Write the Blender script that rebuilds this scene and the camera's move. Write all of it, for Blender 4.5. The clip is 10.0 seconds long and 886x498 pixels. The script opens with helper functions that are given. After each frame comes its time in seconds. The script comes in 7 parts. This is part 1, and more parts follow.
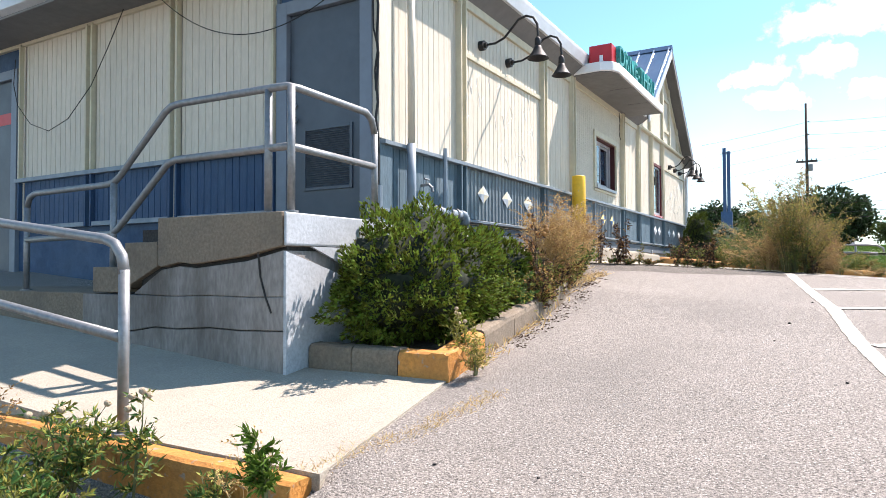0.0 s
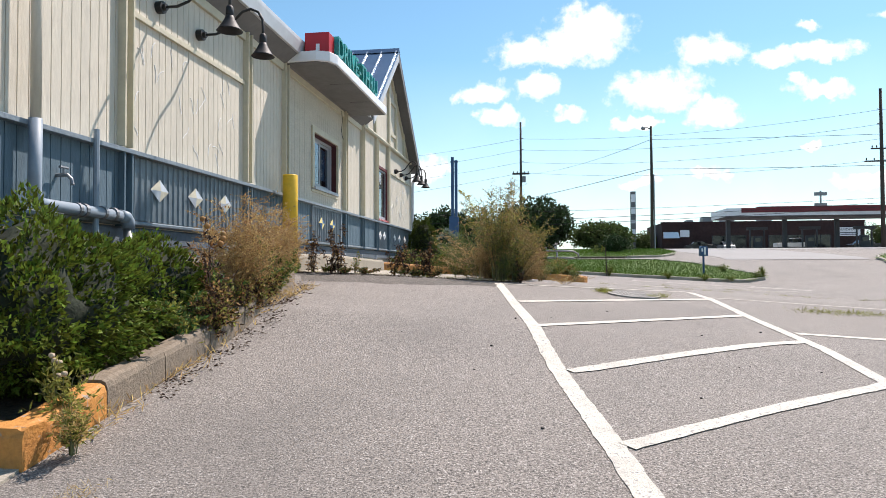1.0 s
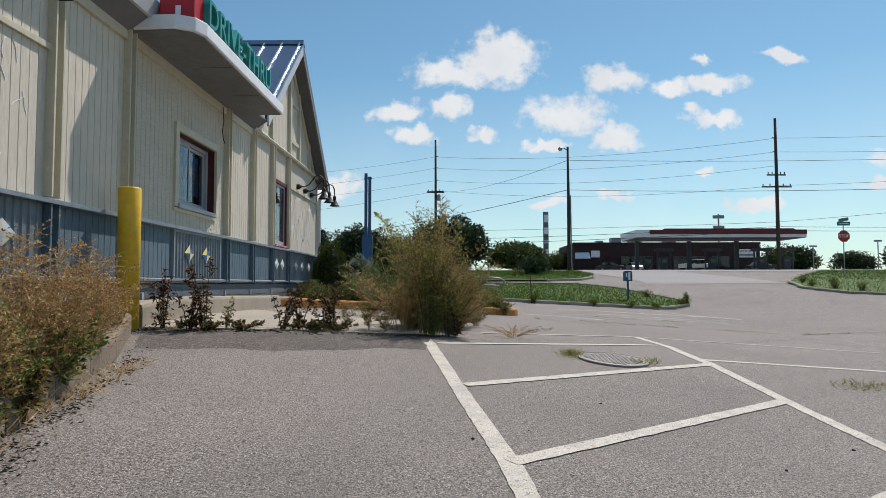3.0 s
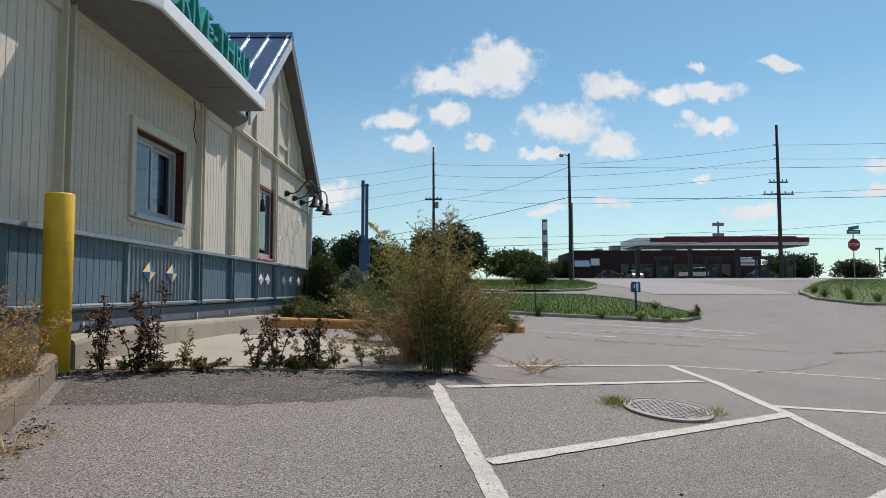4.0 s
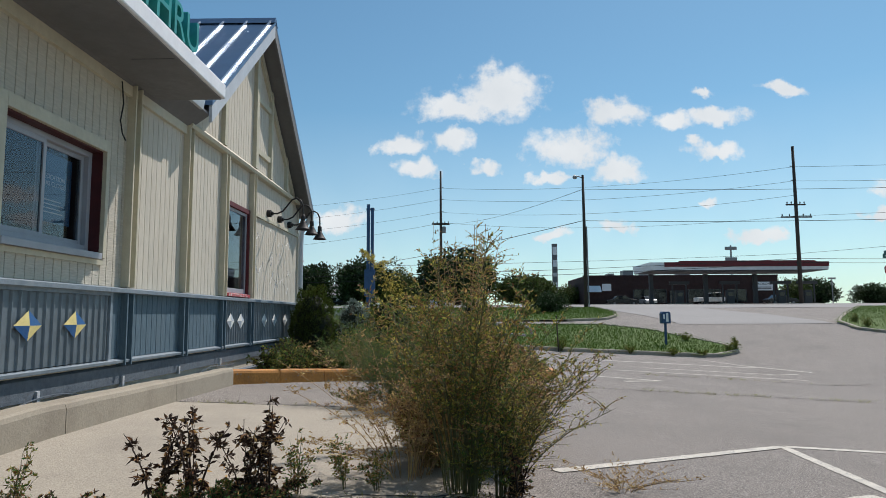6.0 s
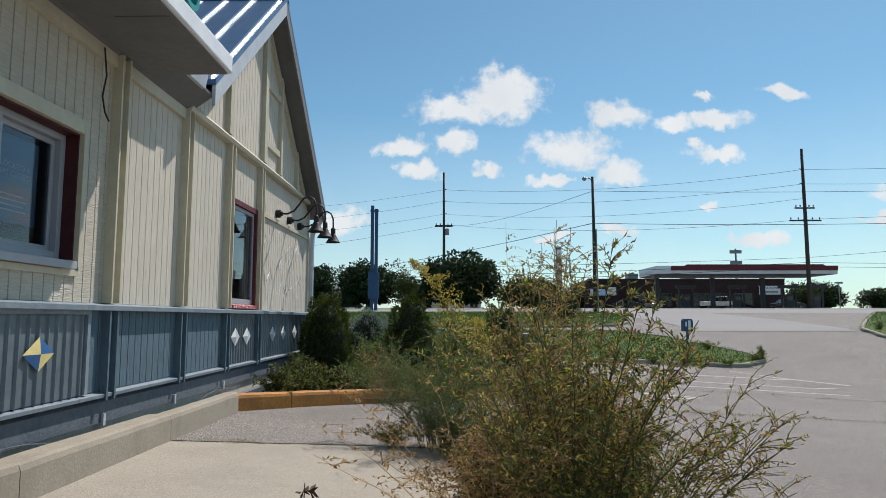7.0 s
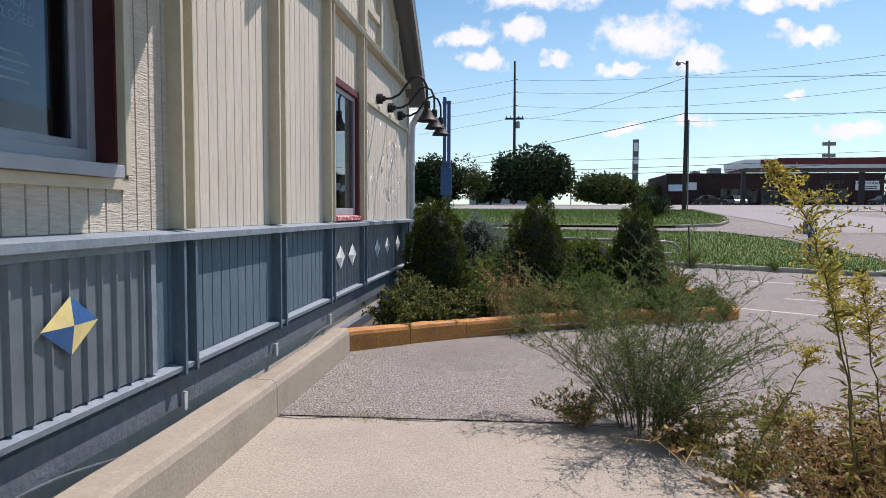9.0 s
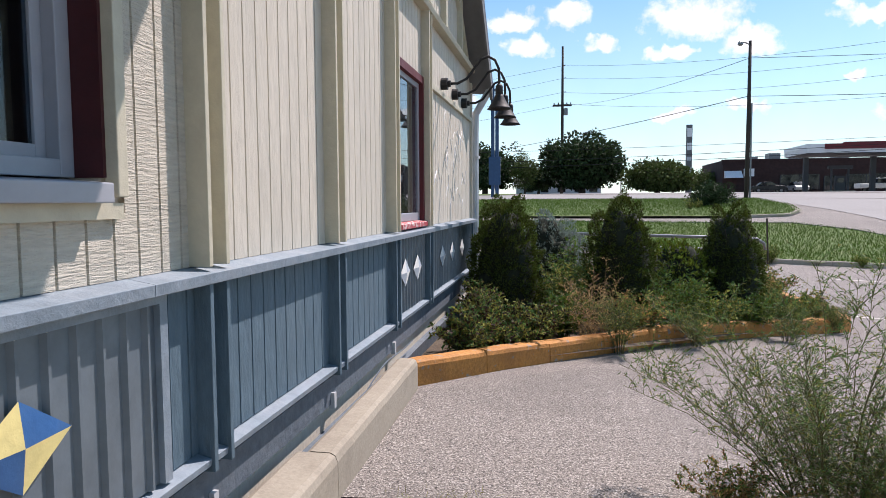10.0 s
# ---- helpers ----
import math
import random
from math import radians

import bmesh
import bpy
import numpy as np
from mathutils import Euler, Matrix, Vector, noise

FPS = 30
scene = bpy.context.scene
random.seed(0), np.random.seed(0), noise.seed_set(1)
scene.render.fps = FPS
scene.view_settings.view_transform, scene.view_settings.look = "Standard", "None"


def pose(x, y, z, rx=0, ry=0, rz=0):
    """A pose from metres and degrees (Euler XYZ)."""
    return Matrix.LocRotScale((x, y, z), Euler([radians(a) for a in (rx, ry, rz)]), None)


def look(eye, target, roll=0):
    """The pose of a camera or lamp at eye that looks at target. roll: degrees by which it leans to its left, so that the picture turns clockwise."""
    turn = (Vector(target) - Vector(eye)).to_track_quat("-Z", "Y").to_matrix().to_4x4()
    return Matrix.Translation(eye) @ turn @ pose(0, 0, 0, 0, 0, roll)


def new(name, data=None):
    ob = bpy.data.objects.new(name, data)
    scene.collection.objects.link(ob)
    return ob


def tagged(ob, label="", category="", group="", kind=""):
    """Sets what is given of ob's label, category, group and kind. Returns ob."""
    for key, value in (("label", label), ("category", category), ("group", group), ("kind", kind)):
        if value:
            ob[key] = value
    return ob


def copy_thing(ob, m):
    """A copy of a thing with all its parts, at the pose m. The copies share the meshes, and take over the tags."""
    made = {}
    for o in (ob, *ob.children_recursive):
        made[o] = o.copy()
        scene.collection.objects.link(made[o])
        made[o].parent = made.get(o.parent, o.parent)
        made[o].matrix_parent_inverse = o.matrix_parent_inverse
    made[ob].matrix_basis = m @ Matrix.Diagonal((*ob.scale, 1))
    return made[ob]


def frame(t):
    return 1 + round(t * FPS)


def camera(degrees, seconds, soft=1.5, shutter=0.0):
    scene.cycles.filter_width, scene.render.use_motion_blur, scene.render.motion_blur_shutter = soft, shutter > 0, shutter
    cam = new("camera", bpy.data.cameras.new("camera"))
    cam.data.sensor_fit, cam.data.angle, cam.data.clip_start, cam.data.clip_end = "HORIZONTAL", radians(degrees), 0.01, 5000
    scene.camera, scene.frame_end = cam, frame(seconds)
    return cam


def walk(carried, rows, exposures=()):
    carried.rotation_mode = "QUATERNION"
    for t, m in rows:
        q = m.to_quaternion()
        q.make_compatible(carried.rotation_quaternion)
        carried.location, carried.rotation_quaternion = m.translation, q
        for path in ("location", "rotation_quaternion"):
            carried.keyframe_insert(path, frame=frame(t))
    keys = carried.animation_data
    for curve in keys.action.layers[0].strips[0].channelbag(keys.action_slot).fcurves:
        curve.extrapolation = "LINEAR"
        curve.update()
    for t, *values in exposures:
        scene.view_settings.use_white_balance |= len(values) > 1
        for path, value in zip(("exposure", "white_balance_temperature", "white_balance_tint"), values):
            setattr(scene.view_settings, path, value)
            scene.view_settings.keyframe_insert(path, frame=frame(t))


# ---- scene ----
cam = camera(67.6, 10.0, soft=0.4)
PATH = [
    (0, (-0.34, 0.705, 1.555), (-1.344, 2.434, 1.611), -0.2),
    (0.5, (-0.324, 1.192, 1.614), (-0.955, 3.089, 1.666), -0.0),
    (1, (-0.282, 1.744, 1.676), (-0.561, 3.724, 1.729), -0.2),
    (1.5, (-0.374, 2.306, 1.746), (-0.481, 4.303, 1.797), -0.1),
    (2, (-0.425, 2.906, 1.812), (-0.461, 4.905, 1.871), -0.2),
    (2.5, (-0.512, 3.495, 1.901), (-0.547, 5.493, 1.978), -0.2),
    (2.7, (-0.536, 3.709, 1.942), (-0.562, 5.707, 2.032), -0.1),
    (4, (-0.68, 5.235, 2.167), (-0.69, 7.23, 2.294), -0.1),
    (4.5, (-0.66, 5.788, 2.222), (-0.668, 7.783, 2.365), -0.2),
    (5, (-0.74, 6.331, 2.294), (-0.765, 8.324, 2.456), -0.2),
    (5.5, (-0.775, 6.894, 2.334), (-0.799, 8.886, 2.515), -0.2),
    (5.7, (-0.786, 7.111, 2.363), (-0.815, 9.102, 2.558), -0.3),
    (7, (-1.251, 8.518, 2.564), (-1.283, 10.507, 2.772), -0.0),
    (7.5, (-1.504, 8.96, 2.628), (-1.538, 10.95, 2.828), 0.3),
    (8, (-1.705, 9.466, 2.636), (-1.742, 11.458, 2.807), 0.4),
    (8.5, (-1.952, 9.853, 2.647), (-2.082, 11.848, 2.663), 0.4),
    (9, (-2.123, 10.238, 2.741), (-2.348, 12.222, 2.632), 0.2),
    (9.5, (-2.215, 10.719, 2.808), (-2.444, 12.701, 2.665), 0.2),
    (10, (-2.506, 11.125, 2.864), (-2.865, 13.088, 2.722), -0.3),
]
walk(cam, [(t, look(eye, target, roll)) for t, eye, target, roll in PATH],
     [(0, 1.2, 6820, 20), (0.5, 0.85, 6800, 19), (1, 0.55, 6780, 18), (1.5, 0.26, 6750, 17), (2, 0.05, 6700, 17), (2.5, -0.1, 6670, 16), (4, -0.18, 6580, 15),
      (5.5, -0.18, 6540, 14), (7, -0.15, 6540, 14), (8, -0.1, 6580, 18), (8.5, -0.04, 6620, 21), (9, 0.10, 6600, 24), (10, 0.36, 6580, 24)])
# ---- world, sun, exposure ----
SUN = Vector((0.385, 0.57, 1.0)).normalized()
sun_data = bpy.data.lights.new("sun", "SUN")
sun_data.energy, sun_data.angle, sun_data.color = 5.0, radians(0.53), (1.0, 0.95, 0.88)
sun = new("sun", sun_data)
sun.matrix_world = look((20, 30, 50), Vector((20, 30, 50)) - SUN)

world = bpy.data.worlds.new("sky")
scene.world = world
world.use_nodes = True
wn, wl = world.node_tree.nodes, world.node_tree.links
wn.clear()


def wmath(op, a, b=None, c=None):
    n = wn.new("ShaderNodeMath")
    n.operation = op
    for i, v in enumerate((a, b, c)):
        if v is None:
            continue
        if isinstance(v, (int, float)):
            n.inputs[i].default_value = v
        else:
            wl.new(v, n.inputs[i])
    return n.outputs[0]


sky = wn.new("ShaderNodeTexSky")
sky.sky_type, sky.sun_disc = "NISHITA", False
sky.sun_elevation, sky.sun_rotation = math.asin(SUN.z), math.atan2(SUN.x, SUN.y)
sky.altitude, sky.air_density, sky.dust_density, sky.ozone_density = 200, 1.0, 0.35, 1.0
way = wn.new("ShaderNodeTexCoord").outputs["Generated"]
sep = wn.new("ShaderNodeSeparateXYZ")
wl.new(way, sep.inputs[0])
ahead = wmath("MAXIMUM", sep.outputs[1], 0.02)
flat = wn.new("ShaderNodeCombineXYZ")
wl.new(wmath("DIVIDE", sep.outputs[0], ahead), flat.inputs[0])
wl.new(wmath("DIVIDE", sep.outputs[2], ahead), flat.inputs[1])
# uneven edges: the sky's plane is pushed about at two sizes before the banks are laid in it
def pushed(vec, scale, amount):
    n = wn.new("ShaderNodeTexNoise")
    n.inputs["Scale"].default_value, n.inputs["Detail"].default_value = scale, 5.0
    wl.new(vec, n.inputs["Vector"])
    off, far, add = (wn.new("ShaderNodeVectorMath") for _ in range(3))
    off.operation, far.operation, add.operation = "SUBTRACT", "SCALE", "ADD"
    wl.new(n.outputs["Color"], off.inputs[0])
    off.inputs[1].default_value = (0.5, 0.5, 0.5)
    wl.new(off.outputs[0], far.inputs[0])
    far.inputs["Scale"].default_value = amount
    wl.new(vec, add.inputs[0])
    wl.new(far.outputs[0], add.inputs[1])
    return add.outputs[0]


ragged = pushed(pushed(flat.outputs[0], 14.0, 0.055), 55.0, 0.022)
# cumulus banks: bearing, height, half width, half height, as tangents
CLOUDS = [(0.08, 0.344, 0.068, 0.04), (0.012, 0.321, 0.075, 0.025), (0.253, 0.313, 0.051, 0.024), (0.179, 0.259, 0.072, 0.032), (0.254, 0.221, 0.04, 0.022), (0.147, 0.209, 0.036, 0.01), (0.339, 0.295, 0.036, 0.017), (0.404, 0.303, 0.054, 0.016), (0.401, 0.247, 0.05, 0.014), (0.366, 0.257, 0.011, 0.013), (0.392, 0.342, 0.021, 0.009), (0.51, 0.353, 0.035, 0.01), (-0.075, 0.267, 0.04, 0.018), (-0.056, 0.232, 0.037, 0.015), (0.003, 0.265, 0.03, 0.021), (0.051, 0.227, 0.028, 0.01), (-0.173, 0.149, 0.04, 0.029), (0.665, 0.195, 0.034, 0.021), (0.463, 0.119, 0.052, 0.014), (0.252, 0.131, 0.037, 0.012), (0.153, 0.123, 0.033, 0.011), (0.387, 0.174, 0.015, 0.008), (0.652, 0.15, 0.038, 0.014)]
bank = None
for cx, cz, rx, rz in CLOUDS:
    sub = wn.new("ShaderNodeVectorMath")
    sub.operation = "SUBTRACT"
    wl.new(ragged, sub.inputs[0])
    sub.inputs[1].default_value = (cx, cz, 0)
    mul = wn.new("ShaderNodeVectorMath")
    mul.operation = "MULTIPLY"
    wl.new(sub.outputs[0], mul.inputs[0])
    mul.inputs[1].default_value = (1 / rx, 1 / rz, 0)
    ln = wn.new("ShaderNodeVectorMath")
    ln.operation = "LENGTH"
    wl.new(mul.outputs[0], ln.inputs[0])
    d = wmath("SUBTRACT", 1.0, ln.outputs["Value"])
    bank = d if bank is None else wmath("MAXIMUM", bank, d)


def wnoise(vec, scale, detail, rough):
    n = wn.new("ShaderNodeTexNoise")
    n.inputs["Scale"].default_value, n.inputs["Detail"].default_value, n.inputs["Roughness"].default_value = scale, detail, rough
    wl.new(vec, n.inputs["Vector"])
    return n.outputs["Fac"]


puff = wnoise(flat.outputs[0], 34.0, 7.0, 0.62)
fluff = wmath("ADD", bank, wmath("MULTIPLY", wmath("SUBTRACT", puff, 0.50), 1.7))
here = wn.new("ShaderNodeMapRange")
here.interpolation_type = "SMOOTHSTEP"
wl.new(fluff, here.inputs[0])
here.inputs[1].default_value, here.inputs[2].default_value = -0.22, 0.55
# the rest of the sky, beside and behind: the same fair-weather cloud
away = wn.new("ShaderNodeMapRange")
away.interpolation_type = "SMOOTHSTEP"
wl.new(wnoise(way, 4.0, 7.0, 0.6), away.inputs[0])
away.inputs[1].default_value, away.inputs[2].default_value = 0.62, 0.74
beside = wmath("LESS_THAN", sep.outputs[1], 0.62)
cover = wmath("MAXIMUM", wmath("MULTIPLY", here.outputs[0], wmath("GREATER_THAN", sep.outputs[1], 0.3)), wmath("MULTIPLY", away.outputs[0], beside))
# thin veil near the horizon
veil = wn.new("ShaderNodeMapRange")
wl.new(sep.outputs[2], veil.inputs[0])
veil.inputs[1].default_value, veil.inputs[2].default_value, veil.inputs[3].default_value, veil.inputs[4].default_value = 0.0, 0.30, 0.40, 0.0
thin = wmath("MULTIPLY", veil.outputs[0], wmath("ADD", 0.5, wnoise(flat.outputs[0], 5.0, 5.0, 0.6)))
amount = wmath("MAXIMUM", wmath("MULTIPLY", cover, 0.96), thin)
tint = wn.new("ShaderNodeMix")
tint.data_type = "RGBA"
wl.new(amount, tint.inputs["Factor"])
cast = wn.new("ShaderNodeMix")
cast.data_type, cast.blend_type = "RGBA", "MULTIPLY"
cast.inputs["Factor"].default_value = 1.0
wl.new(sky.outputs[0], cast.inputs[6])
cast.inputs[7].default_value = (0.83, 1.21, 1.20, 1)
wl.new(cast.outputs[2], tint.inputs[6])
CLOUD_WHITE = 9.5
shade = wn.new("ShaderNodeMix")
shade.data_type = "RGBA"
wl.new(wnoise(flat.outputs[0], 11.0, 4.0, 0.5), shade.inputs["Factor"])
shade.inputs[6].default_value = (CLOUD_WHITE * 0.74, CLOUD_WHITE * 0.82, CLOUD_WHITE * 0.86, 1)
shade.inputs[7].default_value = (CLOUD_WHITE * 1.08, CLOUD_WHITE * 1.13, CLOUD_WHITE * 1.12, 1)
wl.new(shade.outputs[2], tint.inputs[7])
bg = wn.new("ShaderNodeBackground")
bg.inputs["Strength"].default_value = 0.10
wl.new(tint.outputs[2], bg.inputs["Color"])
wo = wn.new("ShaderNodeOutputWorld")
wl.new(bg.outputs[0], wo.inputs[0])


# ---- materials ----
def mat(name, base, rough=0.7, metal=0.0, grain=(60, 0.12), stain=None, bump=(80, 0.15), island=0.0, obj=0.0, stretch=(1, 1, 1), spots=None, sheen=0.5, pits=None):
    """Base colour with fine grain, larger stains (scale, amount, colour), relief, and a per-piece shift."""
    m = bpy.data.materials.new(name)
    m.use_nodes = True
    nt = m.node_tree
    n, l = nt.nodes, nt.links
    b = n["Principled BSDF"]
    b.inputs["Roughness"].default_value, b.inputs["Metallic"].default_value = rough, metal
    b.inputs["Specular IOR Level"].default_value = sheen
    co = n.new("ShaderNodeTexCoord")
    mp = n.new("ShaderNodeMapping")
    mp.inputs["Scale"].default_value = stretch
    l.new(co.outputs["Object"], mp.inputs["Vector"])

    def noise_of(scale, detail=4.0, r=0.6):
        t = n.new("ShaderNodeTexNoise")
        t.inputs["Scale"].default_value, t.inputs["Detail"].default_value, t.inputs["Roughness"].default_value = scale, detail, r
        l.new(mp.outputs[0], t.inputs["Vector"])
        return t.outputs["Fac"]

    def mixed(fac, a, c, mode="MIX"):
        x = n.new("ShaderNodeMix")
        x.data_type, x.blend_type = "RGBA", mode
        for sock, v in ((x.inputs["Factor"], fac), (x.inputs[6], a), (x.inputs[7], c)):
            if isinstance(v, (int, float)):
                sock.default_value = v
            elif isinstance(v, tuple):
                sock.default_value = (*v[:3], 1)
            else:
                l.new(v, sock)
        return x.outputs[2]

    def ramp(v, lo, hi, to=(0, 1)):
        r = n.new("ShaderNodeMapRange")
        l.new(v, r.inputs[0])
        r.inputs[1].default_value, r.inputs[2].default_value, r.inputs[3].default_value, r.inputs[4].default_value = lo, hi, *to
        return r.outputs[0]

    g = grain[1]
    lo, hi = tuple(c * (1 - g) for c in base), tuple(min(1, c * (1 + g)) for c in base)
    col = mixed(ramp(noise_of(grain[0]), 0.3, 0.7), lo, hi)
    if spots:
        col = mixed(ramp(noise_of(spots[0], 2.0), spots[1], spots[1] + 0.06), col, spots[2])
    if pits:
        col = mixed(ramp(noise_of(pits[0], 3.0), pits[1], pits[1] + 0.08), col, pits[2])
    if stain:
        col = mixed(ramp(noise_of(stain[0], 6.0, 0.65), 0.45, 0.75, (0, stain[1])), col, stain[2])
    if island or obj:
        src = n.new("ShaderNodeNewGeometry").outputs["Random Per Island"] if island else n.new("ShaderNodeObjectInfo").outputs["Random"]
        k = island or obj
        hsv = n.new("ShaderNodeHueSaturation")
        l.new(ramp(src, 0, 1, (1 - k, 1 + k)), hsv.inputs["Value"])
        if island:
            l.new(ramp(src, 0, 1, (0.5 - 0.04 * k, 0.5 + 0.04 * k)), hsv.inputs["Hue"])
        l.new(col, hsv.inputs["Color"])
        col = hsv.outputs[0]
    l.new(col, b.inputs["Base Color"])
    l.new(ramp(noise_of(grain[0] * 0.3), 0.3, 0.7, (max(0.02, rough - 0.08), min(1, rough + 0.08))), b.inputs["Roughness"])
    if bump:
        bp = n.new("ShaderNodeBump")
        bp.inputs["Strength"].default_value, bp.inputs["Distance"].default_value = bump[1], 0.01
        l.new(noise_of(bump[0], 5.0), bp.inputs["Height"])
        l.new(bp.outputs[0], b.inputs["Normal"])
    return m


def leafy(name, base, var=0.35, trans=0.25):
    """Leaf: colour shifts from leaf to leaf, with some light through it."""
    m = mat(name, base, 0.55, grain=(14, 0.25), bump=None, island=var, sheen=0.12)
    n, l = m.node_tree.nodes, m.node_tree.links
    b = n["Principled BSDF"]
    tr = n.new("ShaderNodeBsdfTranslucent")
    l.new(b.inputs["Base Color"].links[0].from_socket, tr.inputs["Color"])
    mx = n.new("ShaderNodeMixShader")
    mx.inputs[0].default_value = trans
    l.new(b.outputs[0], mx.inputs[1])
    l.new(tr.outputs[0], mx.inputs[2])
    l.new(mx.outputs[0], n["Material Output"].inputs["Surface"])
    return m


ASPHALT = mat("asphalt", (0.205, 0.181, 0.160), 0.9, grain=(95, 0.9), stain=(0.6, 0.5, (0.13, 0.118, 0.106)), bump=(85, 1.0), spots=(105, 0.59, (0.46, 0.425, 0.39)), pits=(130, 0.61, (0.06, 0.054, 0.048)))
OLD_ASPHALT = mat("old_asphalt", (0.10, 0.085, 0.072), 0.88, grain=(55, 0.95), stain=(3.0, 0.75, (0.05, 0.042, 0.036)), bump=(50, 1.0), spots=(70, 0.60, (0.36, 0.33, 0.30)), pits=(60, 0.56, (0.03, 0.026, 0.022)))
COARSE_ASPHALT = mat("coarse_asphalt", (0.20, 0.178, 0.158), 0.9, grain=(85, 0.95), stain=(0.9, 0.6, (0.10, 0.09, 0.08)), bump=(80, 1.0), spots=(95, 0.57, (0.50, 0.46, 0.42)), pits=(105, 0.58, (0.045, 0.04, 0.035)))
ROAD = mat("road", (0.265, 0.252, 0.24), 0.9, grain=(20, 0.15), stain=(0.15, 0.4, (0.20, 0.19, 0.18)), bump=(60, 0.3))
CONCRETE = mat("concrete", (0.352, 0.315, 0.255), 0.88, grain=(90, 0.25), stain=(1.4, 0.5, (0.22, 0.195, 0.165)), bump=(100, 0.5), spots=(160, 0.66, (0.18, 0.16, 0.14)))
KERB_CONCRETE = mat("kerb_concrete", (0.33, 0.292, 0.228), 0.9, grain=(60, 0.12), stain=(2.2, 0.7, (0.19, 0.16, 0.125)), bump=(60, 0.22))
DARK_RED = mat("dark_red_casing", (0.11, 0.011, 0.014), 0.6, grain=(12, 0.2), stain=(5, 0.4, (0.09, 0.01, 0.012)), bump=(25, 0.3))
OLD_CONCRETE = mat("old_concrete", (0.21, 0.165, 0.12), 0.92, grain=(45, 0.25), stain=(2.2, 0.75, (0.115, 0.095, 0.075)), bump=(60, 0.7))
# brown streaks are stains; the darker grey carries the shade on the front
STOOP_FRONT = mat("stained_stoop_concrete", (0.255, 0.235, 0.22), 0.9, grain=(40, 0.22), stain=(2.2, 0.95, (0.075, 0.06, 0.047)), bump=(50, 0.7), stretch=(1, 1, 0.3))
# wainscot blue made deeper for the south side: sky-lit shade in the colour
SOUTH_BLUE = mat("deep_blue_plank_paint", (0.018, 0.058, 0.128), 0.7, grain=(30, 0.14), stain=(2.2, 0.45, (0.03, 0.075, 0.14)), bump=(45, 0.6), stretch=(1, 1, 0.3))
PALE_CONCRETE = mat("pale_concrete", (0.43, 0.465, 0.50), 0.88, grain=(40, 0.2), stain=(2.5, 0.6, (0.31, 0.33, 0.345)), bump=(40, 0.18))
STRIPE = mat("road_paint", (0.57, 0.53, 0.455), 0.8, grain=(110, 0.25), stain=(7, 0.8, (0.33, 0.31, 0.285)), bump=(120, 0.7), spots=(48, 0.60, (0.24, 0.23, 0.22)))
YELLOW_STRIPE = mat("worn_kerb_paint", (0.50, 0.215, 0.045), 0.75, grain=(40, 0.25), stain=(5, 0.75, (0.28, 0.115, 0.035)), bump=(50, 0.7), spots=(16, 0.63, (0.30, 0.26, 0.21)))
BOLLARD = mat("bollard_paint", (0.70, 0.42, 0.015), 0.55, grain=(12, 0.12), stain=(4, 0.4, (0.45, 0.25, 0.02)), bump=(30, 0.15))
CREAM = mat("cream_siding_paint", (0.575, 0.525, 0.435), 0.75, grain=(30, 0.08), stain=(1.8, 0.4, (0.38, 0.36, 0.30)), bump=(45, 0.6), stretch=(1, 1, 0.25))
CREAM_ROUGH = mat("cream_sawn_paint", (0.55, 0.505, 0.415), 0.8, grain=(30, 0.12), stain=(2.5, 0.4, (0.39, 0.36, 0.29)), bump=(45, 1.0), stretch=(0.4, 0.4, 3.0))
CREAM_TRIM = mat("cream_trim_paint", (0.52, 0.48, 0.36), 0.6, grain=(14, 0.08), stain=(3, 0.35, (0.40, 0.37, 0.28)), bump=(40, 0.25))
BLUE = mat("blue_siding_paint", (0.080, 0.132, 0.168), 0.7, grain=(30, 0.14), stain=(2.2, 0.45, (0.125, 0.17, 0.195)), bump=(45, 0.6), stretch=(1, 1, 0.3))
BLUE_TRIM = mat("blue_grey_trim_paint", (0.185, 0.235, 0.275), 0.65, grain=(14, 0.12), stain=(5, 0.6, (0.32, 0.35, 0.38)), bump=(40, 0.4))
# south wall core, its blue likewise darkened to carry the wall's shade
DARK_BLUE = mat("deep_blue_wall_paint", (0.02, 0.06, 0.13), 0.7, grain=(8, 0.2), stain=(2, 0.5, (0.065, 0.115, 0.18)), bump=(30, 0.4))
CORRUGATED = mat("blue_painted_metal", (0.145, 0.178, 0.20), 0.5, 0.25, grain=(9, 0.16), stain=(3, 0.45, (0.085, 0.115, 0.15)), bump=(20, 0.15))
SLATE = mat("slate_door_paint", (0.060, 0.078, 0.10), 0.5, grain=(9, 0.08), stain=(2, 0.3, (0.095, 0.115, 0.14)), bump=(20, 0.12))
SLATE_FRAME = mat("slate_frame_paint", (0.155, 0.19, 0.235), 0.55, grain=(9, 0.08), stain=(3, 0.3, (0.16, 0.2, 0.26)), bump=(20, 0.12))
FOUNDATION = mat("foundation_paint", (0.095, 0.12, 0.145), 0.8, grain=(20, 0.18), stain=(1.8, 0.5, (0.19, 0.205, 0.22)), bump=(30, 0.6))
# soffit grey with stains, lowered so that undersides carry their shade in colour
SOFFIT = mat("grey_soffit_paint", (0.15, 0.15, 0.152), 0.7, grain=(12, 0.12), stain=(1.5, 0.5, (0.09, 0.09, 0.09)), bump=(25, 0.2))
FASCIA = mat("pale_metal_fascia", (0.52, 0.54, 0.56), 0.5, 0.2, grain=(6, 0.08), stain=(2, 0.3, (0.36, 0.37, 0.39)), bump=(15, 0.1))
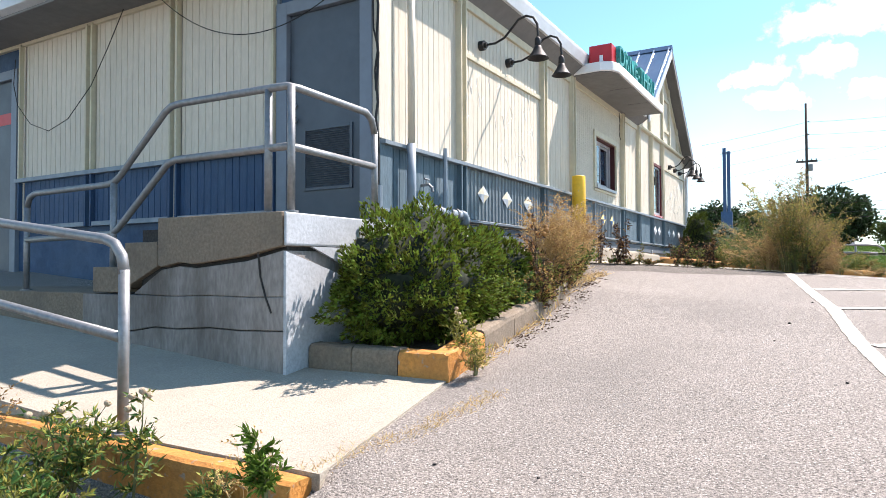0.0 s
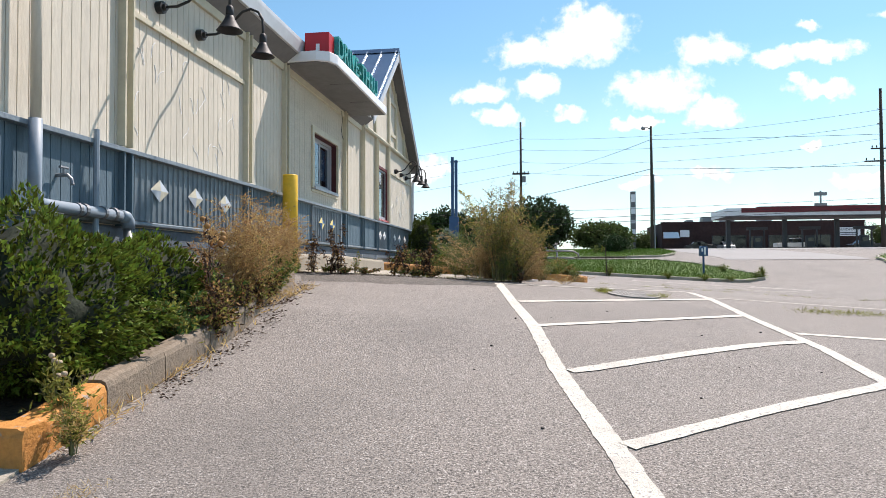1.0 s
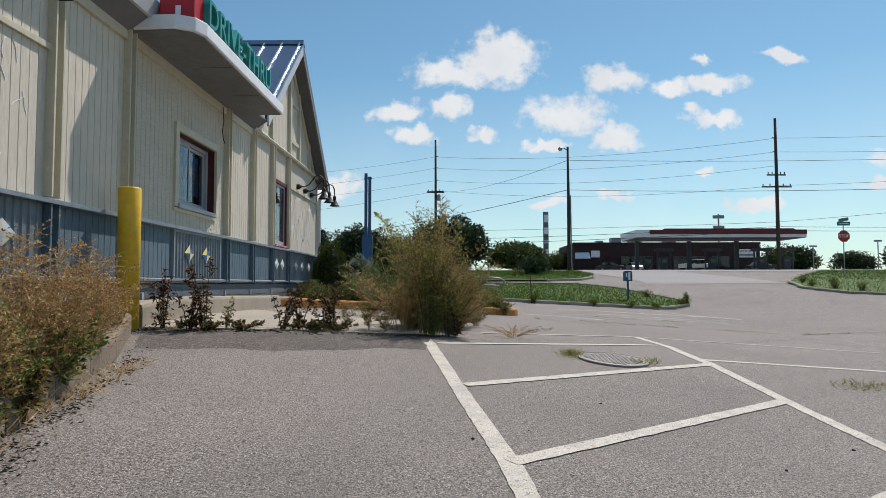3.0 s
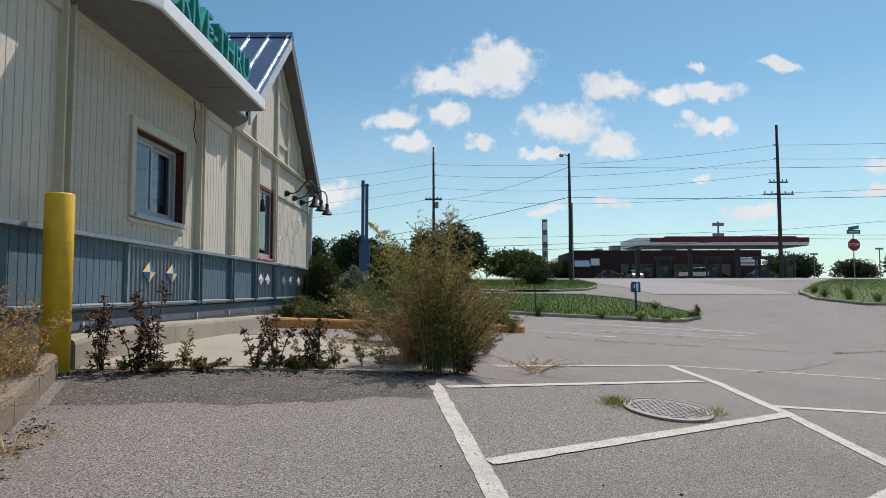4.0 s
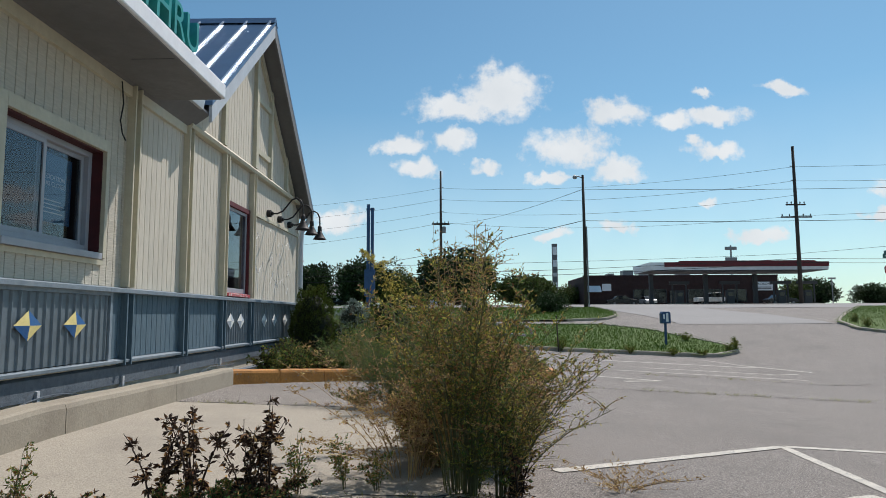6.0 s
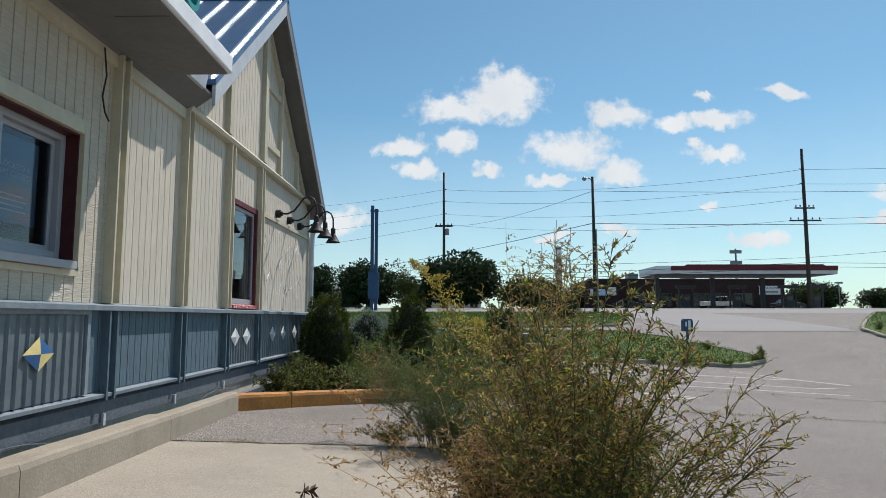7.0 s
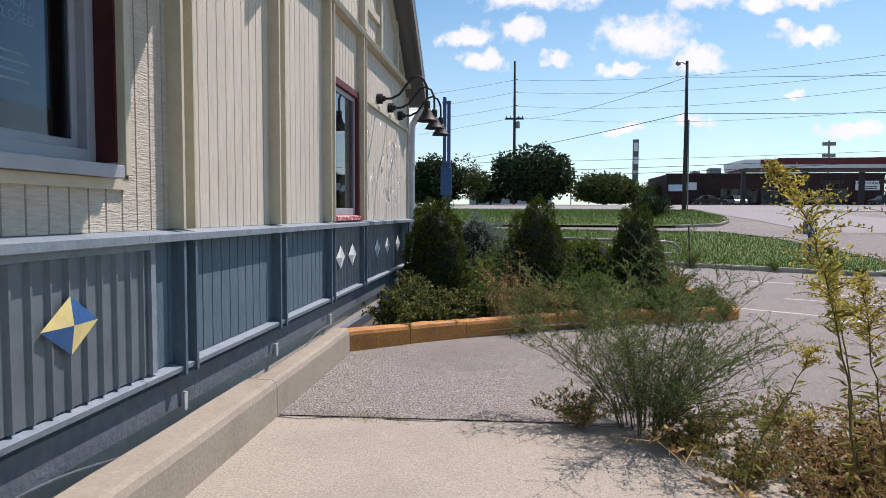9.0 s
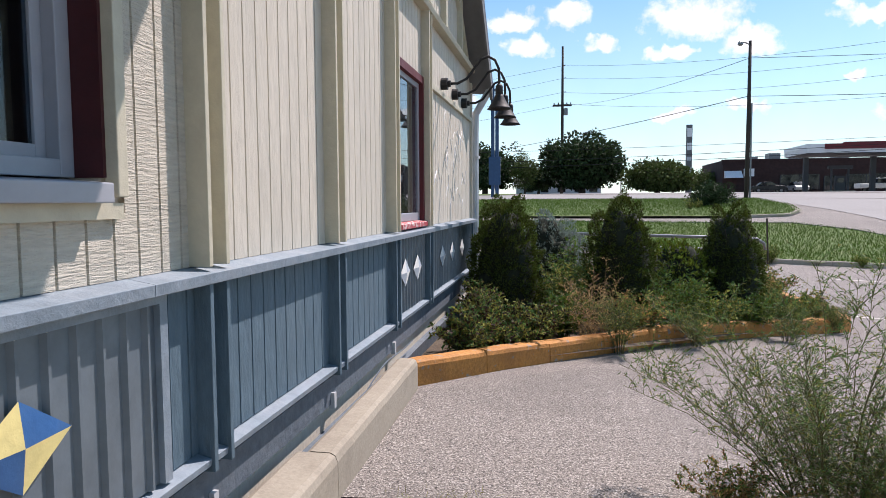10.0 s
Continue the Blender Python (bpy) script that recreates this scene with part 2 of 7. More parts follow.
WHITE = mat("white_paint", (0.78, 0.79, 0.80), 0.5, grain=(10, 0.05), stain=(2, 0.25, (0.58, 0.58, 0.57)), bump=(25, 0.1))
VINYL = mat("grey_white_vinyl", (0.34, 0.35, 0.38), 0.4, grain=(10, 0.06), stain=(4, 0.35, (0.28, 0.28, 0.30)), bump=None)
RED = mat("red_paint", (0.20, 0.016, 0.018), 0.5, grain=(12, 0.12), stain=(4, 0.4, (0.18, 0.015, 0.015)), bump=(25, 0.2))
PEELING = mat("peeling_red_paint", (0.42, 0.05, 0.06), 0.7, grain=(30, 0.2), bump=(50, 0.6), spots=(28, 0.52, (0.62, 0.56, 0.52)))
OXBLOOD = mat("oxblood_jamb", (0.062, 0.008, 0.010), 0.6, grain=(10, 0.15), bump=(20, 0.2))
TEAL = mat("teal_letter", (0.015, 0.26, 0.24), 0.45, grain=(8, 0.15), stain=(3, 0.4, (0.01, 0.15, 0.15)), bump=None)
METAL_ROOF = mat("blue_metal_roof", (0.12, 0.19, 0.29), 0.35, 0.6, grain=(3, 0.1), stain=(0.8, 0.3, (0.16, 0.22, 0.3)), bump=(6, 0.05))
SEAM = mat("roof_seam", (0.45, 0.50, 0.56), 0.35, 0.6, grain=(3, 0.1), bump=None)
GALV = mat("galvanised_pipe", (0.235, 0.242, 0.25), 0.5, 0.55, grain=(25, 0.18), stain=(6, 0.5, (0.22, 0.22, 0.22)), bump=(30, 0.15))
PVC = mat("painted_pipe", (0.20, 0.25, 0.30), 0.5, grain=(12, 0.1), stain=(5, 0.4, (0.30, 0.33, 0.36)), bump=(20, 0.1))
BLACK = mat("black_metal", (0.010, 0.010, 0.011), 0.6, 0.0, grain=(20, 0.2), bump=(30, 0.1))
RUBBER = mat("black_cable", (0.012, 0.012, 0.012), 0.7, grain=(20, 0.2), bump=None)
LOUVRE = mat("louvre_metal", (0.07, 0.085, 0.105), 0.6, 0.3, grain=(20, 0.2), bump=None)
DIA_YELLOW = mat("diamond_yellow", (0.72, 0.60, 0.24), 0.6, grain=(15, 0.1), stain=(8, 0.3, (0.55, 0.45, 0.2)), bump=(30, 0.2))
DIA_BLUE = mat("diamond_blue", (0.02, 0.10, 0.27), 0.5, grain=(15, 0.1), stain=(8, 0.3, (0.05, 0.13, 0.25)), bump=(30, 0.2))
DIA_WHITE = mat("diamond_white", (0.72, 0.72, 0.68), 0.6, grain=(15, 0.08), bump=(30, 0.2))
DIA_PALE = mat("diamond_straw", (0.50, 0.47, 0.36), 0.6, grain=(15, 0.1), stain=(8, 0.3, (0.5, 0.5, 0.42)), bump=(30, 0.2))
DIA_GREY = mat("diamond_grey", (0.42, 0.47, 0.52), 0.6, grain=(15, 0.08), bump=(30, 0.2))
# near-black in place of an unlit interior, not a wall paint
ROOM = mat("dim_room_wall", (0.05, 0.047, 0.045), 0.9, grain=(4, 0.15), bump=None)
SOIL = mat("soil", (0.085, 0.06, 0.04), 0.95, grain=(40, 0.5), stain=(5, 0.5, (0.15, 0.12, 0.08)), bump=(40, 0.9))
TURF = mat("turf", (0.072, 0.125, 0.018), 0.9, grain=(14, 0.4), stain=(0.7, 0.5, (0.12, 0.135, 0.03)), bump=(30, 0.8))
CRACK = mat("crack_filler", (0.035, 0.032, 0.03), 0.95, grain=(60, 0.4), bump=(60, 0.6))
IRON = mat("cast_iron_lid", (0.30, 0.28, 0.255), 0.7, 0.1, grain=(50, 0.25), stain=(9, 0.7, (0.16, 0.145, 0.13)), bump=(40, 0.5))
# pole wood darkened to stand against the light, backlighting put into the colour
POLE_WOOD = mat("weathered_pole", (0.05, 0.04, 0.034), 0.9, grain=(6, 0.25), bump=(10, 0.5), stretch=(1, 1, 0.1))
BLUE_STEEL = mat("blue_steel", (0.024, 0.072, 0.165), 0.5, 0.2, grain=(5, 0.15), stain=(1, 0.4, (0.03, 0.07, 0.15)), bump=None)
BRICK_FAR = mat("dark_red_brick", (0.040, 0.018, 0.016), 0.9, grain=(2.5, 0.3), stain=(0.4, 0.4, (0.026, 0.013, 0.012)), bump=(4, 0.4))
CANOPY_RED = mat("canopy_red", (0.13, 0.005, 0.011), 0.5, grain=(1, 0.1), bump=None)
DARK_GLASS = mat("dark_window", (0.012, 0.014, 0.016), 0.12, grain=(2, 0.2), bump=None)
SIGN_RED = mat("stop_red", (0.45, 0.01, 0.015), 0.4, grain=(5, 0.1), bump=None)
SIGN_GREEN = mat("street_sign_teal", (0.02, 0.13, 0.14), 0.4, grain=(5, 0.1), bump=None)
TYRE = mat("tyre", (0.012, 0.012, 0.012), 0.85, grain=(9, 0.2), bump=None)
FASCIA_WHITE = mat("canopy_white_metal", (0.68, 0.68, 0.68), 0.6, grain=(1, 0.1), bump=None)
# grey metal taken near-black: the station's shade is put into this colour
CANOPY_SHADE = mat("canopy_grey_metal", (0.045, 0.045, 0.048), 0.6, grain=(1, 0.1), bump=None)
CAR_SILVER = mat("silver_car_paint", (0.42, 0.43, 0.44), 0.3, 0.5, grain=(2, 0.05), bump=None)
CAR_BLACK = mat("black_car_paint", (0.015, 0.015, 0.017), 0.25, 0.2, grain=(2, 0.05), bump=None)
CAR_WHITE = mat("white_car_paint", (0.7, 0.7, 0.7), 0.3, grain=(2, 0.05), bump=None)
BARK = mat("bark", (0.06, 0.045, 0.035), 0.95, grain=(12, 0.35), bump=(20, 0.8))
STALK = mat("green_stalk", (0.10, 0.105, 0.04), 0.8, grain=(20, 0.3), bump=None, island=0.3)
DRY_STALK = mat("dry_stalk", (0.34, 0.23, 0.11), 0.85, grain=(20, 0.3), bump=None, island=0.4)
BROWN_STALK = mat("dead_brown_stalk", (0.055, 0.032, 0.020), 0.9, grain=(20, 0.3), bump=None, island=0.4)
BOX_LEAF = leafy("boxwood_leaf", (0.105, 0.14, 0.02), 0.75, 0.32)
YEW_LEAF = leafy("spruce_needle", (0.072, 0.095, 0.018), 0.7, 0.2)
FERN_LEAF = leafy("feathery_leaf", (0.078, 0.15, 0.042), 0.45, 0.3)
FEATHER_LEAF = leafy("airy_feather_leaf", (0.10, 0.185, 0.05), 0.45, 0.35)
OLIVE_LEAF = leafy("olive_leaf", (0.25, 0.245, 0.058), 0.5, 0.35)
GOLD_LEAF = leafy("golden_leaf", (0.50, 0.41, 0.085), 0.4, 0.35)
STRAW_LEAF = leafy("straw_leaf", (0.55, 0.38, 0.16), 0.4, 0.35)
RUST_LEAF = leafy("rusty_leaf", (0.36, 0.20, 0.085), 0.5, 0.3)
DEAD_LEAF = leafy("dead_leaf", (0.062, 0.038, 0.026), 0.5, 0.15)
GRASS_LEAF = leafy("grass_blade", (0.075, 0.135, 0.018), 0.25, 0.25)
TREE_LEAF = leafy("tree_leaf", (0.032, 0.055, 0.020), 0.5, 0.15)
TREE_OLIVE = leafy("olive_tree_leaf", (0.075, 0.10, 0.028), 0.5, 0.15)
PETAL = mat("pale_seed_head", (0.42, 0.33, 0.23), 0.9, grain=(60, 0.35), bump=(80, 1.0))
PAPER = mat("notice_paper", (0.10, 0.28, 0.42), 0.6, grain=(4, 0.05), bump=None)
PRINT = mat("white_print", (0.75, 0.78, 0.80), 0.6, grain=(4, 0.03), bump=None)
INK = mat("dark_print", (0.05, 0.05, 0.06), 0.6, grain=(4, 0.03), bump=None)

GLASS = bpy.data.materials.new("window_glass")
GLASS.use_nodes = True
gb = GLASS.node_tree.nodes["Principled BSDF"]
gb.inputs["Base Color"].default_value = (0.42, 0.52, 0.62, 1)
gb.inputs["Roughness"].default_value, gb.inputs["Transmission Weight"].default_value, gb.inputs["IOR"].default_value = 0.01, 1.0, 1.48


# ---- mesh helpers ----
class Geo:
    """Gathers vertices and faces of one mesh."""

    def __init__(self):
        self.v, self.f = [], []

    def add(self, verts, faces):
        k = len(self.v)
        self.v += [tuple(p) for p in verts]
        self.f += [tuple(i + k for i in f) for f in faces]
        return self

    def box(self, x0, x1, y0, y1, z0, z1, m=None):
        p = [Vector((x, y, z)) for z in (z0, z1) for x, y in ((x0, y0), (x1, y0), (x1, y1), (x0, y1))]
        if m is not None:
            p = [m @ q for q in p]
        return self.add(p, [(3, 2, 1, 0), (4, 5, 6, 7), (0, 1, 5, 4), (1, 2, 6, 5), (2, 3, 7, 6), (3, 0, 4, 7)])

    def prism(self, outline, a, b, axis="z"):
        """An outline extruded from a to b along an axis."""
        put = {"z": lambda p, h: (p[0], p[1], h), "x": lambda p, h: (h, p[0], p[1]), "y": lambda p, h: (p[0], h, p[1])}[axis]
        n = len(outline)
        self.add([put(p, a) for p in outline] + [put(p, b) for p in outline],
                 [tuple(range(n))[::-1], tuple(range(n, 2 * n))] + [(i, (i + 1) % n, n + (i + 1) % n, n + i) for i in range(n)])
        return self

    def tube(self, path, r, sides=8, taper=None, cap=True):
        """A round bar along a path; taper: a radius for each point."""
        path = [Vector(p) for p in path]
        rad = taper or [r] * len(path)
        rings, up = [], None
        for i, p in enumerate(path):
            d = (path[min(i + 1, len(path) - 1)] - path[max(i - 1, 0)]).normalized()
            if up is None:
                up = d.orthogonal().normalized()
            up = (up - d * up.dot(d)).normalized()
            w = d.cross(up)
            rings.append([p + (up * math.cos(a) + w * math.sin(a)) * rad[i] for a in (2 * math.pi * k / sides for k in range(sides))])
        verts = [q for ring in rings for q in ring]
        faces = [(i * sides + k, i * sides + (k + 1) % sides, (i + 1) * sides + (k + 1) % sides, (i + 1) * sides + k)
                 for i in range(len(path) - 1) for k in range(sides)]
        if cap:
            faces += [tuple(range(sides))[::-1], tuple((len(path) - 1) * sides + k for k in range(sides))]
        return self.add(verts, faces)

    def lathe(self, profile, sides=16, at=(0, 0, 0), m=None):
        """Turned about z: profile of (radius, height)."""
        verts = [Vector((r * math.cos(2 * math.pi * k / sides), r * math.sin(2 * math.pi * k / sides), h)) for r, h in profile for k in range(sides)]
        verts = [(m @ p if m is not None else p) + Vector(at) for p in verts]
        n = len(profile)
        faces = [(i * sides + k, i * sides + (k + 1) % sides, (i + 1) * sides + (k + 1) % sides, (i + 1) * sides + k) for i in range(n - 1) for k in range(sides)]
        faces += [tuple(range(sides))[::-1], tuple((n - 1) * sides + k for k in range(sides))]
        return self.add(verts, faces)

    def mesh(self, name, material, smooth=False):
        me = bpy.data.meshes.new(name)
        me.from_pydata(self.v, [], self.f)
        me.materials.append(material)
        if smooth:
            me.polygons.foreach_set("use_smooth", [True] * len(me.polygons))
        me.update()
        return me


def part(name, geo, material, parent=None, label="", smooth=False, bevel=0.0, kind=""):
    """One mesh object, under a thing or part where there is one."""
    me = geo if isinstance(geo, bpy.types.Mesh) else geo.mesh(name, material, smooth)
    ob = new(name, me)
    if parent is not None:
        ob.parent = parent
    if bevel:
        bv = ob.modifiers.new("edge", "BEVEL")
        bv.width, bv.segments, bv.limit_method = bevel, 2, "ANGLE"
    tagged(ob, label, kind=kind)
    return ob


def thing(name, label, category, at=(0, 0, 0), group="", kind=""):
    ob = new(name)
    ob.location = at
    ob.empty_display_size = 0.1
    return tagged(ob, label, category, group, kind)


def lettering(words, size, material, name, m, parent, depth=0.004, spacing=1.0):
    """Raised letters in the built-in font, in the plane of m."""
    cu = bpy.data.curves.new(name, "FONT")
    cu.body, cu.size, cu.extrude, cu.align_x, cu.align_y, cu.space_character = words, size, depth, "CENTER", "CENTER", spacing
    tmp = bpy.data.objects.new(name, cu)
    me = bpy.data.meshes.new_from_object(tmp)
    bpy.data.objects.remove(tmp)
    me.transform(m)
    me.materials.clear()
    me.materials.append(material)
    return part(name, me, material, parent)


# ---- lie of the land ----
GY = (-60, -2, 0.4, 4.6, 6, 7.0, 8.6, 10.2, 11.6, 15.4, 20, 26, 32, 45, 60, 90, 112, 200, 2500)
GZ = (-1.0, 0.3, 0.5, 0.92, 1.04, 1.2, 1.3, 1.42, 1.44, 1.38, 1.32, 1.35, 1.6, 2.4, 3.1, 3.75, 3.85, 4.0, 4.0)


def gz(x, y):
    """Height of the paved ground: up the lane, then over the crest, with a fall away from the wall."""
    g = np.interp(y, GY, GZ)
    g = g - 0.07 * (np.clip(x, -4, 8) + 0.3) * np.clip((y - 4) / 3, 0, 1) * np.clip((40 - y) / 10, 0, 1)
    # the bed below the front kerb lies lower; ground rises to the landing behind the steps
    low = np.clip((-2.12 - x) / 0.1, 0, 1) * np.clip((2.72 - y) / 0.06, 0, 1) * np.clip((y + 3) / 3, 0, 1)
    rise = 0.075 * np.clip(-3.4 - x, 0, 6) * np.clip((y - 2.0) / 1.0, 0, 1) * np.clip((12 - y) / 4, 0, 1)
    return g - 0.2 * low + rise


def spaced(*runs):
    out = []
    for a, b, step in runs:
        out += list(np.arange(a, b - 1e-6, step))
    return np.array(out + [runs[-1][1]])


def sheet(name, xs, ys, lift, material, inside=None, kind="structure", label="", category="", parent=None):
    """A sheet that follows the ground on a grid, kept where inside(x, y) holds."""
    X, Y = np.meshgrid(xs, ys)
    Z = gz(X, Y) + lift
    n = len(xs)
    idx = np.arange(X.size).reshape(X.shape)
    f = np.stack([idx[:-1, :-1], idx[:-1, 1:], idx[1:, 1:], idx[1:, :-1]], -1).reshape(-1, 4)
    if inside is not None:
        cx, cy = (X[:-1, :-1] + X[1:, 1:]) / 2, (Y[:-1, :-1] + Y[1:, 1:]) / 2
        f = f[inside(cx, cy).reshape(-1)]
    me = bpy.data.meshes.new(name)
    me.from_pydata(np.stack([X, Y, Z], -1).reshape(-1, 3).tolist(), [], f.tolist())
    me.materials.append(material)
    me.polygons.foreach_set("use_smooth", [True] * len(me.polygons))
    me.update()
    ob = new(name, me)
    if parent is not None:
        ob.parent = parent
    return tagged(ob, label, category, kind=kind)


def quad_patch(geo, a, b, c, d, lift, step=0.25, thick=0.0):
    """A four-cornered patch laid on the ground."""
    a, b, c, d = (np.array(p, float) for p in (a, b, c, d))
    nu = max(1, int(max(np.linalg.norm(b - a), np.linalg.norm(c - d)) / step))
    nv = max(1, int(max(np.linalg.norm(d - a), np.linalg.norm(c - b)) / step))
    verts, faces = [], []
    for j in range(nv + 1):
        for i in range(nu + 1):
            u, v = i / nu, j / nv
            p = (a * (1 - u) + b * u) * (1 - v) + (d * (1 - u) + c * u) * v
            verts.append((p[0], p[1], float(gz(p[0], p[1])) + lift))
    for j in range(nv):
        for i in range(nu):
            k = j * (nu + 1) + i
            faces.append((k, k + 1, k + nu + 2, k + nu + 1))
    if thick:
        rim = [j for j in range(nu + 1)] + [(j + 1) * (nu + 1) + nu for j in range(nv)] + [nv * (nu + 1) + nu - 1 - i for i in range(nu)] + [(nv - 1 - j) * (nu + 1) for j in range(nv - 1)]
        k = len(verts)
        verts += [(verts[i][0], verts[i][1], verts[i][2] - thick) for i in rim]
        m = len(rim)
        faces += [(rim[i], rim[(i + 1) % m], k + (i + 1) % m, k + i) for i in range(m)]
    return geo.add(verts, faces)


def stripe(geo, a, b, w, rng, lift=0.004):
    """A painted line with a ragged edge."""
    a, b = Vector((*a, 0)), Vector((*b, 0))
    n = max(2, int((b - a).length / 0.06))
    side = (b - a).normalized().cross(Vector((0, 0, 1))) * w / 2
    verts = []
    for i in range(n + 1):
        p = a.lerp(b, i / n)
        for s in (-1, 1):
            q = p + side * s * (1 + rng.uniform(-0.09, 0.09))
            verts.append((q.x, q.y, float(gz(q.x, q.y)) + lift))
    geo.add(verts, [(2 * i, 2 * i + 1, 2 * i + 3, 2 * i + 2) for i in range(n)])


def kerb(name, pts, width, height, material, label, sections=1.4, side=1, top=None, paint_from=None):
    """A kerb of cast lengths along a line on the ground; side: which way its body lies from the line. top: heights to use instead."""
    root = thing(name, label, "kerb", kind="structure")
    rng = random.Random(len(pts) * 7 + int(width * 100))
    line = [Vector((*p, 0)) for p in pts]
    total = sum((q - p).length for p, q in zip(line, line[1:]))

    def at(s):
        for p, q in zip(line, line[1:]):
            d = (q - p).length
            if s <= d or q is line[-1]:
                return p.lerp(q, min(1, s / d)), (q - p).normalized()
            s -= d

    n = max(1, round(total / sections))
    for k in range(n):
        s0, s1 = total * k / n + 0.004, total * (k + 1) / n - 0.004
        geo, rings, m = Geo(), [], max(2, int((s1 - s0) / 0.12))
        wob = rng.uniform(-0.006, 0.006)
        for i in range(m + 1):
            p, d = at(s0 + (s1 - s0) * i / m)
            w = d.cross(Vector((0, 0, 1))) * side
            z = float(gz(p.x, p.y))
            zt = (z + height if top is None else float(np.interp(p.y, *top))) + wob + rng.uniform(-0.003, 0.003)
            rings.append([(p.x + w.x * o, p.y + w.y * o, h) for o, h in ((0, z - 0.15), (0.004, zt - 0.04), (0.014, zt - 0.012), (0.035, zt), (width - 0.03, zt + 0.002), (width - 0.008, zt - 0.01), (width, zt - 0.035), (width, z - 0.15))])
        c = 8
        verts = [q for r in rings for q in r]
        faces = [(i * c + j, i * c + (j + 1) % c, (i + 1) * c + (j + 1) % c, (i + 1) * c + j) for i in range(m) for j in range(c)]
        faces += [tuple(range(c))[::-1], tuple(m * c + j for j in range(c))]
        geo.add(verts, faces)
        mm = material if paint_from is None else material[0 if (s0 + s1) / 2 < paint_from else 1]
        part("kerb_stone", geo, mm, root)
    return root


# ---- ground ----
gx = spaced((-2500, -300, 550), (-300, -60, 60), (-60, -20, 10), (-20, -7, 1.0), (-7, 4, 0.2), (4, 14, 0.5), (14, 40, 2), (40, 120, 10), (120, 400, 70), (400, 2500, 700))
gy = spaced((-2500, -300, 550), (-300, -60, 60), (-60, -8, 6.5), (-8, 0, 0.8), (0, 22, 0.2), (22, 48, 0.8), (48, 120, 4), (120, 400, 40), (400, 2500, 700))
sheet("ground", gx, gy, 0.0, ASPHALT, label="worn grey asphalt lot rising to a crest", category="ground")

pr = random.Random(5)
cr_ = random.Random(6)
paint = thing("painted_hatching", "worn white painted hatched lines on asphalt", "road marking", kind="structure")
for a, b, w in (((0.317, 2.6), (-0.83, 10.75), 0.105), ((1.83, 6.0), (1.80, 10.4), 0.10), ((1.80, 10.4), (2.06, 13.5), 0.10)):
    g = Geo()
    stripe(g, a, b, w, pr)
    part("painted_line", g, STRIPE, paint)
for a, b in (((0.09, 4.62), (1.80, 6.08)), ((-0.08, 5.92), (1.80, 7.30)), ((-0.30, 7.05), (1.80, 8.80)), ((-0.47, 8.60), (1.78, 10.1)), ((-0.68, 10.25), (1.76, 11.66)), ((-0.2, 11.75), (2.02, 13.45))):
    g = Geo()
    stripe(g, a, b, 0.095, pr, 0.006)
    part("painted_line", g, STRIPE, paint)
bays = thing("parking_lines", "faded white parking bay lines on asphalt", "road marking", kind="structure")
for a, b in (((1.9, 7.75), (7.5, 8.1)), ((1.85, 10.42), (7.5, 10.7)), ((2.1, 13.5), (7.5, 13.9)), ((1.2, 21.45), (3.4, 21.3)), ((2.5, 20.6), (3.43, 21.3)), ((3.2, 26.8), (8.2, 27.6)), ((3.0, 23.6), (8.0, 24.4)), ((7.2, 29.2), (9.2, 26.4)), ((4.2, 25.2), (8.6, 26.0))):
    g = Geo()
    stripe(g, a, b, 0.10, pr)
    part("painted_line", g, STRIPE, bays)

g = Geo()
quad_patch(g, (-3.34, 9.95), (-0.72, 11.05), (-0.45, 14.45), (-3.42, 13.66), 0.008, 0.2, 0.05)
tagged(part("concrete_slab", g, CONCRETE), "pale concrete slab set in the drive lane", "slab", kind="structure")
g, rows_ = Geo(), []
for k in range(53):
    a = k / 52
    e = (-2.95 + 2.17 * a, 9.0 + 0.86 * a + 0.05 * math.sin(9 * a) + 0.03 * math.sin(23 * a + 1) + cr_.uniform(-0.025, 0.025))
    f = (-3.3 + 2.55 * a, 9.93 + 1.07 * a)
    for v in range(6):
        x, y = e[0] + (f[0] - e[0]) * v / 5, e[1] + (f[1] - e[1]) * v / 5
        rows_.append((x, y, float(gz(x, y)) + (0.005 if v else 0.0005)))
g.add(rows_, [(k * 6 + v, k * 6 + 6 + v, k * 6 + 7 + v, k * 6 + 1 + v) for k in range(52) for v in range(5)])
tagged(part("asphalt_patch", g, OLD_ASPHALT), "older dark coarse asphalt patch beside the slab", "pavement", kind="structure")
g = Geo()
quad_patch(g, (-3.42, 13.70), (-0.45, 14.49), (0.6, 19.4), (-3.46, 15.44), 0.006, 0.2)
tagged(part("asphalt_bay", g, COARSE_ASPHALT), "coarse grey asphalt between slab and kerb", "pavement", kind="structure")
g = Geo()
quad_patch(g, (-9.5, 2.73), (-2.08, 2.73), (-2.30, 4.12), (-9.5, 3.92), 0.012, 0.2, 0.08)
tagged(part("concrete_apron", g, CONCRETE), "pale concrete apron in front of the steps", "pavement", kind="structure")
g = Geo()
quad_patch(g, (-9.0, -1.0), (-2.16, -1.0), (-2.22, 2.5), (-9.0, 2.5), 0.015, 0.3)
tagged(part("weed_bed", g, SOIL), "bare soil bed below the front kerb", "soil", kind="structure")
# planter soil between the side kerb and the wall
g = Geo()
quad_patch(g, (-3.62, 4.2), (-2.38, 4.2), (-2.55, 6.9), (-3.66, 6.9), 0.05, 0.2)
quad_patch(g, (-3.66, 6.9), (-2.55, 6.9), (-3.42, 9.8), (-3.68, 9.8), 0.05, 0.2)
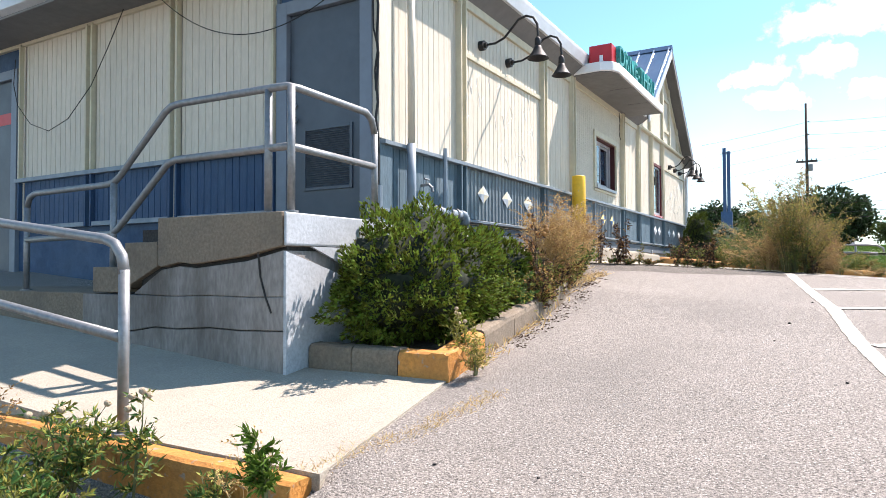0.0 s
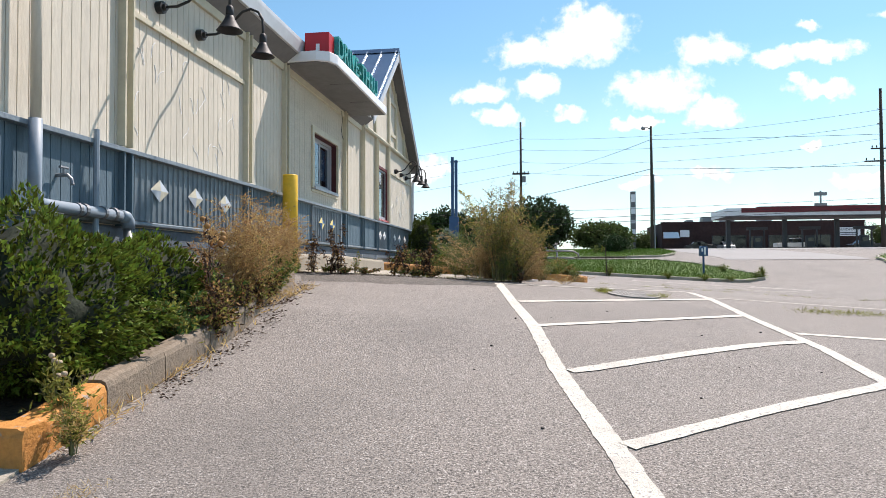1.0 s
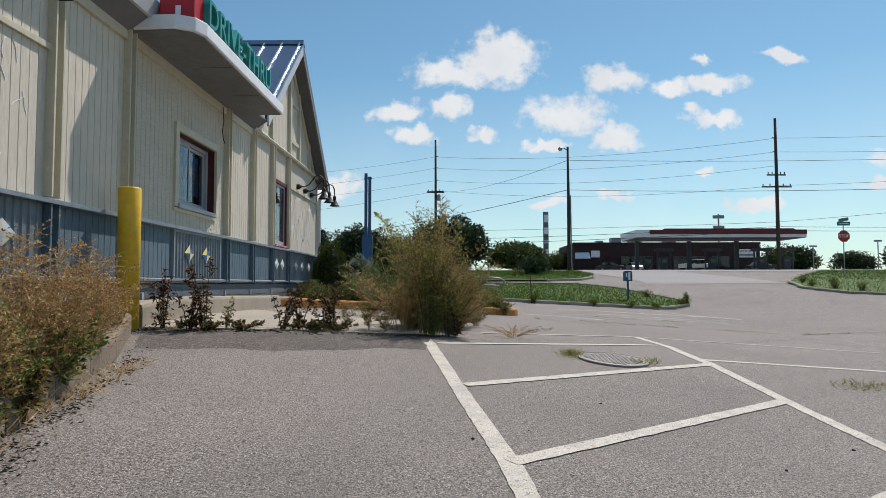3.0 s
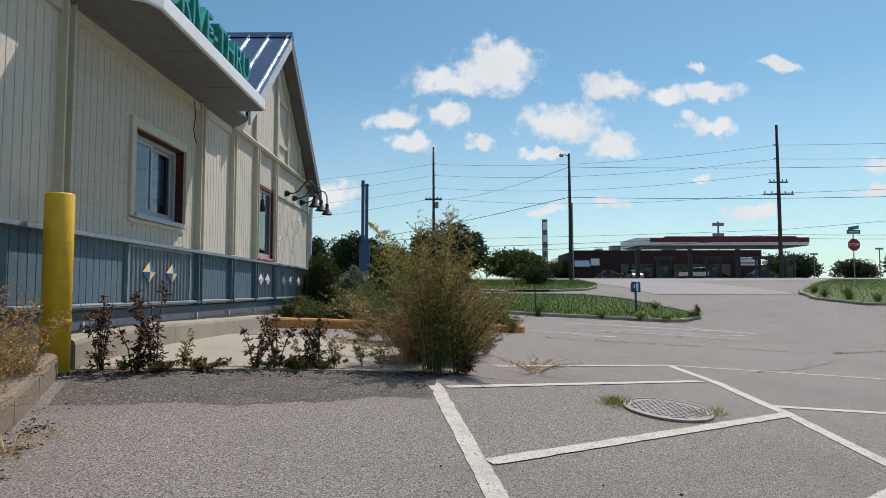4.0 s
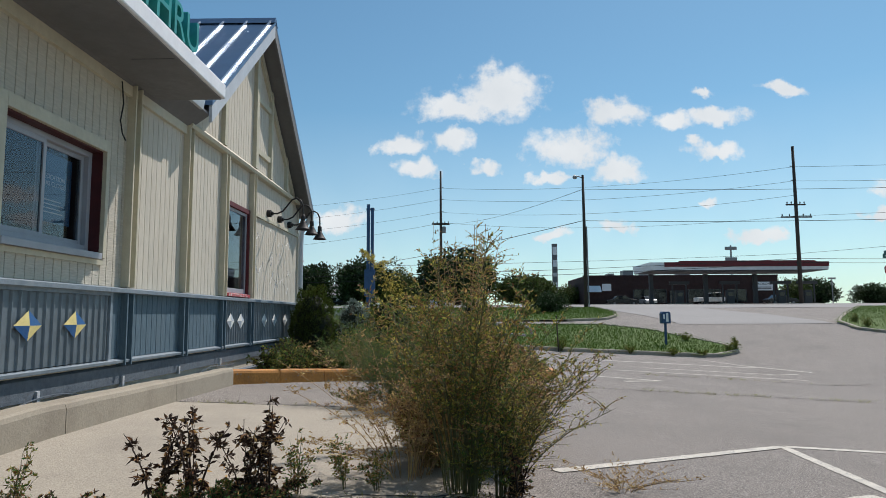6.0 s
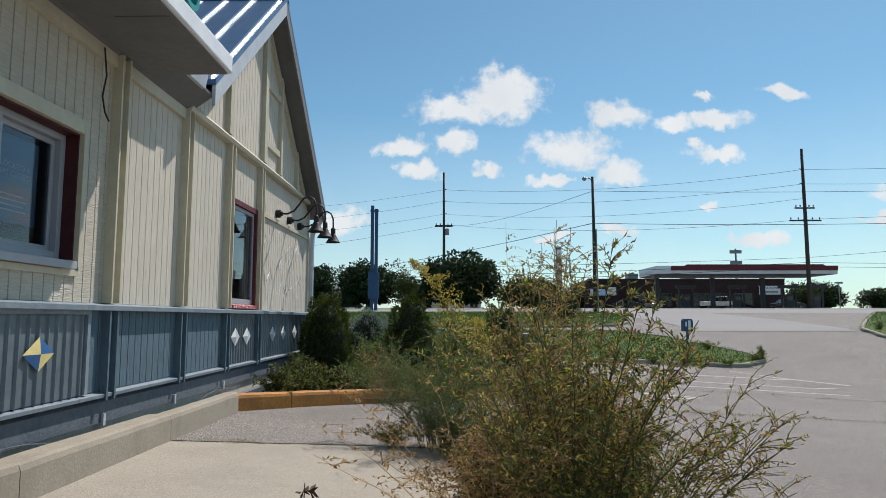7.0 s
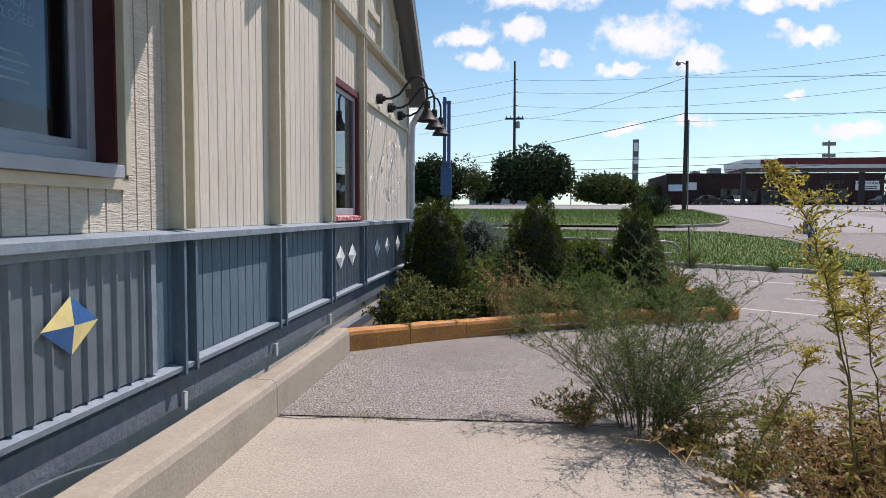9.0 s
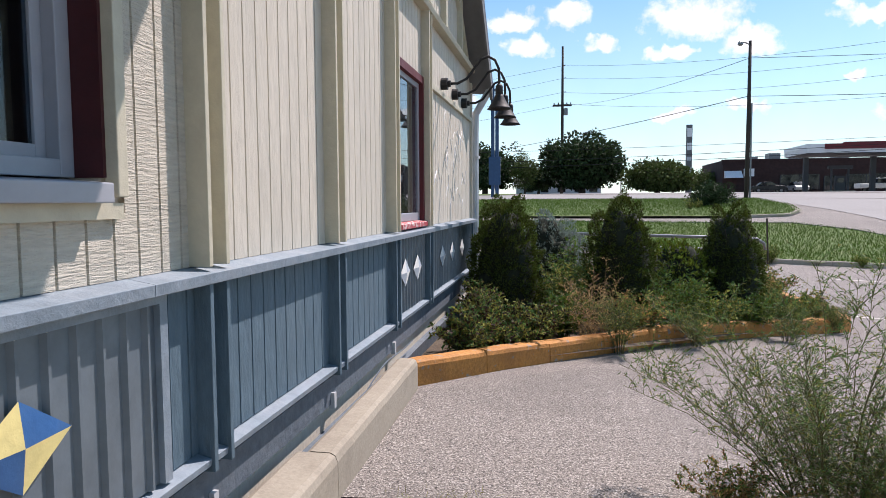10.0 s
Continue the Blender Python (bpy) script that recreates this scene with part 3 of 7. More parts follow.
tagged(part("planter_soil", g, SOIL), "dark dry soil in the planter along the wall", "soil", kind="structure")
g = Geo()
quad_patch(g, (-3.6, 15.6), (0.9, 20.2), (0.6, 24.0), (-3.6, 24.0), 0.06, 0.3)
tagged(part("bed_soil", g, SOIL), "overgrown planting bed behind the painted kerb", "soil", kind="structure")
# cracks across the lot, with dirt in them
cracks = thing("crack_lines", "dark weedy cracks across the asphalt lot", "crack", kind="structure")
cr = random.Random(9)
for a, b in (((1.2, 18.4), (7.5, 19.6)), ((3.4, 22.6), (9.0, 23.4)), ((8.0, 20.2), (16.0, 22.8)), ((3.0, 13.2), (6.5, 17.5)), ((7.0, 15.5), (13.0, 19.0)), ((4.0, 15.0), (8.0, 14.6)), ((-3.42, 13.68), (-0.45, 14.47)), ((-3.34, 9.94), (-0.72, 11.04))):
    p, q, g = Vector((*a, 0)), Vector((*b, 0)), Geo()
    n = int((q - p).length / 0.12)
    s = (q - p).normalized().cross(Vector((0, 0, 1)))
    off, verts = 0.0, []
    for i in range(n + 1):
        off = off * 0.93 + cr.uniform(-0.045, 0.045)
        c, w = p.lerp(q, i / n) + s * off, cr.uniform(0.003, 0.012)
        w = w * (2.4 if a[1] > 17 and a[0] > 0 else 0.8)
        for k in (-1, 1):
            e = c + s * w * k
            verts.append((e.x, e.y, float(gz(e.x, e.y)) + 0.011))
    g.add(verts, [(2 * i, 2 * i + 1, 2 * i + 3, 2 * i + 2) for i in range(n)])
    part("crack", g, CRACK, cracks)

# kerbs
kerb("front_kerb", [(-6.5, 2.68), (-2.12, 2.60)], 0.14, 0.0, YELLOW_STRIPE, "chipped orange-painted concrete kerb beside the apron", 1.2, -1, top=((0, 5), (0.735, 0.735)))
kerb("planter_end_kerb", [(-3.36, 4.10), (-2.28, 4.10)], 0.15, 0.17, (OLD_CONCRETE, YELLOW_STRIPE), "bare concrete planter kerb with an orange-painted end", 0.36, -1, top=((0, 9), (1.05, 1.05)), paint_from=0.75)
kerb("planter_side_kerb", [(-2.28, 4.11), (-2.36, 5.2), (-2.42, 6.5), (-2.56, 7.2), (-2.86, 8.6), (-3.28, 9.7)], 0.15, 0.17, (YELLOW_STRIPE, OLD_CONCRETE), "crumbling concrete planter kerb along the lane", 0.55, -1, paint_from=0.5)
kerb("wall_kerb", [(-3.31, 9.95), (-3.41, 13.66)], 0.20, 0.215, KERB_CONCRETE, "sand-coloured cast concrete kerb along the wall", 1.83, -1)
kerb("wall_kerb", [(-3.415, 13.67), (-3.47, 15.44)], 0.15, 0.205, KERB_CONCRETE, "sand-coloured cast concrete kerb along the wall", 1.83, -1)
# dark strip laid in the wall gap to paint in its shade
g = Geo()
quad_patch(g, (-3.70, 9.95), (-3.45, 9.95), (-3.60, 15.5), (-3.70, 15.5), 0.03, 0.2)
tagged(part("wall_gap_soil", g, SOIL), "dark strip standing for shade between kerb and foundation", "soil", kind="structure")
kerb("bed_kerb", [(-3.50, 15.46), (-2.96, 16.2), (-2.31, 16.97), (-1.58, 17.85), (-0.71, 18.65), (1.0, 20.0), (1.12, 20.3), (0.95, 22.5), (0.8, 24.5)], 0.15, 0.17, YELLOW_STRIPE, "orange-painted kerb round the planting bed", 0.75, -1)


# ---- building ----
SX, SY = -3.65, 5.30
NORTH, SOUTH = 19.28, 5.30
Z_TRIM0, Z_TRIM1, Z_LOW, Z_TOP = 2.615, 2.665, 2.075, 4.42


def east(u, d, z):
    return (SX + d, u, z)


def south(u, d, z):
    return (u, SY - d, z)


def mbox(geo, put, u0, u1, d0, d1, z0, z1):
    p = [put(u, d, z) for z in (z0, z1) for u, d in ((u0, d0), (u1, d0), (u1, d1), (u0, d1))]
    return geo.add(p, [(0, 1, 2, 3), (7, 6, 5, 4), (4, 5, 1, 0), (5, 6, 2, 1), (6, 7, 3, 2), (7, 4, 0, 3)])


def grooved(put, u0, u1, z0, z1, d=0.0, pitch=0.1016, groove=0.0095, deep=0.007, start=0.05, top=None):
    """A sheet of plank siding with cut grooves. top(u): its upper edge where that is sloped."""
    geo, us = Geo(), [(u0, 0.0)]
    u = u0 + start
    while u + groove < u1 - 0.01:
        us += [(u, 0.0), (u + 0.0015, -deep), (u + groove - 0.0015, -deep), (u + groove, 0.0)]
        u += pitch
    us.append((u1, 0.0))
    verts = []
    for a, k in us:
        verts += [put(a, d + k, z0), put(a, d + k, z1 if top is None else top(a))]
    geo.add(verts, [(2 * i, 2 * i + 2, 2 * i + 3, 2 * i + 1) for i in range(len(us) - 1)])
    return geo


def corrugated(put, u0, u1, z0, z1, d, pitch=0.088):
    geo, us = Geo(), []
    u = u0
    while u < u1 - 1e-4:
        for a, k in ((0, 0), (0.60, 0), (0.70, 0.013), (0.80, 0.013), (0.90, 0)):
            if u + a * pitch < u1:
                us.append((u + a * pitch, k))
        u += pitch
    us.append((u1, 0))
    verts = []
    for a, k in us:
        verts += [put(a, d + k, z0), put(a, d + k, z1)]
    return geo.add(verts, [(2 * i, 2 * i + 2, 2 * i + 3, 2 * i + 1) for i in range(len(us) - 1)])


def gable(y):
    """Underside of the gable roof over the east wall."""
    return 6.50 - 0.83 * abs(y - 16.60)


wall_e = thing("wall_east", "cream grooved plank siding over a blue wainscot", "wall", kind="structure")
W1 = (11.44, 12.64, 2.91, 3.74)
W2 = (15.61, 16.41, 2.72, 3.82)
# core, with the window openings left through it
g = Geo()
for a, b, lo, hi in ((5.46, W1[0], 1.0, 4.7), (W1[0], W1[1], 1.0, W1[2]), (W1[0], W1[1], W1[3], 4.7), (W1[1], W2[0], 1.0, 4.42), (W2[0], W2[1], 1.0, W2[2]), (W2[0], W2[1], W2[3], 4.42), (W2[1], NORTH - 0.03, 1.0, 4.42)):
    mbox(g, east, a, b, -0.17, -0.02, lo, hi)
g.prism([(13.95, 4.42), (19.20, 4.42), (16.6, 6.45)], SX - 0.17, SX - 0.02, "x")
part("wall_core", g, CREAM, wall_e)
FINS = (6.74, 9.06, 10.24, 13.06, 14.25, 15.385, 16.50)
bounds = [5.46] + [f for c in FINS for f in (c - 0.06, c + 0.06)] + [NORTH - 0.04]
rough_bays = (2,)
for i in range(0, len(bounds), 2):
    a, b = bounds[i], bounds[i + 1]
    if a < W1[0] < b:
        for u0, u1, z0, z1 in ((a, W1[0] - 0.06, Z_TRIM1, Z_TOP), (W1[1] + 0.06, b, Z_TRIM1, Z_TOP), (W1[0] - 0.06, W1[1] + 0.06, Z_TRIM1, W1[2] - 0.07), (W1[0] - 0.06, W1[1] + 0.06, W1[3] + 0.06, Z_TOP)):
            part("siding_panel", grooved(east, u0, u1, z0, z1, 0.0), CREAM_ROUGH, wall_e)
    elif a < W2[0] < b:
        for u0, u1, z0, z1 in ((a, W2[0] - 0.05, Z_TRIM1, Z_TOP), (W2[1] + 0.02, b, Z_TRIM1, Z_TOP), (W2[0] - 0.05, W2[1] + 0.02, W2[3] + 0.05, Z_TOP)):
            if u1 - u0 > 0.02:
                part("siding_panel", grooved(east, u0, u1, z0, z1, 0.0), CREAM, wall_e)
    else:
        part("siding_panel", grooved(east, a, b, Z_TRIM1, Z_TOP, 0.0, start=0.06), CREAM, wall_e)
    # blue wainscot below
    metal = i // 2 in (1, 6, 7)
    if metal:
        part("metal_panel", corrugated(east, a + 0.02, b - 0.02, Z_LOW, Z_TRIM0, 0.012), CORRUGATED, wall_e, "blue painted corrugated metal")
    elif a < W1[0] < b:
        part("wainscot_panel", grooved(east, a, 11.30, Z_LOW, Z_TRIM0, 0.012), BLUE, wall_e, "blue grooved planks")
        part("wainscot_panel", grooved(east, 12.80, b, Z_LOW, Z_TRIM0, 0.012), BLUE, wall_e, "blue grooved planks")
        part("metal_panel", corrugated(east, 11.34, 12.77, Z_LOW, Z_TRIM0 - 0.03, 0.026), CORRUGATED, wall_e, "blue painted corrugated metal")
        g = Geo()
        for u0, u1, z0, z1 in ((11.30, 11.335, Z_LOW, Z_TRIM0), (12.77, 12.805, Z_LOW, Z_TRIM0), (11.335, 12.77, Z_TRIM0 - 0.028, Z_TRIM0)):
            mbox(g, east, u0, u1, 0.0, 0.045, z0, z1)
        part("panel_frame", g, BLUE_TRIM, wall_e)
    else:
        part("wainscot_panel", grooved(east, a, b, Z_LOW, Z_TRIM0, 0.012), BLUE, wall_e, "blue grooved planks")
# paired upright boards between the bays
for c in FINS:
    for s in (-0.052, 0.052):
        g = Geo()
        mbox(g, east, c + s - 0.011, c + s + 0.011, -0.01, 0.07, Z_TRIM1 + 0.002, Z_TOP)
        part("upright_board", g, CREAM_TRIM, wall_e, bevel=0.002)
        g = Geo()
        mbox(g, east, c + s - 0.011, c + s + 0.011, -0.01, 0.068, Z_LOW - 0.06, Z_TRIM0 - 0.002)
        part("upright_board", g, BLUE, wall_e, bevel=0.002)
    g = Geo()
    mbox(g, east, c - 0.042, c + 0.042, -0.02, 0.006, Z_TRIM1 + 0.002, Z_TOP)
    part("recess_board", g, CREAM_TRIM, wall_e)
    g = Geo()
    mbox(g, east, c - 0.042, c + 0.042, -0.02, 0.008, Z_LOW, Z_TRIM0 - 0.002)
    part("recess_board", g, BLUE, wall_e)
for u0, u1 in ((5.28, 5.46), (NORTH - 0.04, NORTH)):
    g = Geo()
    mbox(g, east, u0, u1, -0.12, 0.03, Z_TRIM1 + 0.002, Z_TOP)
    part("corner_board", g, CREAM, wall_e, bevel=0.003)
    g = Geo()
    mbox(g, east, u0, u1, -0.12, 0.04, 1.2, Z_TRIM0 - 0.002)
    part("corner_board", g, BLUE, wall_e, bevel=0.003)
# sill trim, bottom rail, foundation courses
k = 0
cuts = [5.30, 7.9, 10.3, 12.7, 15.0, 17.2, NORTH]
for a, b in zip(cuts, cuts[1:]):
    g = Geo()
    g.prism([(SX - 0.01, Z_TRIM0), (SX + 0.080, Z_TRIM0), (SX + 0.082, Z_TRIM0 + 0.034), (SX - 0.01, Z_TRIM1)], a + 0.001, b - 0.001, "y")
    part("sill_trim", g, BLUE_TRIM, wall_e, "weathered pale blue-grey sill board", bevel=0.002)
    g = Geo()
    g.prism([(SX - 0.02, Z_LOW - 0.05), (SX + 0.054, Z_LOW - 0.040), (SX + 0.058, Z_LOW - 0.016), (SX - 0.01, Z_LOW)], a + 0.001, b - 0.001, "y")
    part("bottom_rail", g, BLUE_TRIM, wall_e, bevel=0.002)
g = Geo()
mbox(g, east, 5.34, NORTH - 0.02, -0.16, -0.03, 0.8, Z_LOW - 0.05)
part("foundation", g, FOUNDATION, wall_e)
g = Geo()
g.prism([(SX - 0.03, 1.86), (SX + 0.012, 1.86), (SX + 0.012, 2.0), (SX - 0.03, 2.024)], 5.36, NORTH - 0.03, "y")
part("skirt_board", g, FOUNDATION, wall_e)
g = Geo()
g.prism([(SX - 0.03, 1.56), (SX + 0.006, 1.56), (SX + 0.02, 1.72), (SX - 0.03, 1.74)], 5.36, NORTH - 0.03, "y")
part("skirt_board", g, FOUNDATION, wall_e)
# upper horizontal boards
for u0, u1, z in ((6.80, 9.0, 3.82), (16.50, NORTH - 0.04, 3.86)):
    g = Geo()
    mbox(g, east, u0, u1, -0.01, 0.028, z - 0.025, z + 0.025)
    part("cross_board", g, CREAM_TRIM, wall_e, bevel=0.003)
g = Geo()
mbox(g, east, 5.46, 14.2, -0.01, 0.035, Z_TOP - 0.10, Z_TOP)
part("frieze_board", g, CREAM_TRIM, wall_e, bevel=0.003)
# gable: ledge, planks, uprights and the framed attic panel
g = Geo()
g.prism([(SX - 0.02, 4.40), (SX + 0.075, 4.40), (SX + 0.09, 4.44), (SX + 0.03, 4.50), (SX - 0.02, 4.50)], 14.2, NORTH, "y")
part("gable_ledge", g, CREAM_TRIM, wall_e, bevel=0.004)
gb_edges = [14.22, 15.27, 15.37, 16.54, 16.66, 17.32, 17.40, 18.28, 18.36, 18.95]
for i in range(0, len(gb_edges), 2):
    a, b = gb_edges[i], gb_edges[i + 1]
    part("siding_panel", grooved(east, a, b, 4.50, 5.0, 0.0, top=lambda u: max(4.505, gable(u) - 0.02)), CREAM, wall_e)
for a, b in ((15.27, 15.37), (16.54, 16.66), (17.32, 17.40), (18.28, 18.36)):
    g = Geo()
    g.prism([(a, 4.5), (b, 4.5), (b, gable(b) - 0.04), (a, gable(a) - 0.04)], SX - 0.01, SX + 0.055, "x")
    part("upright_board", g, CREAM_TRIM, wall_e, bevel=0.003)
for z in (4.78, 5.54):
    g = Geo()
    mbox(g, east, 16.68, 17.31, -0.01, 0.04, z - 0.04, z + 0.04)
    part("cross_board", g, CREAM_TRIM, wall_e, bevel=0.003)
for s in (-1, 1):
    g = Geo()
    y1 = 16.6 + s * 2.28
    g.prism([(16.6, 6.44), (16.6, 6.30), (y1, 6.30 - 0.83 * 2.28), (y1, 6.44 - 0.83 * 2.28)], SX - 0.01, SX + 0.04, "x")
    part("rake_board", g, CREAM_TRIM, wall_e)
# old glue trails and rub lines on two bays
gl = random.Random(21)
trails = Geo()
for u0, u1, z0, z1, n in ((6.9, 8.95, 2.72, 3.75, 26), (16.6, 18.9, 2.72, 3.8, 46)):
    for _ in range(n):
        u, z = gl.uniform(u0, u1 - 0.1), gl.uniform(z0, z1 - 0.15)
        path, ang = [], gl.uniform(0.8, 2.2)
        for i in range(7):
            path.append(east(u, 0.002, z))
            u, z, ang = u + 0.028 * math.cos(ang), z + 0.028 * math.sin(ang), ang + gl.uniform(-0.5, 0.5)
        trails.tube(path, 0.0028, 5)
part("glue_trail", trails, WHITE, wall_e, "painted-over ridges of old glue", kind="stuff")


def diamond(y, z, d, light, dark):
    """A low four-sided pyramid on the wainscot, quartered in two colours."""
    root = thing("wall_diamond", f"raised diamond ornament quartered {light.name.split('_')[1]} and {dark.name.split('_')[1]} on metal wainscot", "ornament", group="diamond ornaments")
    tip = [east(y, d + 0.012, z)]
    c = [east(y, d, z + 0.10), east(y + 0.145, d, z), east(y, d, z - 0.10), east(y - 0.145, d, z)]
    for i in range(4):
        g = Geo()
        b = [east(y, d - 0.01, z)]
        g.add(tip + [c[i], c[(i + 1) % 4]] + b, [(0, 1, 2), (3, 2, 1), (0, 2, 3), (0, 3, 1)])
        part("facet", g, (dark, light)[i % 2], root)


for y in (7.25, 7.88, 8.51):
    diamond(y, 2.36, 0.03, DIA_PALE, DIA_GREY)
for y in (11.74, 12.28):
    diamond(y, 2.36, 0.044, DIA_YELLOW, DIA_BLUE)
for y in (15.72, 16.12, 17.2, 17.75, 18.4):
    diamond(y, 2.36, 0.03, DIA_WHITE, DIA_GREY)


def window_slider():
    """Drive-through window with cream casing, oxblood reveal and a grey-white sliding sash."""
    y0, y1, z0, z1 = W1
    w = thing("window_1", "closed drive-through sliding window with notice taped inside", "window", kind="structure")
    for u0, u1, a, b in ((y0 - 0.09, y0, z0 - 0.03, z1 + 0.09), (y1, y1 + 0.04, z0 - 0.03, z1 + 0.09), (y0, y1, z1, z1 + 0.09)):
        g = Geo()
        mbox(g, east, u0, u1, -0.01, 0.03, a, b)
        part("casing", g, CREAM_TRIM, w, bevel=0.003)
    g = Geo()
    g.prism([(SX - 0.15, z0 - 0.02), (SX + 0.055, z0 - 0.045), (SX + 0.055, z0 + 0.005), (SX - 0.15, z0 + 0.02)], y0 - 0.02, y1 - 0.05, "y")
    part("window_sill", g, VINYL, w, "pale metal sill", bevel=0.004)
    g = Geo()
    mbox(g, east, y0 - 0.09, y1 + 0.03, -0.01, 0.02, z0 - 0.085, z0 - 0.045)
    part("apron_board", g, CREAM_TRIM, w)
    for u0, u1, a, b in ((y1 - 0.012, y1 + 0.001, z0 + 0.02, z1), (y0 - 0.001, y0 + 0.012, z0 + 0.02, z1), (y0 + 0.012, y1 - 0.012, z1 - 0.012, z1 + 0.001)):
        g = Geo()
        mbox(g, east, u0, u1, -0.17, -0.004, a, b)
        part("reveal", g, OXBLOOD, w, "oxblood painted reveal")
    d0, d1 = -0.155, -0.085
    g = Geo()
    for u0, u1, a, b in ((y0 + 0.012, y0 + 0.055, z0 + 0.02, z1 - 0.012), (y1 - 0.06, y1 - 0.012, z0 + 0.02, z1 - 0.012), (y0 + 0.055, y1 - 0.06, z0 + 0.02, z0 + 0.065), (y0 + 0.055, y1 - 0.06, z1 - 0.055, z1 - 0.012)):
        mbox(g, east, u0, u1, d0, d1, a, b)
    part("window_frame", g, VINYL, w, bevel=0.003)
    mid = (y0 + y1) / 2 - 0.02
    for a, b, dd in ((y0 + 0.055, mid + 0.02, -0.10), (mid - 0.01, y1 - 0.06, -0.135)):
        g = Geo()
        lo, hi, s = z0 + 0.065, z1 - 0.055, 0.035
        for u0, u1, c0, c1 in ((a, a + s, lo, hi), (b - s, b, lo, hi), (a + s, b - s, lo, lo + s), (a + s, b - s, hi - s, hi)):
            mbox(g, east, u0, u1, dd - 0.012, dd + 0.012, c0, c1)
        sash = part("sash", g, VINYL, w, bevel=0.002)
        g = Geo()
        mbox(g, east, a + s, b - s, dd - 0.003, dd + 0.003, lo + s, hi - s)
        p = part("pane", g, GLASS, sash)
        p.visible_shadow = False
    # notice inside the glass
    n = thing("closing_notice", "blue printed closing notice taped inside the glass", "notice")
    g = Geo()
    mbox(g, east, mid + 0.03, y1 - 0.16, -0.165, -0.163, z0 + 0.20, z1 - 0.12)
    part("sheet", g, PAPER, n)
    c = (mid + 0.03 + y1 - 0.16) / 2
    m = Matrix(((0, 0, 1, SX - 0.160), (1, 0, 0, c), (0, 1, 0, z1 - 0.32), (0, 0, 0, 1)))
    lettering("LOCATION\nHAS CLOSED", 0.05, PRINT, "wording", m, n, 0.0006)
    for i in range(4):
        g = Geo()
        mbox(g, east, c - 0.12, c + 0.12 - 0.03 * (i % 2), -0.163, -0.1615, z0 + 0.27 + 0.03 * i, z0 + 0.278 + 0.03 * i)
        part("text_bar", g, PRINT, n)


def window_red():
    y0, y1, z0, z1 = W2
    w = thing("window_2", "fixed window in peeling red casing reflecting the sky", "window", kind="structure")
    for u0, u1, a, b, o in ((y0 - 0.05, y0 - 0.01, z0 - 0.03, z1 + 0.05, 0.003), (y1 - 0.01, y1 + 0.05, z0 - 0.03, z1 + 0.05, 0.022), (y0 - 0.01, y1 - 0.01, z1 - 0.01, z1 + 0.05, 0.020)):
        g = Geo()
        mbox(g, east, u0, u1, -0.10, o, a, b)
        part("casing", g, DARK_RED, w, bevel=0.002)
    g = Geo()
    g.prism([(SX - 0.10, z0 - 0.05), (SX + 0.05, z0 - 0.05), (SX + 0.05, z0 - 0.012), (SX - 0.10, z0 + 0.012)], y0 - 0.05, y1 + 0.05, "y")
    part("window_sill", g, PEELING, w, "peeling red sill", bevel=0.004)
    g = Geo()
    for u0, u1, a, b in ((y0 - 0.01, y0 + 0.03, z0, z1), (y1 - 0.05, y1 - 0.01, z0, z1), (y0 + 0.03, y1 - 0.05, z0, z0 + 0.06), (y0 + 0.03, y1 - 0.05, z1 - 0.05, z1 - 0.01)):
        mbox(g, east, u0, u1, -0.07, -0.012, a, b)
    part("window_frame", g, VINYL, w, bevel=0.003)
    g = Geo()
    mbox(g, east, y0 + 0.03, y1 - 0.05, -0.030, -0.024, z0 + 0.06, z1 - 0.05)
    p = part("pane", g, GLASS, w)
    p.visible_shadow = False


window_slider()
window_red()
# rooms behind the glass, dimness put into their near-black colour: floor, back wall and ends
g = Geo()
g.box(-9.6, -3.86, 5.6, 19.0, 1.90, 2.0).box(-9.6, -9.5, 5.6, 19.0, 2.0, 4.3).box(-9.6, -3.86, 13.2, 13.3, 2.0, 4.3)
tagged(part("inner_walls", g, ROOM), "bare inner walls and floor coloured near-black for dimness", "wall", kind="structure")
tagged(part("ceiling", Geo().box(-9.6, -3.86, 5.5, 19.1, 4.3, 4.38), ROOM), "plain ceiling coloured near-black for dimness", "ceiling", kind="structure")
# remaining outer walls
g = Geo()
g.box(-14.0, -3.83, 19.10, 19.26, 0.8, 4.42).box(-14.1, -13.9, 5.5, 19.2, 0.8, 4.42)
tagged(part("wall_rear", g, CREAM), "plain cream outer walls", "wall", kind="structure")

# ---- south wall with door and second door ----
wall_s = thing("wall_south", "cream grooved siding above blue planks coloured darker for shade", "wall", kind="structure")
D1 = (-4.67, -3.82, 1.95, 3.92)
D2 = (-10.6, -9.45, 1.40, 4.02)
g = Geo()
for a, b, lo, hi in ((-14.0, D2[0], 0.6, 4.5), (D2[0], D2[1], D2[3], 4.5), (D2[0], D2[1], 0.6, D2[2]), (D2[1], D1[0], 0.6, 4.5), (D1[0], D1[1], 0.6, D1[2]), (D1[0], D1[1], D1[3], 4.5), (D1[1], SX - 0.02, 0.6, 4.5)):
    mbox(g, south, a, b, -0.17, -0.02, lo, hi)
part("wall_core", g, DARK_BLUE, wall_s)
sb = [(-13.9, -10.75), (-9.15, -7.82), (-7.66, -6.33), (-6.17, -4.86)]
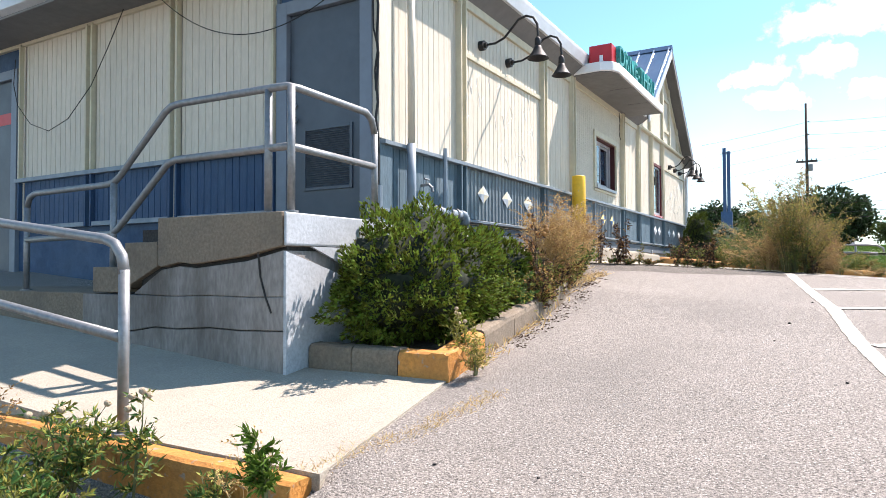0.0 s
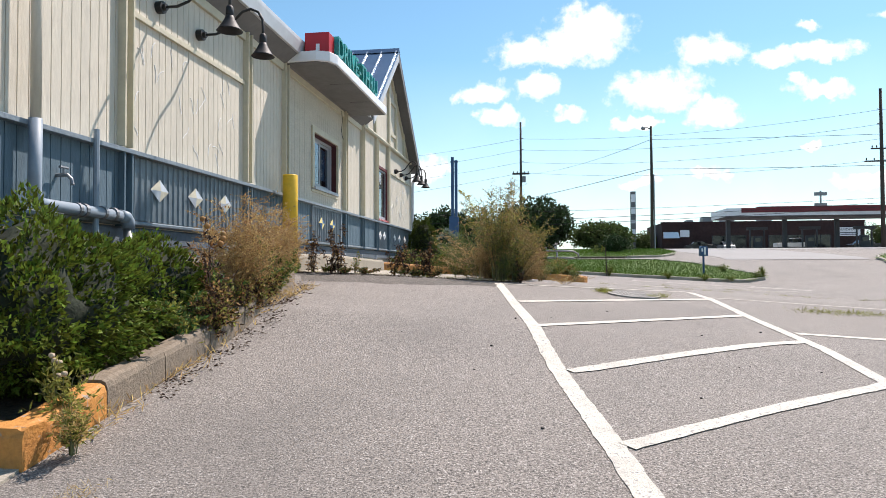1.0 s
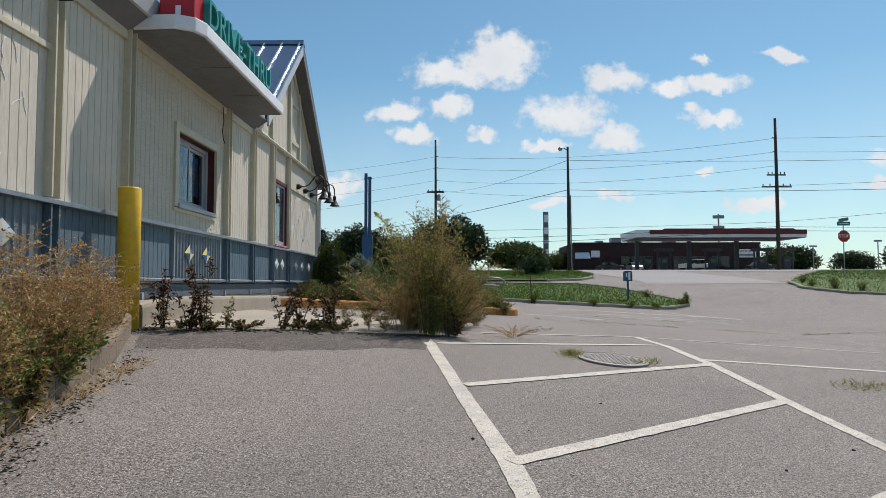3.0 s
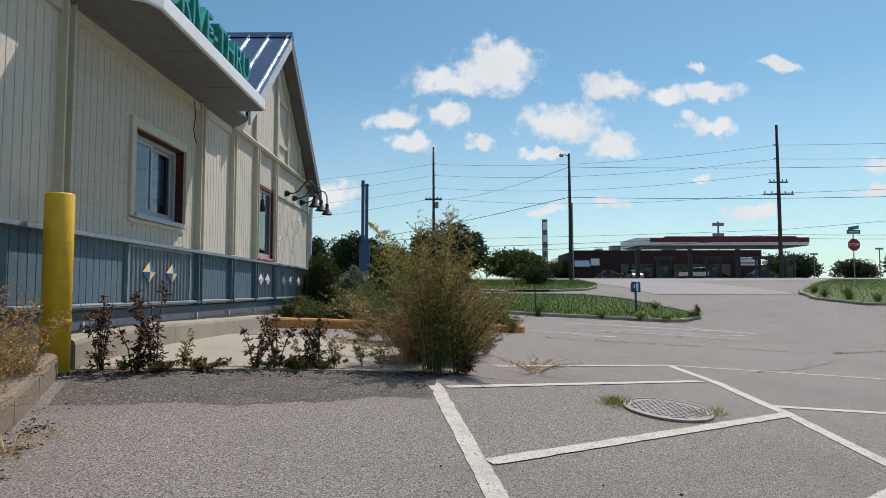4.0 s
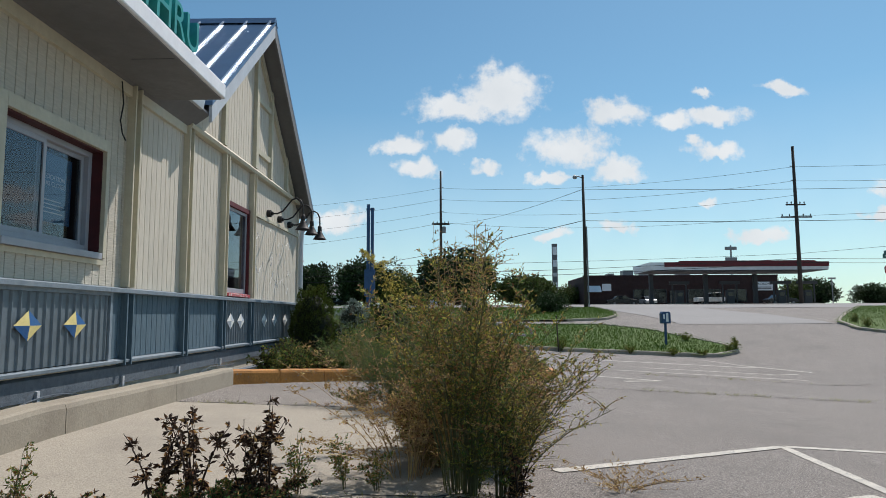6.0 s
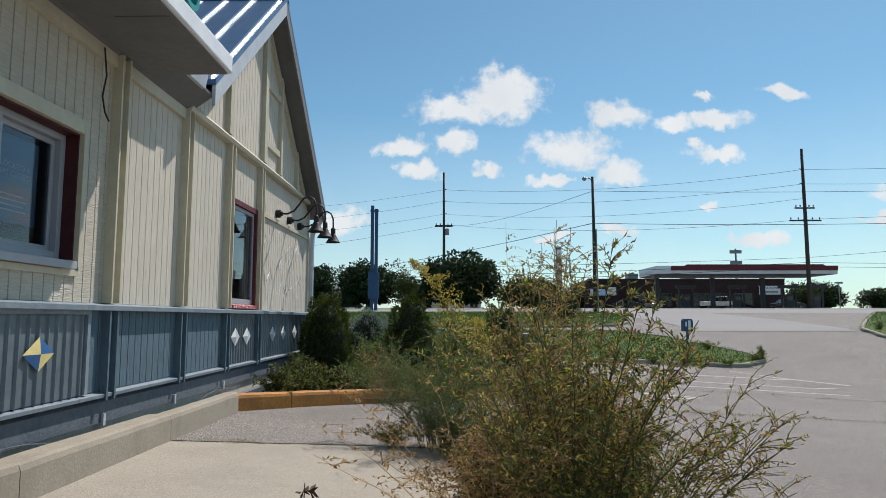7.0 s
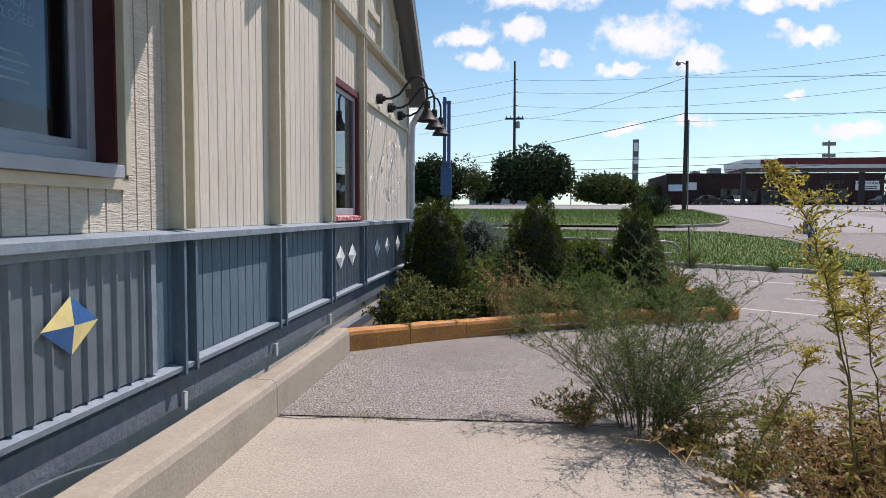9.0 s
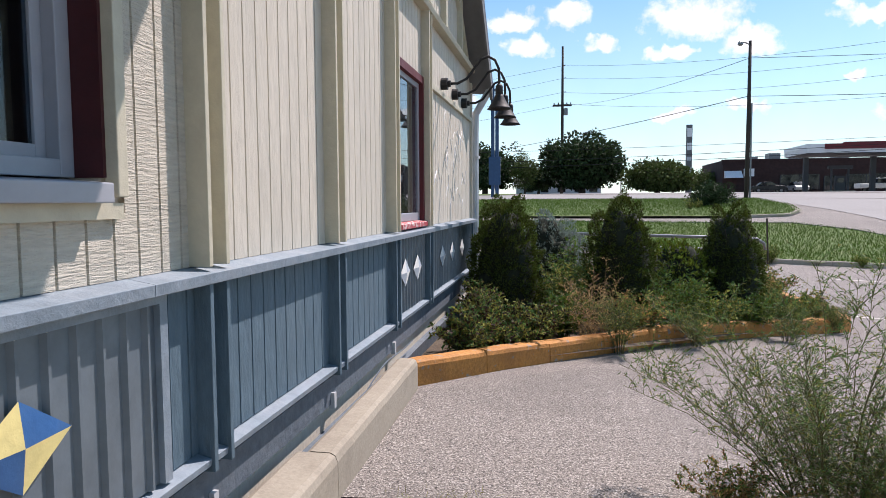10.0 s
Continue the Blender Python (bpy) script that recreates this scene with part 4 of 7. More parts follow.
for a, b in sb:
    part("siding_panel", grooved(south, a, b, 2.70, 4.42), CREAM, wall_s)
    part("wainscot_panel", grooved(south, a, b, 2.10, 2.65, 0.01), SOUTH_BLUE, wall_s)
    g = Geo()
    mbox(g, south, a, b, -0.01, 0.05, 2.05, 2.10)
    part("bottom_rail", g, BLUE_TRIM, wall_s)
for c in (-9.22, -7.74, -6.25, -4.83):
    for s in (-0.052, 0.052) if c > -9 and c < -5 else (0.0,):
        g = Geo()
        mbox(g, south, c + s - 0.014, c + s + 0.014, -0.01, 0.06, 2.70, 4.42)
        part("upright_board", g, CREAM_TRIM, wall_s, bevel=0.002)
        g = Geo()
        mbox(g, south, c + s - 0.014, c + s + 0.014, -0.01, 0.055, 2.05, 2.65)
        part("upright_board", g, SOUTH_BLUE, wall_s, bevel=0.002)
    g = Geo()
    mbox(g, south, c - 0.045, c + 0.045, -0.02, 0.006, 2.05, 4.42)
    part("recess_board", g, CREAM if c < -5 else SLATE_FRAME, wall_s)
g = Geo()
mbox(g, south, -9.3, -4.87, -0.01, 0.07, 2.65, 2.70)
part("sill_trim", g, BLUE_TRIM, wall_s, bevel=0.003)
g = Geo()
mbox(g, south, -13.9, -3.66, -0.01, 0.04, 4.40, 4.52)
part("frieze_board", g, CREAM_TRIM, wall_s, bevel=0.003)
g = Geo()
mbox(g, south, D1[1] + 0.13, SX + 0.02, -0.02, 0.0, 2.70, 4.42)
part("corner_panel", g, CREAM, wall_s)
g = Geo()
mbox(g, south, D1[1] + 0.13, SX + 0.02, -0.02, 0.004, 1.2, 2.70)
part("corner_panel", g, BLUE, wall_s)


def steel_door(name, D, label, louvre):
    x0, x1, z0, z1 = D
    d = thing(name, label, "door", kind="structure")
    for u0, u1, a, b in ((x0 - 0.13, x0, z0, z1 + 0.12), (x1, x1 + 0.13, z0, z1 + 0.12), (x0, x1, z1, z1 + 0.12)):
        g = Geo()
        mbox(g, south, u0, u1, -0.12, 0.035, a, b)
        part("door_frame", g, SLATE_FRAME, d, bevel=0.004)
    g = Geo()
    mbox(g, south, x0 + 0.004, x1 - 0.004, -0.065, -0.02, z0 + 0.01, z1 - 0.004)
    leaf = part("door_leaf", g, SLATE, d, bevel=0.003)
    g = Geo()
    mbox(g, south, x0, x1, -0.12, 0.02, z0 - 0.02, z0 + 0.008)
    part("threshold", g, GALV, d)
    if louvre:
        u0, u1, a, b = -4.47, -3.96, 2.29, 2.81
        g = Geo()
        for p in ((u0 - 0.03, u0, a - 0.03, b + 0.03), (u1, u1 + 0.03, a - 0.03, b + 0.03), (u0, u1, a - 0.03, a), (u0, u1, b, b + 0.03)):
            mbox(g, south, p[0], p[1], -0.02, -0.005, p[2], p[3])
        lv = part("vent", g, SLATE, leaf, bevel=0.002)
        g = Geo()
        mbox(g, south, u0, u1, -0.0195, -0.017, a, b)
        n = 26
        for i in range(n):
            z = a + (b - a) * (i + 0.5) / n
            g.add([south(u0, -0.018, z + 0.008), south(u1, -0.018, z + 0.008), south(u1, -0.004, z - 0.007), south(u0, -0.004, z - 0.007)], [(0, 1, 2, 3)])
        part("vent_slats", g, LOUVRE, leaf, "dark louvre slats")
        g = Geo()
        g.tube([south(x0 + 0.07, -0.02, 2.93), south(x0 + 0.07, 0.03, 2.93)], 0.022, 10).tube([south(x0 + 0.07, 0.02, 2.93), south(x0 + 0.07, 0.035, 2.93)], 0.03, 12)
        part("door_handle", g, GALV, leaf, "worn steel knob")
        g = Geo()
        g.tube([south(x0 + 0.07, -0.02, 3.06), south(x0 + 0.07, 0.0, 3.06)], 0.022, 10)
        part("lock_cylinder", g, GALV, leaf)
    else:
        g = Geo()
        mbox(g, south, x1 - 0.5, x1 - 0.06, -0.02, -0.015, 3.45, 3.60)
        part("sign_plate", g, SIGN_RED, leaf, "small red sign plate")
    return d


steel_door("door_1", D1, "closed slate-blue steel door with a louvred vent", True)
steel_door("door_2", D2, "closed slate-blue steel door with a red plate", False)

# ---- roofs, eaves ----
XO = SX + 0.23
roof = thing("main_roof", "low roof with pale metal fascia and grey soffit", "roof", kind="structure")
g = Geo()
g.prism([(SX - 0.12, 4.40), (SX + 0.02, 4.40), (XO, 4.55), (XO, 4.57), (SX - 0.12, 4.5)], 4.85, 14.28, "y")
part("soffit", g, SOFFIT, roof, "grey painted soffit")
g = Geo()
g.prism([(XO - 0.02, 4.54), (XO + 0.02, 4.54), (XO + 0.045, 4.68), (XO + 0.045, 4.73), (XO - 0.02, 4.75)], 4.85, 14.05, "y")
part("fascia", g, FASCIA, roof, "pale metal fascia", bevel=0.004)
g = Geo()
g.box(-14.3, XO - 0.01, 4.86, 14.05, 4.58, 4.72).box(-14.3, -4.6, 14.05, 19.3, 4.58, 4.72).box(-4.6, SX - 0.18, 14.05, 19.2, 4.40, 4.46)
part("roof_deck", g, SOFFIT, roof)
g = Geo()
g.box(-14.3, XO, 4.70, 5.30, 4.44, 4.50)
part("soffit", g, SOFFIT, roof)
g = Geo()
g.prism([(4.62, 4.50), (4.72, 4.46), (4.74, 4.75), (4.60, 4.75)], -14.3, XO + 0.045, "x")
part("gutter", g, FASCIA, roof, "pale metal gutter", bevel=0.006)

cross = thing("gable_roof", "steep blue standing-seam metal gable roof", "roof", kind="structure")
RX0, RX1 = -4.65, SX + 0.27
for s in (-1, 1):
    run = 2.78 if s > 0 else 2.36
    g = Geo()
    ye, ze = 16.6 + s * run, 6.66 - 0.83 * run
    g.prism([(16.6, 6.66), (ye, ze), (ye, ze - 0.05), (16.6, 6.61)], RX0, RX1, "x")
    part("roof_sheet", g, METAL_ROOF, cross)
    for i in range(4):
        x = RX1 - 0.06 - i * 0.34
        g = Geo()
        g.prism([(16.6, 6.70), (ye, ze + 0.035), (ye, ze), (16.6, 6.66)], x - 0.012, x + 0.012, "x")
        part("seam", g, SEAM, cross)
    g = Geo()
    g.prism([(16.6, 6.60), (ye, ze - 0.06), (ye, ze - 0.24), (16.6, 6.42)], RX1 - 0.035, RX1 - 0.002, "x")
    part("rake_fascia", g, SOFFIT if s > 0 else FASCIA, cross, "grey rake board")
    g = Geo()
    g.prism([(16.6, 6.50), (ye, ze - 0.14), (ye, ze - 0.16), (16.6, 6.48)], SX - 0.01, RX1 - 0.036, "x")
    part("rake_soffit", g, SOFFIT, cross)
g = Geo()
g.prism([(16.6 - 0.10, 6.60), (16.6, 6.72), (16.6 + 0.10, 6.60), (16.6, 6.66)], RX0, RX1 + 0.005, "x")
part("ridge_cap", g, METAL_ROOF, cross)
g = Geo()
g.prism([(13.85, 4.35), (19.35, 4.35), (16.6, 6.62)], RX0, RX0 + 0.05, "x")
part("gable_back", g, METAL_ROOF, cross)

# corner downpipe at the far end
dp = thing("far_downpipe", "blue-grey metal downpipe on the far corner", "downpipe")
g = Geo()
g.tube([(XO + 0.02, 19.36, 4.33), (XO - 0.02, 19.36, 4.2), (SX + 0.06, 19.36, 3.95), (SX + 0.05, 19.36, 3.7), (SX + 0.05, 19.36, 1.4)], 0.045, 8)
part("pipe", g, FASCIA, dp)
for z in (2.2, 3.4):
    part("bracket", Geo().box(SX - 0.02, SX + 0.10, 19.30, 19.42, z, z + 0.03), FASCIA, dp)

# ---- drive-through sign shelf ----
sh = thing("sign_shelf", "white boxed sign shelf over the drive-through window", "sign canopy")
CX, CZ, C0, C1 = -2.95, 4.42, 10.18, 13.42
out = [(SX + 0.06, C0 + 0.02), (CX - 0.22, C0), (CX - 0.06, C0 + 0.08), (CX, C0 + 0.24), (CX, C1), (SX + 0.06, C1)]
part("shelf_body", Geo().prism(out, CZ + 0.012, CZ + 0.15), WHITE, sh, bevel=0.012)
inner = [(SX + 0.08, C0 + 0.05), (CX - 0.24, C0 + 0.03), (CX - 0.09, C0 + 0.11), (CX - 0.03, C0 + 0.26), (CX - 0.03, C1 - 0.03), (SX + 0.08, C1 - 0.03)]
# grey plate under the white body, painting in the shade below the shelf
part("shelf_underside", Geo().prism(inner, CZ, CZ + 0.012), SOFFIT, sh, "stained grey underside, darkened for shade")
for y in (11.3, 12.4):
    part("seam_line", Geo().box(XO + 0.08, CX - 0.05, y, y + 0.006, CZ - 0.003, CZ + 0.001), INK, sh)
box_sign = thing("red_sign_box", "red enamelled sign box end with a small plate", "sign box")
part("box_body", Geo().box(-3.36, -3.02, 10.26, 10.62, CZ + 0.15, CZ + 0.42), SIGN_RED, box_sign, bevel=0.01)
part("plate", Geo().box(-3.20, -3.15, 10.252, 10.26, CZ + 0.17, CZ + 0.26), WHITE, box_sign, "small white plate")
letters = thing("channel_letters", "teal channel letters standing on the sign shelf", "sign letters")
m = Matrix(((0, 0, 1, CX - 0.05), (1, 0, 0, 11.62), (0, 1, 0, CZ + 0.28), (0, 0, 0, 1)))
lettering("DRIVE-THRU", 0.40, TEAL, "letters", m, letters, 0.045, 1.02)
g = Geo()
g.box(CX - 0.13, CX - 0.11, 10.4, 12.9, CZ + 0.15, CZ + 0.36)
part("backing_rail", g, TEAL, letters)


def gooseneck(y, z, reach=1.0):
    """Barn lamp: wall plate, swan-neck arm and bell shade."""
    l = thing("gooseneck_lamp", "unlit black gooseneck barn lamp on the cream wall", "wall lamp", (SX + 0.03, y, z), group="gooseneck lamps")
    g = Geo()
    g.tube([(-0.035, 0, 0), (0.03, 0, 0)], 0.055, 14).tube([(0.03, 0, 0), (0.06, 0, 0)], 0.03, 12)
    part("wall_plate", g, BLACK, l, smooth=False)
    path = [(a * reach, 0, c) for a, b, c in ((0.05, 0, 0), (0.16, 0, 0.0), (0.27, 0, 0.04), (0.36, 0, 0.13), (0.44, 0, 0.21), (0.53, 0, 0.235), (0.61, 0, 0.20), (0.655, 0, 0.12), (0.66, 0, 0.02), (0.66, 0, -0.06))]
    tip = (0.66 * reach, 0, 0)
    part("arm", Geo().tube(path, 0.013, 8), BLACK, l, smooth=True)
    part("socket", Geo().lathe([(0.02, -0.02), (0.034, -0.04), (0.036, -0.11), (0.028, -0.12)], 14, tip), BLACK, l, smooth=True)
    part("shade", Geo().lathe([(0.030, -0.10), (0.045, -0.14), (0.060, -0.17), (0.10, -0.235), (0.115, -0.25), (0.112, -0.25), (0.095, -0.235), (0.055, -0.17), (0.02, -0.12)], 20, tip), BLACK, l, smooth=True)
    return l


lamp = gooseneck(7.24, 4.02)
copy_thing(lamp, pose(SX + 0.03, 7.96, 4.02))
far_lamp = gooseneck(17.34, 3.97, 0.78)
for y in (17.96, 18.6):
    copy_thing(far_lamp, pose(SX + 0.03, y, 3.97))

# ---- pipes, tap, cables on the side wall ----
pipe = thing("waste_pipe", "blue-grey painted downpipe turning along the wall", "pipe")
part("upper_riser", Geo().tube([(SX + 0.11, 5.66, 4.5), (SX + 0.11, 5.66, 2.66)], 0.034, 12), CREAM, pipe, "cream painted upper length", smooth=True)
part("riser", Geo().tube([(SX + 0.11, 5.66, 2.66), (SX + 0.11, 5.66, 2.16), (SX + 0.11, 5.70, 2.11), (SX + 0.11, 5.76, 2.10), (SX + 0.11, 6.62, 2.085)], 0.042, 12), PVC, pipe, smooth=True)
part("elbow", Geo().tube([(SX + 0.11, 6.56, 2.087), (SX + 0.11, 6.64, 2.08), (SX + 0.11, 6.67, 2.05), (SX + 0.11, 6.67, 1.99)], 0.05, 12), PVC, pipe, smooth=True)
part("drop", Geo().tube([(SX + 0.11, 6.67, 2.0), (SX + 0.11, 6.67, 1.25)], 0.036, 10), GALV, pipe, smooth=True)
for y in (6.05, 6.12, 6.33, 6.46):
    part("coupling", Geo().tube([(SX + 0.11, y, 2.094), (SX + 0.11, y + 0.03, 2.094)], 0.05, 12), GALV, pipe)
vent_pipe = thing("upright_conduit", "short blue-painted upright conduit on the wainscot", "conduit")
part("pipe", Geo().tube([(SX + 0.09, 6.30, 2.72), (SX + 0.09, 6.30, 1.35)], 0.022, 8), PVC, vent_pipe)
tap = thing("hose_tap", "small brass-grey hose tap on the blue wainscot", "tap")
part("tap_body", Geo().tube([(SX, 5.98, 2.33), (SX + 0.10, 5.98, 2.33), (SX + 0.13, 5.98, 2.30), (SX + 0.14, 5.98, 2.26)], 0.014, 8), GALV, tap)
part("tap_handle", Geo().tube([(SX + 0.07, 5.98, 2.33), (SX + 0.07, 5.98, 2.38)], 0.008, 6).tube([(SX + 0.07, 5.94, 2.385), (SX + 0.07, 6.02, 2.385)], 0.011, 6), GALV, tap)
cable = thing("black_cable", "black cable hanging down the building corner", "cable")
rc = random.Random(3)
part("strand", Geo().tube([(SX + 0.03 + rc.uniform(-0.012, 0.012), 5.255 + rc.uniform(-0.02, 0.01), z) for z in np.arange(4.5, 2.15, -0.14)], 0.012, 6), RUBBER, cable)
part("strand", Geo().tube([(SX + 0.01 + rc.uniform(-0.03, 0.03), 5.25, z) for z in np.arange(4.5, 2.9, -0.18)], 0.008, 6), RUBBER, cable)
part("conduit_end", Geo().tube([(SX + 0.05, 5.255, 2.25), (SX + 0.05, 5.255, 1.5)], 0.024, 8), PVC, cable)
wire = thing("loose_wire", "thin black wire hanging loose across the siding", "wire")


def hang(a, b, sag, n=24):
    return [(a[0] + (b[0] - a[0]) * t, a[1] + (b[1] - a[1]) * t, a[2] + (b[2] - a[2]) * t - 4 * sag * t * (1 - t)) for t in (i / n for i in range(n + 1))]


part("strand", Geo().tube(hang((-6.42, 5.22, 4.42), (-3.95, 5.22, 4.05), 0.42), 0.005, 5), RUBBER, wire)
part("strand", Geo().tube([(-9.23, 5.2, 4.22), (-9.25, 5.19, 3.9), (-9.15, 5.19, 3.62), (-8.85, 5.19, 3.35), (-8.45, 5.19, 3.22), (-8.05, 5.19, 3.32), (-7.6, 5.19, 3.65), (-7.3, 5.2, 4.05), (-7.05, 5.22, 4.45)], 0.005, 5), RUBBER, wire)
part("strand", Geo().tube([(SX + 0.05, 12.78, 4.38), (SX + 0.05, 12.82, 4.2), (SX + 0.04, 12.80, 4.05), (SX + 0.04, 12.84, 3.95), (SX + 0.05, 12.88, 3.9)], 0.006, 5), RUBBER, wire)
line = thing("wall_conduit", "thin grey cable clipped along the foundation", "cable")
part("strand", Geo().tube([(SX + 0.04 + 0.012 * math.sin(y * 3.1), y, 1.80 + 0.05 * math.sin(y * 1.7) + 0.03 * math.sin(y * 4.3)) for y in np.arange(9.2, 16.0, 0.12)], 0.0045, 5), FOUNDATION, line)
for y in (10.6, 11.9, 13.05, 14.2, 15.4):
    part("clip", Geo().box(SX, SX + 0.03, y, y + 0.03, 1.84, 1.92), FASCIA, line)
for a, b in ((9.9, 10.35), (10.95, 11.6)):
    part("patch_board", Geo().box(SX - 0.02, SX + 0.022, a, b, 1.66, 1.76), BLUE_TRIM, line, "pale patch board")

# bollard
bol = thing("bollard", "chipped yellow steel bollard at the kerb end", "bollard")
bz = float(gz(-3.40, 9.85))
part("post", Geo().lathe([(0.097, bz - 0.1), (0.095, bz + 1.235), (0.090, bz + 1.246), (0.05, bz + 1.25), (0.0, bz + 1.25)], 24, (-3.40, 9.85, 0)), BOLLARD, bol, smooth=True)
for z in (0.35, 0.9):
    part("paint_edge", Geo().lathe([(0.0975, bz + z), (0.0978, bz + z + 0.008), (0.0975, bz + z + 0.016)], 24, (-3.40, 9.85, 0)), BOLLARD, bol)

# ---- stoop, steps, landing, rails ----
stoop = thing("concrete_stoop", "cracked concrete stoop with steps, pale on its lane side", "steps", kind="structure")


def block(x0, x1, y0, y1, z0, z1, mat_, name, seed, label=""):
    """A cast block whose faces wander a little."""
    bm = bmesh.new()
    bmesh.ops.create_cube(bm, size=1)
    for v in bm.verts:
        v.co = Vector(((x0, x1)[v.co.x > 0], (y0, y1)[v.co.y > 0], (z0, z1)[v.co.z > 0]))
    bmesh.ops.subdivide_edges(bm, edges=bm.edges[:], cuts=5, use_grid_fill=True)
    for v in bm.verts:
        v.co += noise.noise_vector(v.co * 3 + Vector((seed, 0, 0))) * 0.008
    me = bpy.data.meshes.new(name)
    bm.to_mesh(me)
    bm.free()
    me.materials.append(mat_)
    return part(name, me, mat_, stoop, label, bevel=0.006)


def wedge(outline, y0, y1, mat_, name):
    part(name, Geo().prism(outline, y0, y1, "y"), mat_, stoop, bevel=0.008)


F = 3.90
# the top course, split from the lower ones by a wide crack
wedge([(-4.64, 1.93), (-3.40, 1.925), (-3.40, 1.70), (-3.75, 1.635), (-4.25, 1.585), (-4.40, 1.60), (-4.60, 1.565), (-4.64, 1.58)], F - 0.012, 5.28, OLD_CONCRETE, "top_block")
wedge([(-5.05, 1.755), (-4.66, 1.755), (-4.66, 1.57), (-5.05, 1.40)], F, 5.28, OLD_CONCRETE, "step")
wedge([(-5.46, 1.57), (-5.07, 1.57), (-5.07, 1.37), (-5.46, 1.37)], F, 5.28, OLD_CONCRETE, "step")
J1 = [(-5.6, 1.352), (-4.9, 1.356), (-4.5, 1.350), (-4.1, 1.362), (-3.7, 1.358), (-3.40, 1.366)]
J2 = [(-5.6, 1.05), (-4.95, 1.075), (-4.7, 1.115), (-4.45, 1.11), (-4.1, 1.135), (-3.8, 1.128), (-3.40, 1.14)]
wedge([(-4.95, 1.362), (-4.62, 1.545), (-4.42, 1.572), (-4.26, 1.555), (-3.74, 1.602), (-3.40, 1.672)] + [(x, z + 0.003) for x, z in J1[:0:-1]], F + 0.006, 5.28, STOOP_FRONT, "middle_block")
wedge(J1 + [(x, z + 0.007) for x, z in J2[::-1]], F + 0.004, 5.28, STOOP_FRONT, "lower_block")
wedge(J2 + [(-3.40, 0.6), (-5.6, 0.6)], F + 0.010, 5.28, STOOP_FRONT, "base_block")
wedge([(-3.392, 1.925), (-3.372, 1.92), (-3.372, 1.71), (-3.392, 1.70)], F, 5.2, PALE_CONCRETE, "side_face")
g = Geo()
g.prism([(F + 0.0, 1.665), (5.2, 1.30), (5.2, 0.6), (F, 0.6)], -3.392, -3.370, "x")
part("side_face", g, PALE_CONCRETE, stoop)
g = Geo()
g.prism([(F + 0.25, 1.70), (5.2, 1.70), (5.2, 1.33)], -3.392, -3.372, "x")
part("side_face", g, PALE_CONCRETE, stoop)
# solid dark block set back in the stoop, standing for shade in the crack
part("crack_core", Geo().box(-4.9, -3.41, F + 0.05, 5.26, 0.7, 1.85), CRACK, stoop, "dark block painting in shade behind the crack")
landing = tagged(part("landing", Geo().box(-11.0, -5.47, 3.94, 5.29, 0.5, 1.36), OLD_CONCRETE, bevel=0.01), "weathered concrete landing below the steps", "landing", kind="structure")
# fine surface cracks on the front face
fc = random.Random(12)
for path in ([(-3.62, 1.66), (-3.6, 1.5), (-3.55, 1.36), (-3.5, 1.26)], [(-4.65, 1.75), (-4.62, 1.65), (-4.6, 1.58)]):
    part("hair_crack", Geo().tube([(x, F - 0.0, z) for x, z in path], 0.007, 5), CRACK, stoop)


def rail(name, label, paths, posts, r=0.027):
    t = thing(name, label, "handrail")
    for p in paths:
        part("rail", Geo().tube(p, r, 10), GALV, t, smooth=True)
    for p in posts:
        part("post", Geo().tube(p, r, 10), GALV, t, smooth=True)
        part("base_flange", Geo().lathe([(0.05, 0), (0.05, 0.012), (0.03, 0.014)], 14, p[0]), GALV, t)
    return t


RY = 4.03
rail("step_handrail", "grey galvanised pipe handrail down the steps",
     [[(-3.45, 4.98, 2.62), (-3.45, 4.94, 2.73), (-3.45, 4.86, 2.775), (-3.45, 4.10, 2.785), (-3.48, RY, 2.79), (-3.60, RY, 2.795), (-4.58, RY, 2.81), (-4.68, RY, 2.80), (-4.76, RY, 2.76), (-5.32, RY, 2.30), (-5.40, RY, 2.26), (-5.50, RY, 2.25), (-6.55, RY, 2.24), (-6.64, RY, 2.21), (-6.68, RY, 2.12)],
      [(-3.45, 4.97, 2.36), (-3.45, 4.08, 2.375), (-3.50, RY, 2.38), (-4.62, RY, 2.385), (-4.72, RY, 2.36), (-5.33, RY, 1.88), (-5.42, RY, 1.84), (-6.68, RY, 1.82)]],
     [[(-3.45, 4.98, 1.93), (-3.45, 4.98, 2.64)], [(-3.45, RY, 1.93), (-3.45, RY, 2.79)], [(-3.66, RY, 1.93), (-3.66, RY, 2.79)], [(-5.39, RY, 1.38), (-5.39, RY, 2.27)], [(-6.68, RY, 1.36), (-6.68, RY, 2.14)]])
FY = 2.74
rail("ramp_handrail", "grey galvanised pipe handrail beside the apron",
     [[(-7.2, FY, 2.15), (-4.3, FY, 1.80), (-3.50, FY, 1.705), (-3.42, FY, 1.68), (-3.36, FY, 1.62), (-3.34, FY, 1.53)], [(-7.2, FY, 1.68), (-4.3, FY, 1.33), (-3.35, FY, 1.215)]],
     [[(-3.34, FY, 0.74), (-3.34, FY, 1.55)], [(-5.2, FY, 0.8), (-5.2, FY, 1.90)]])


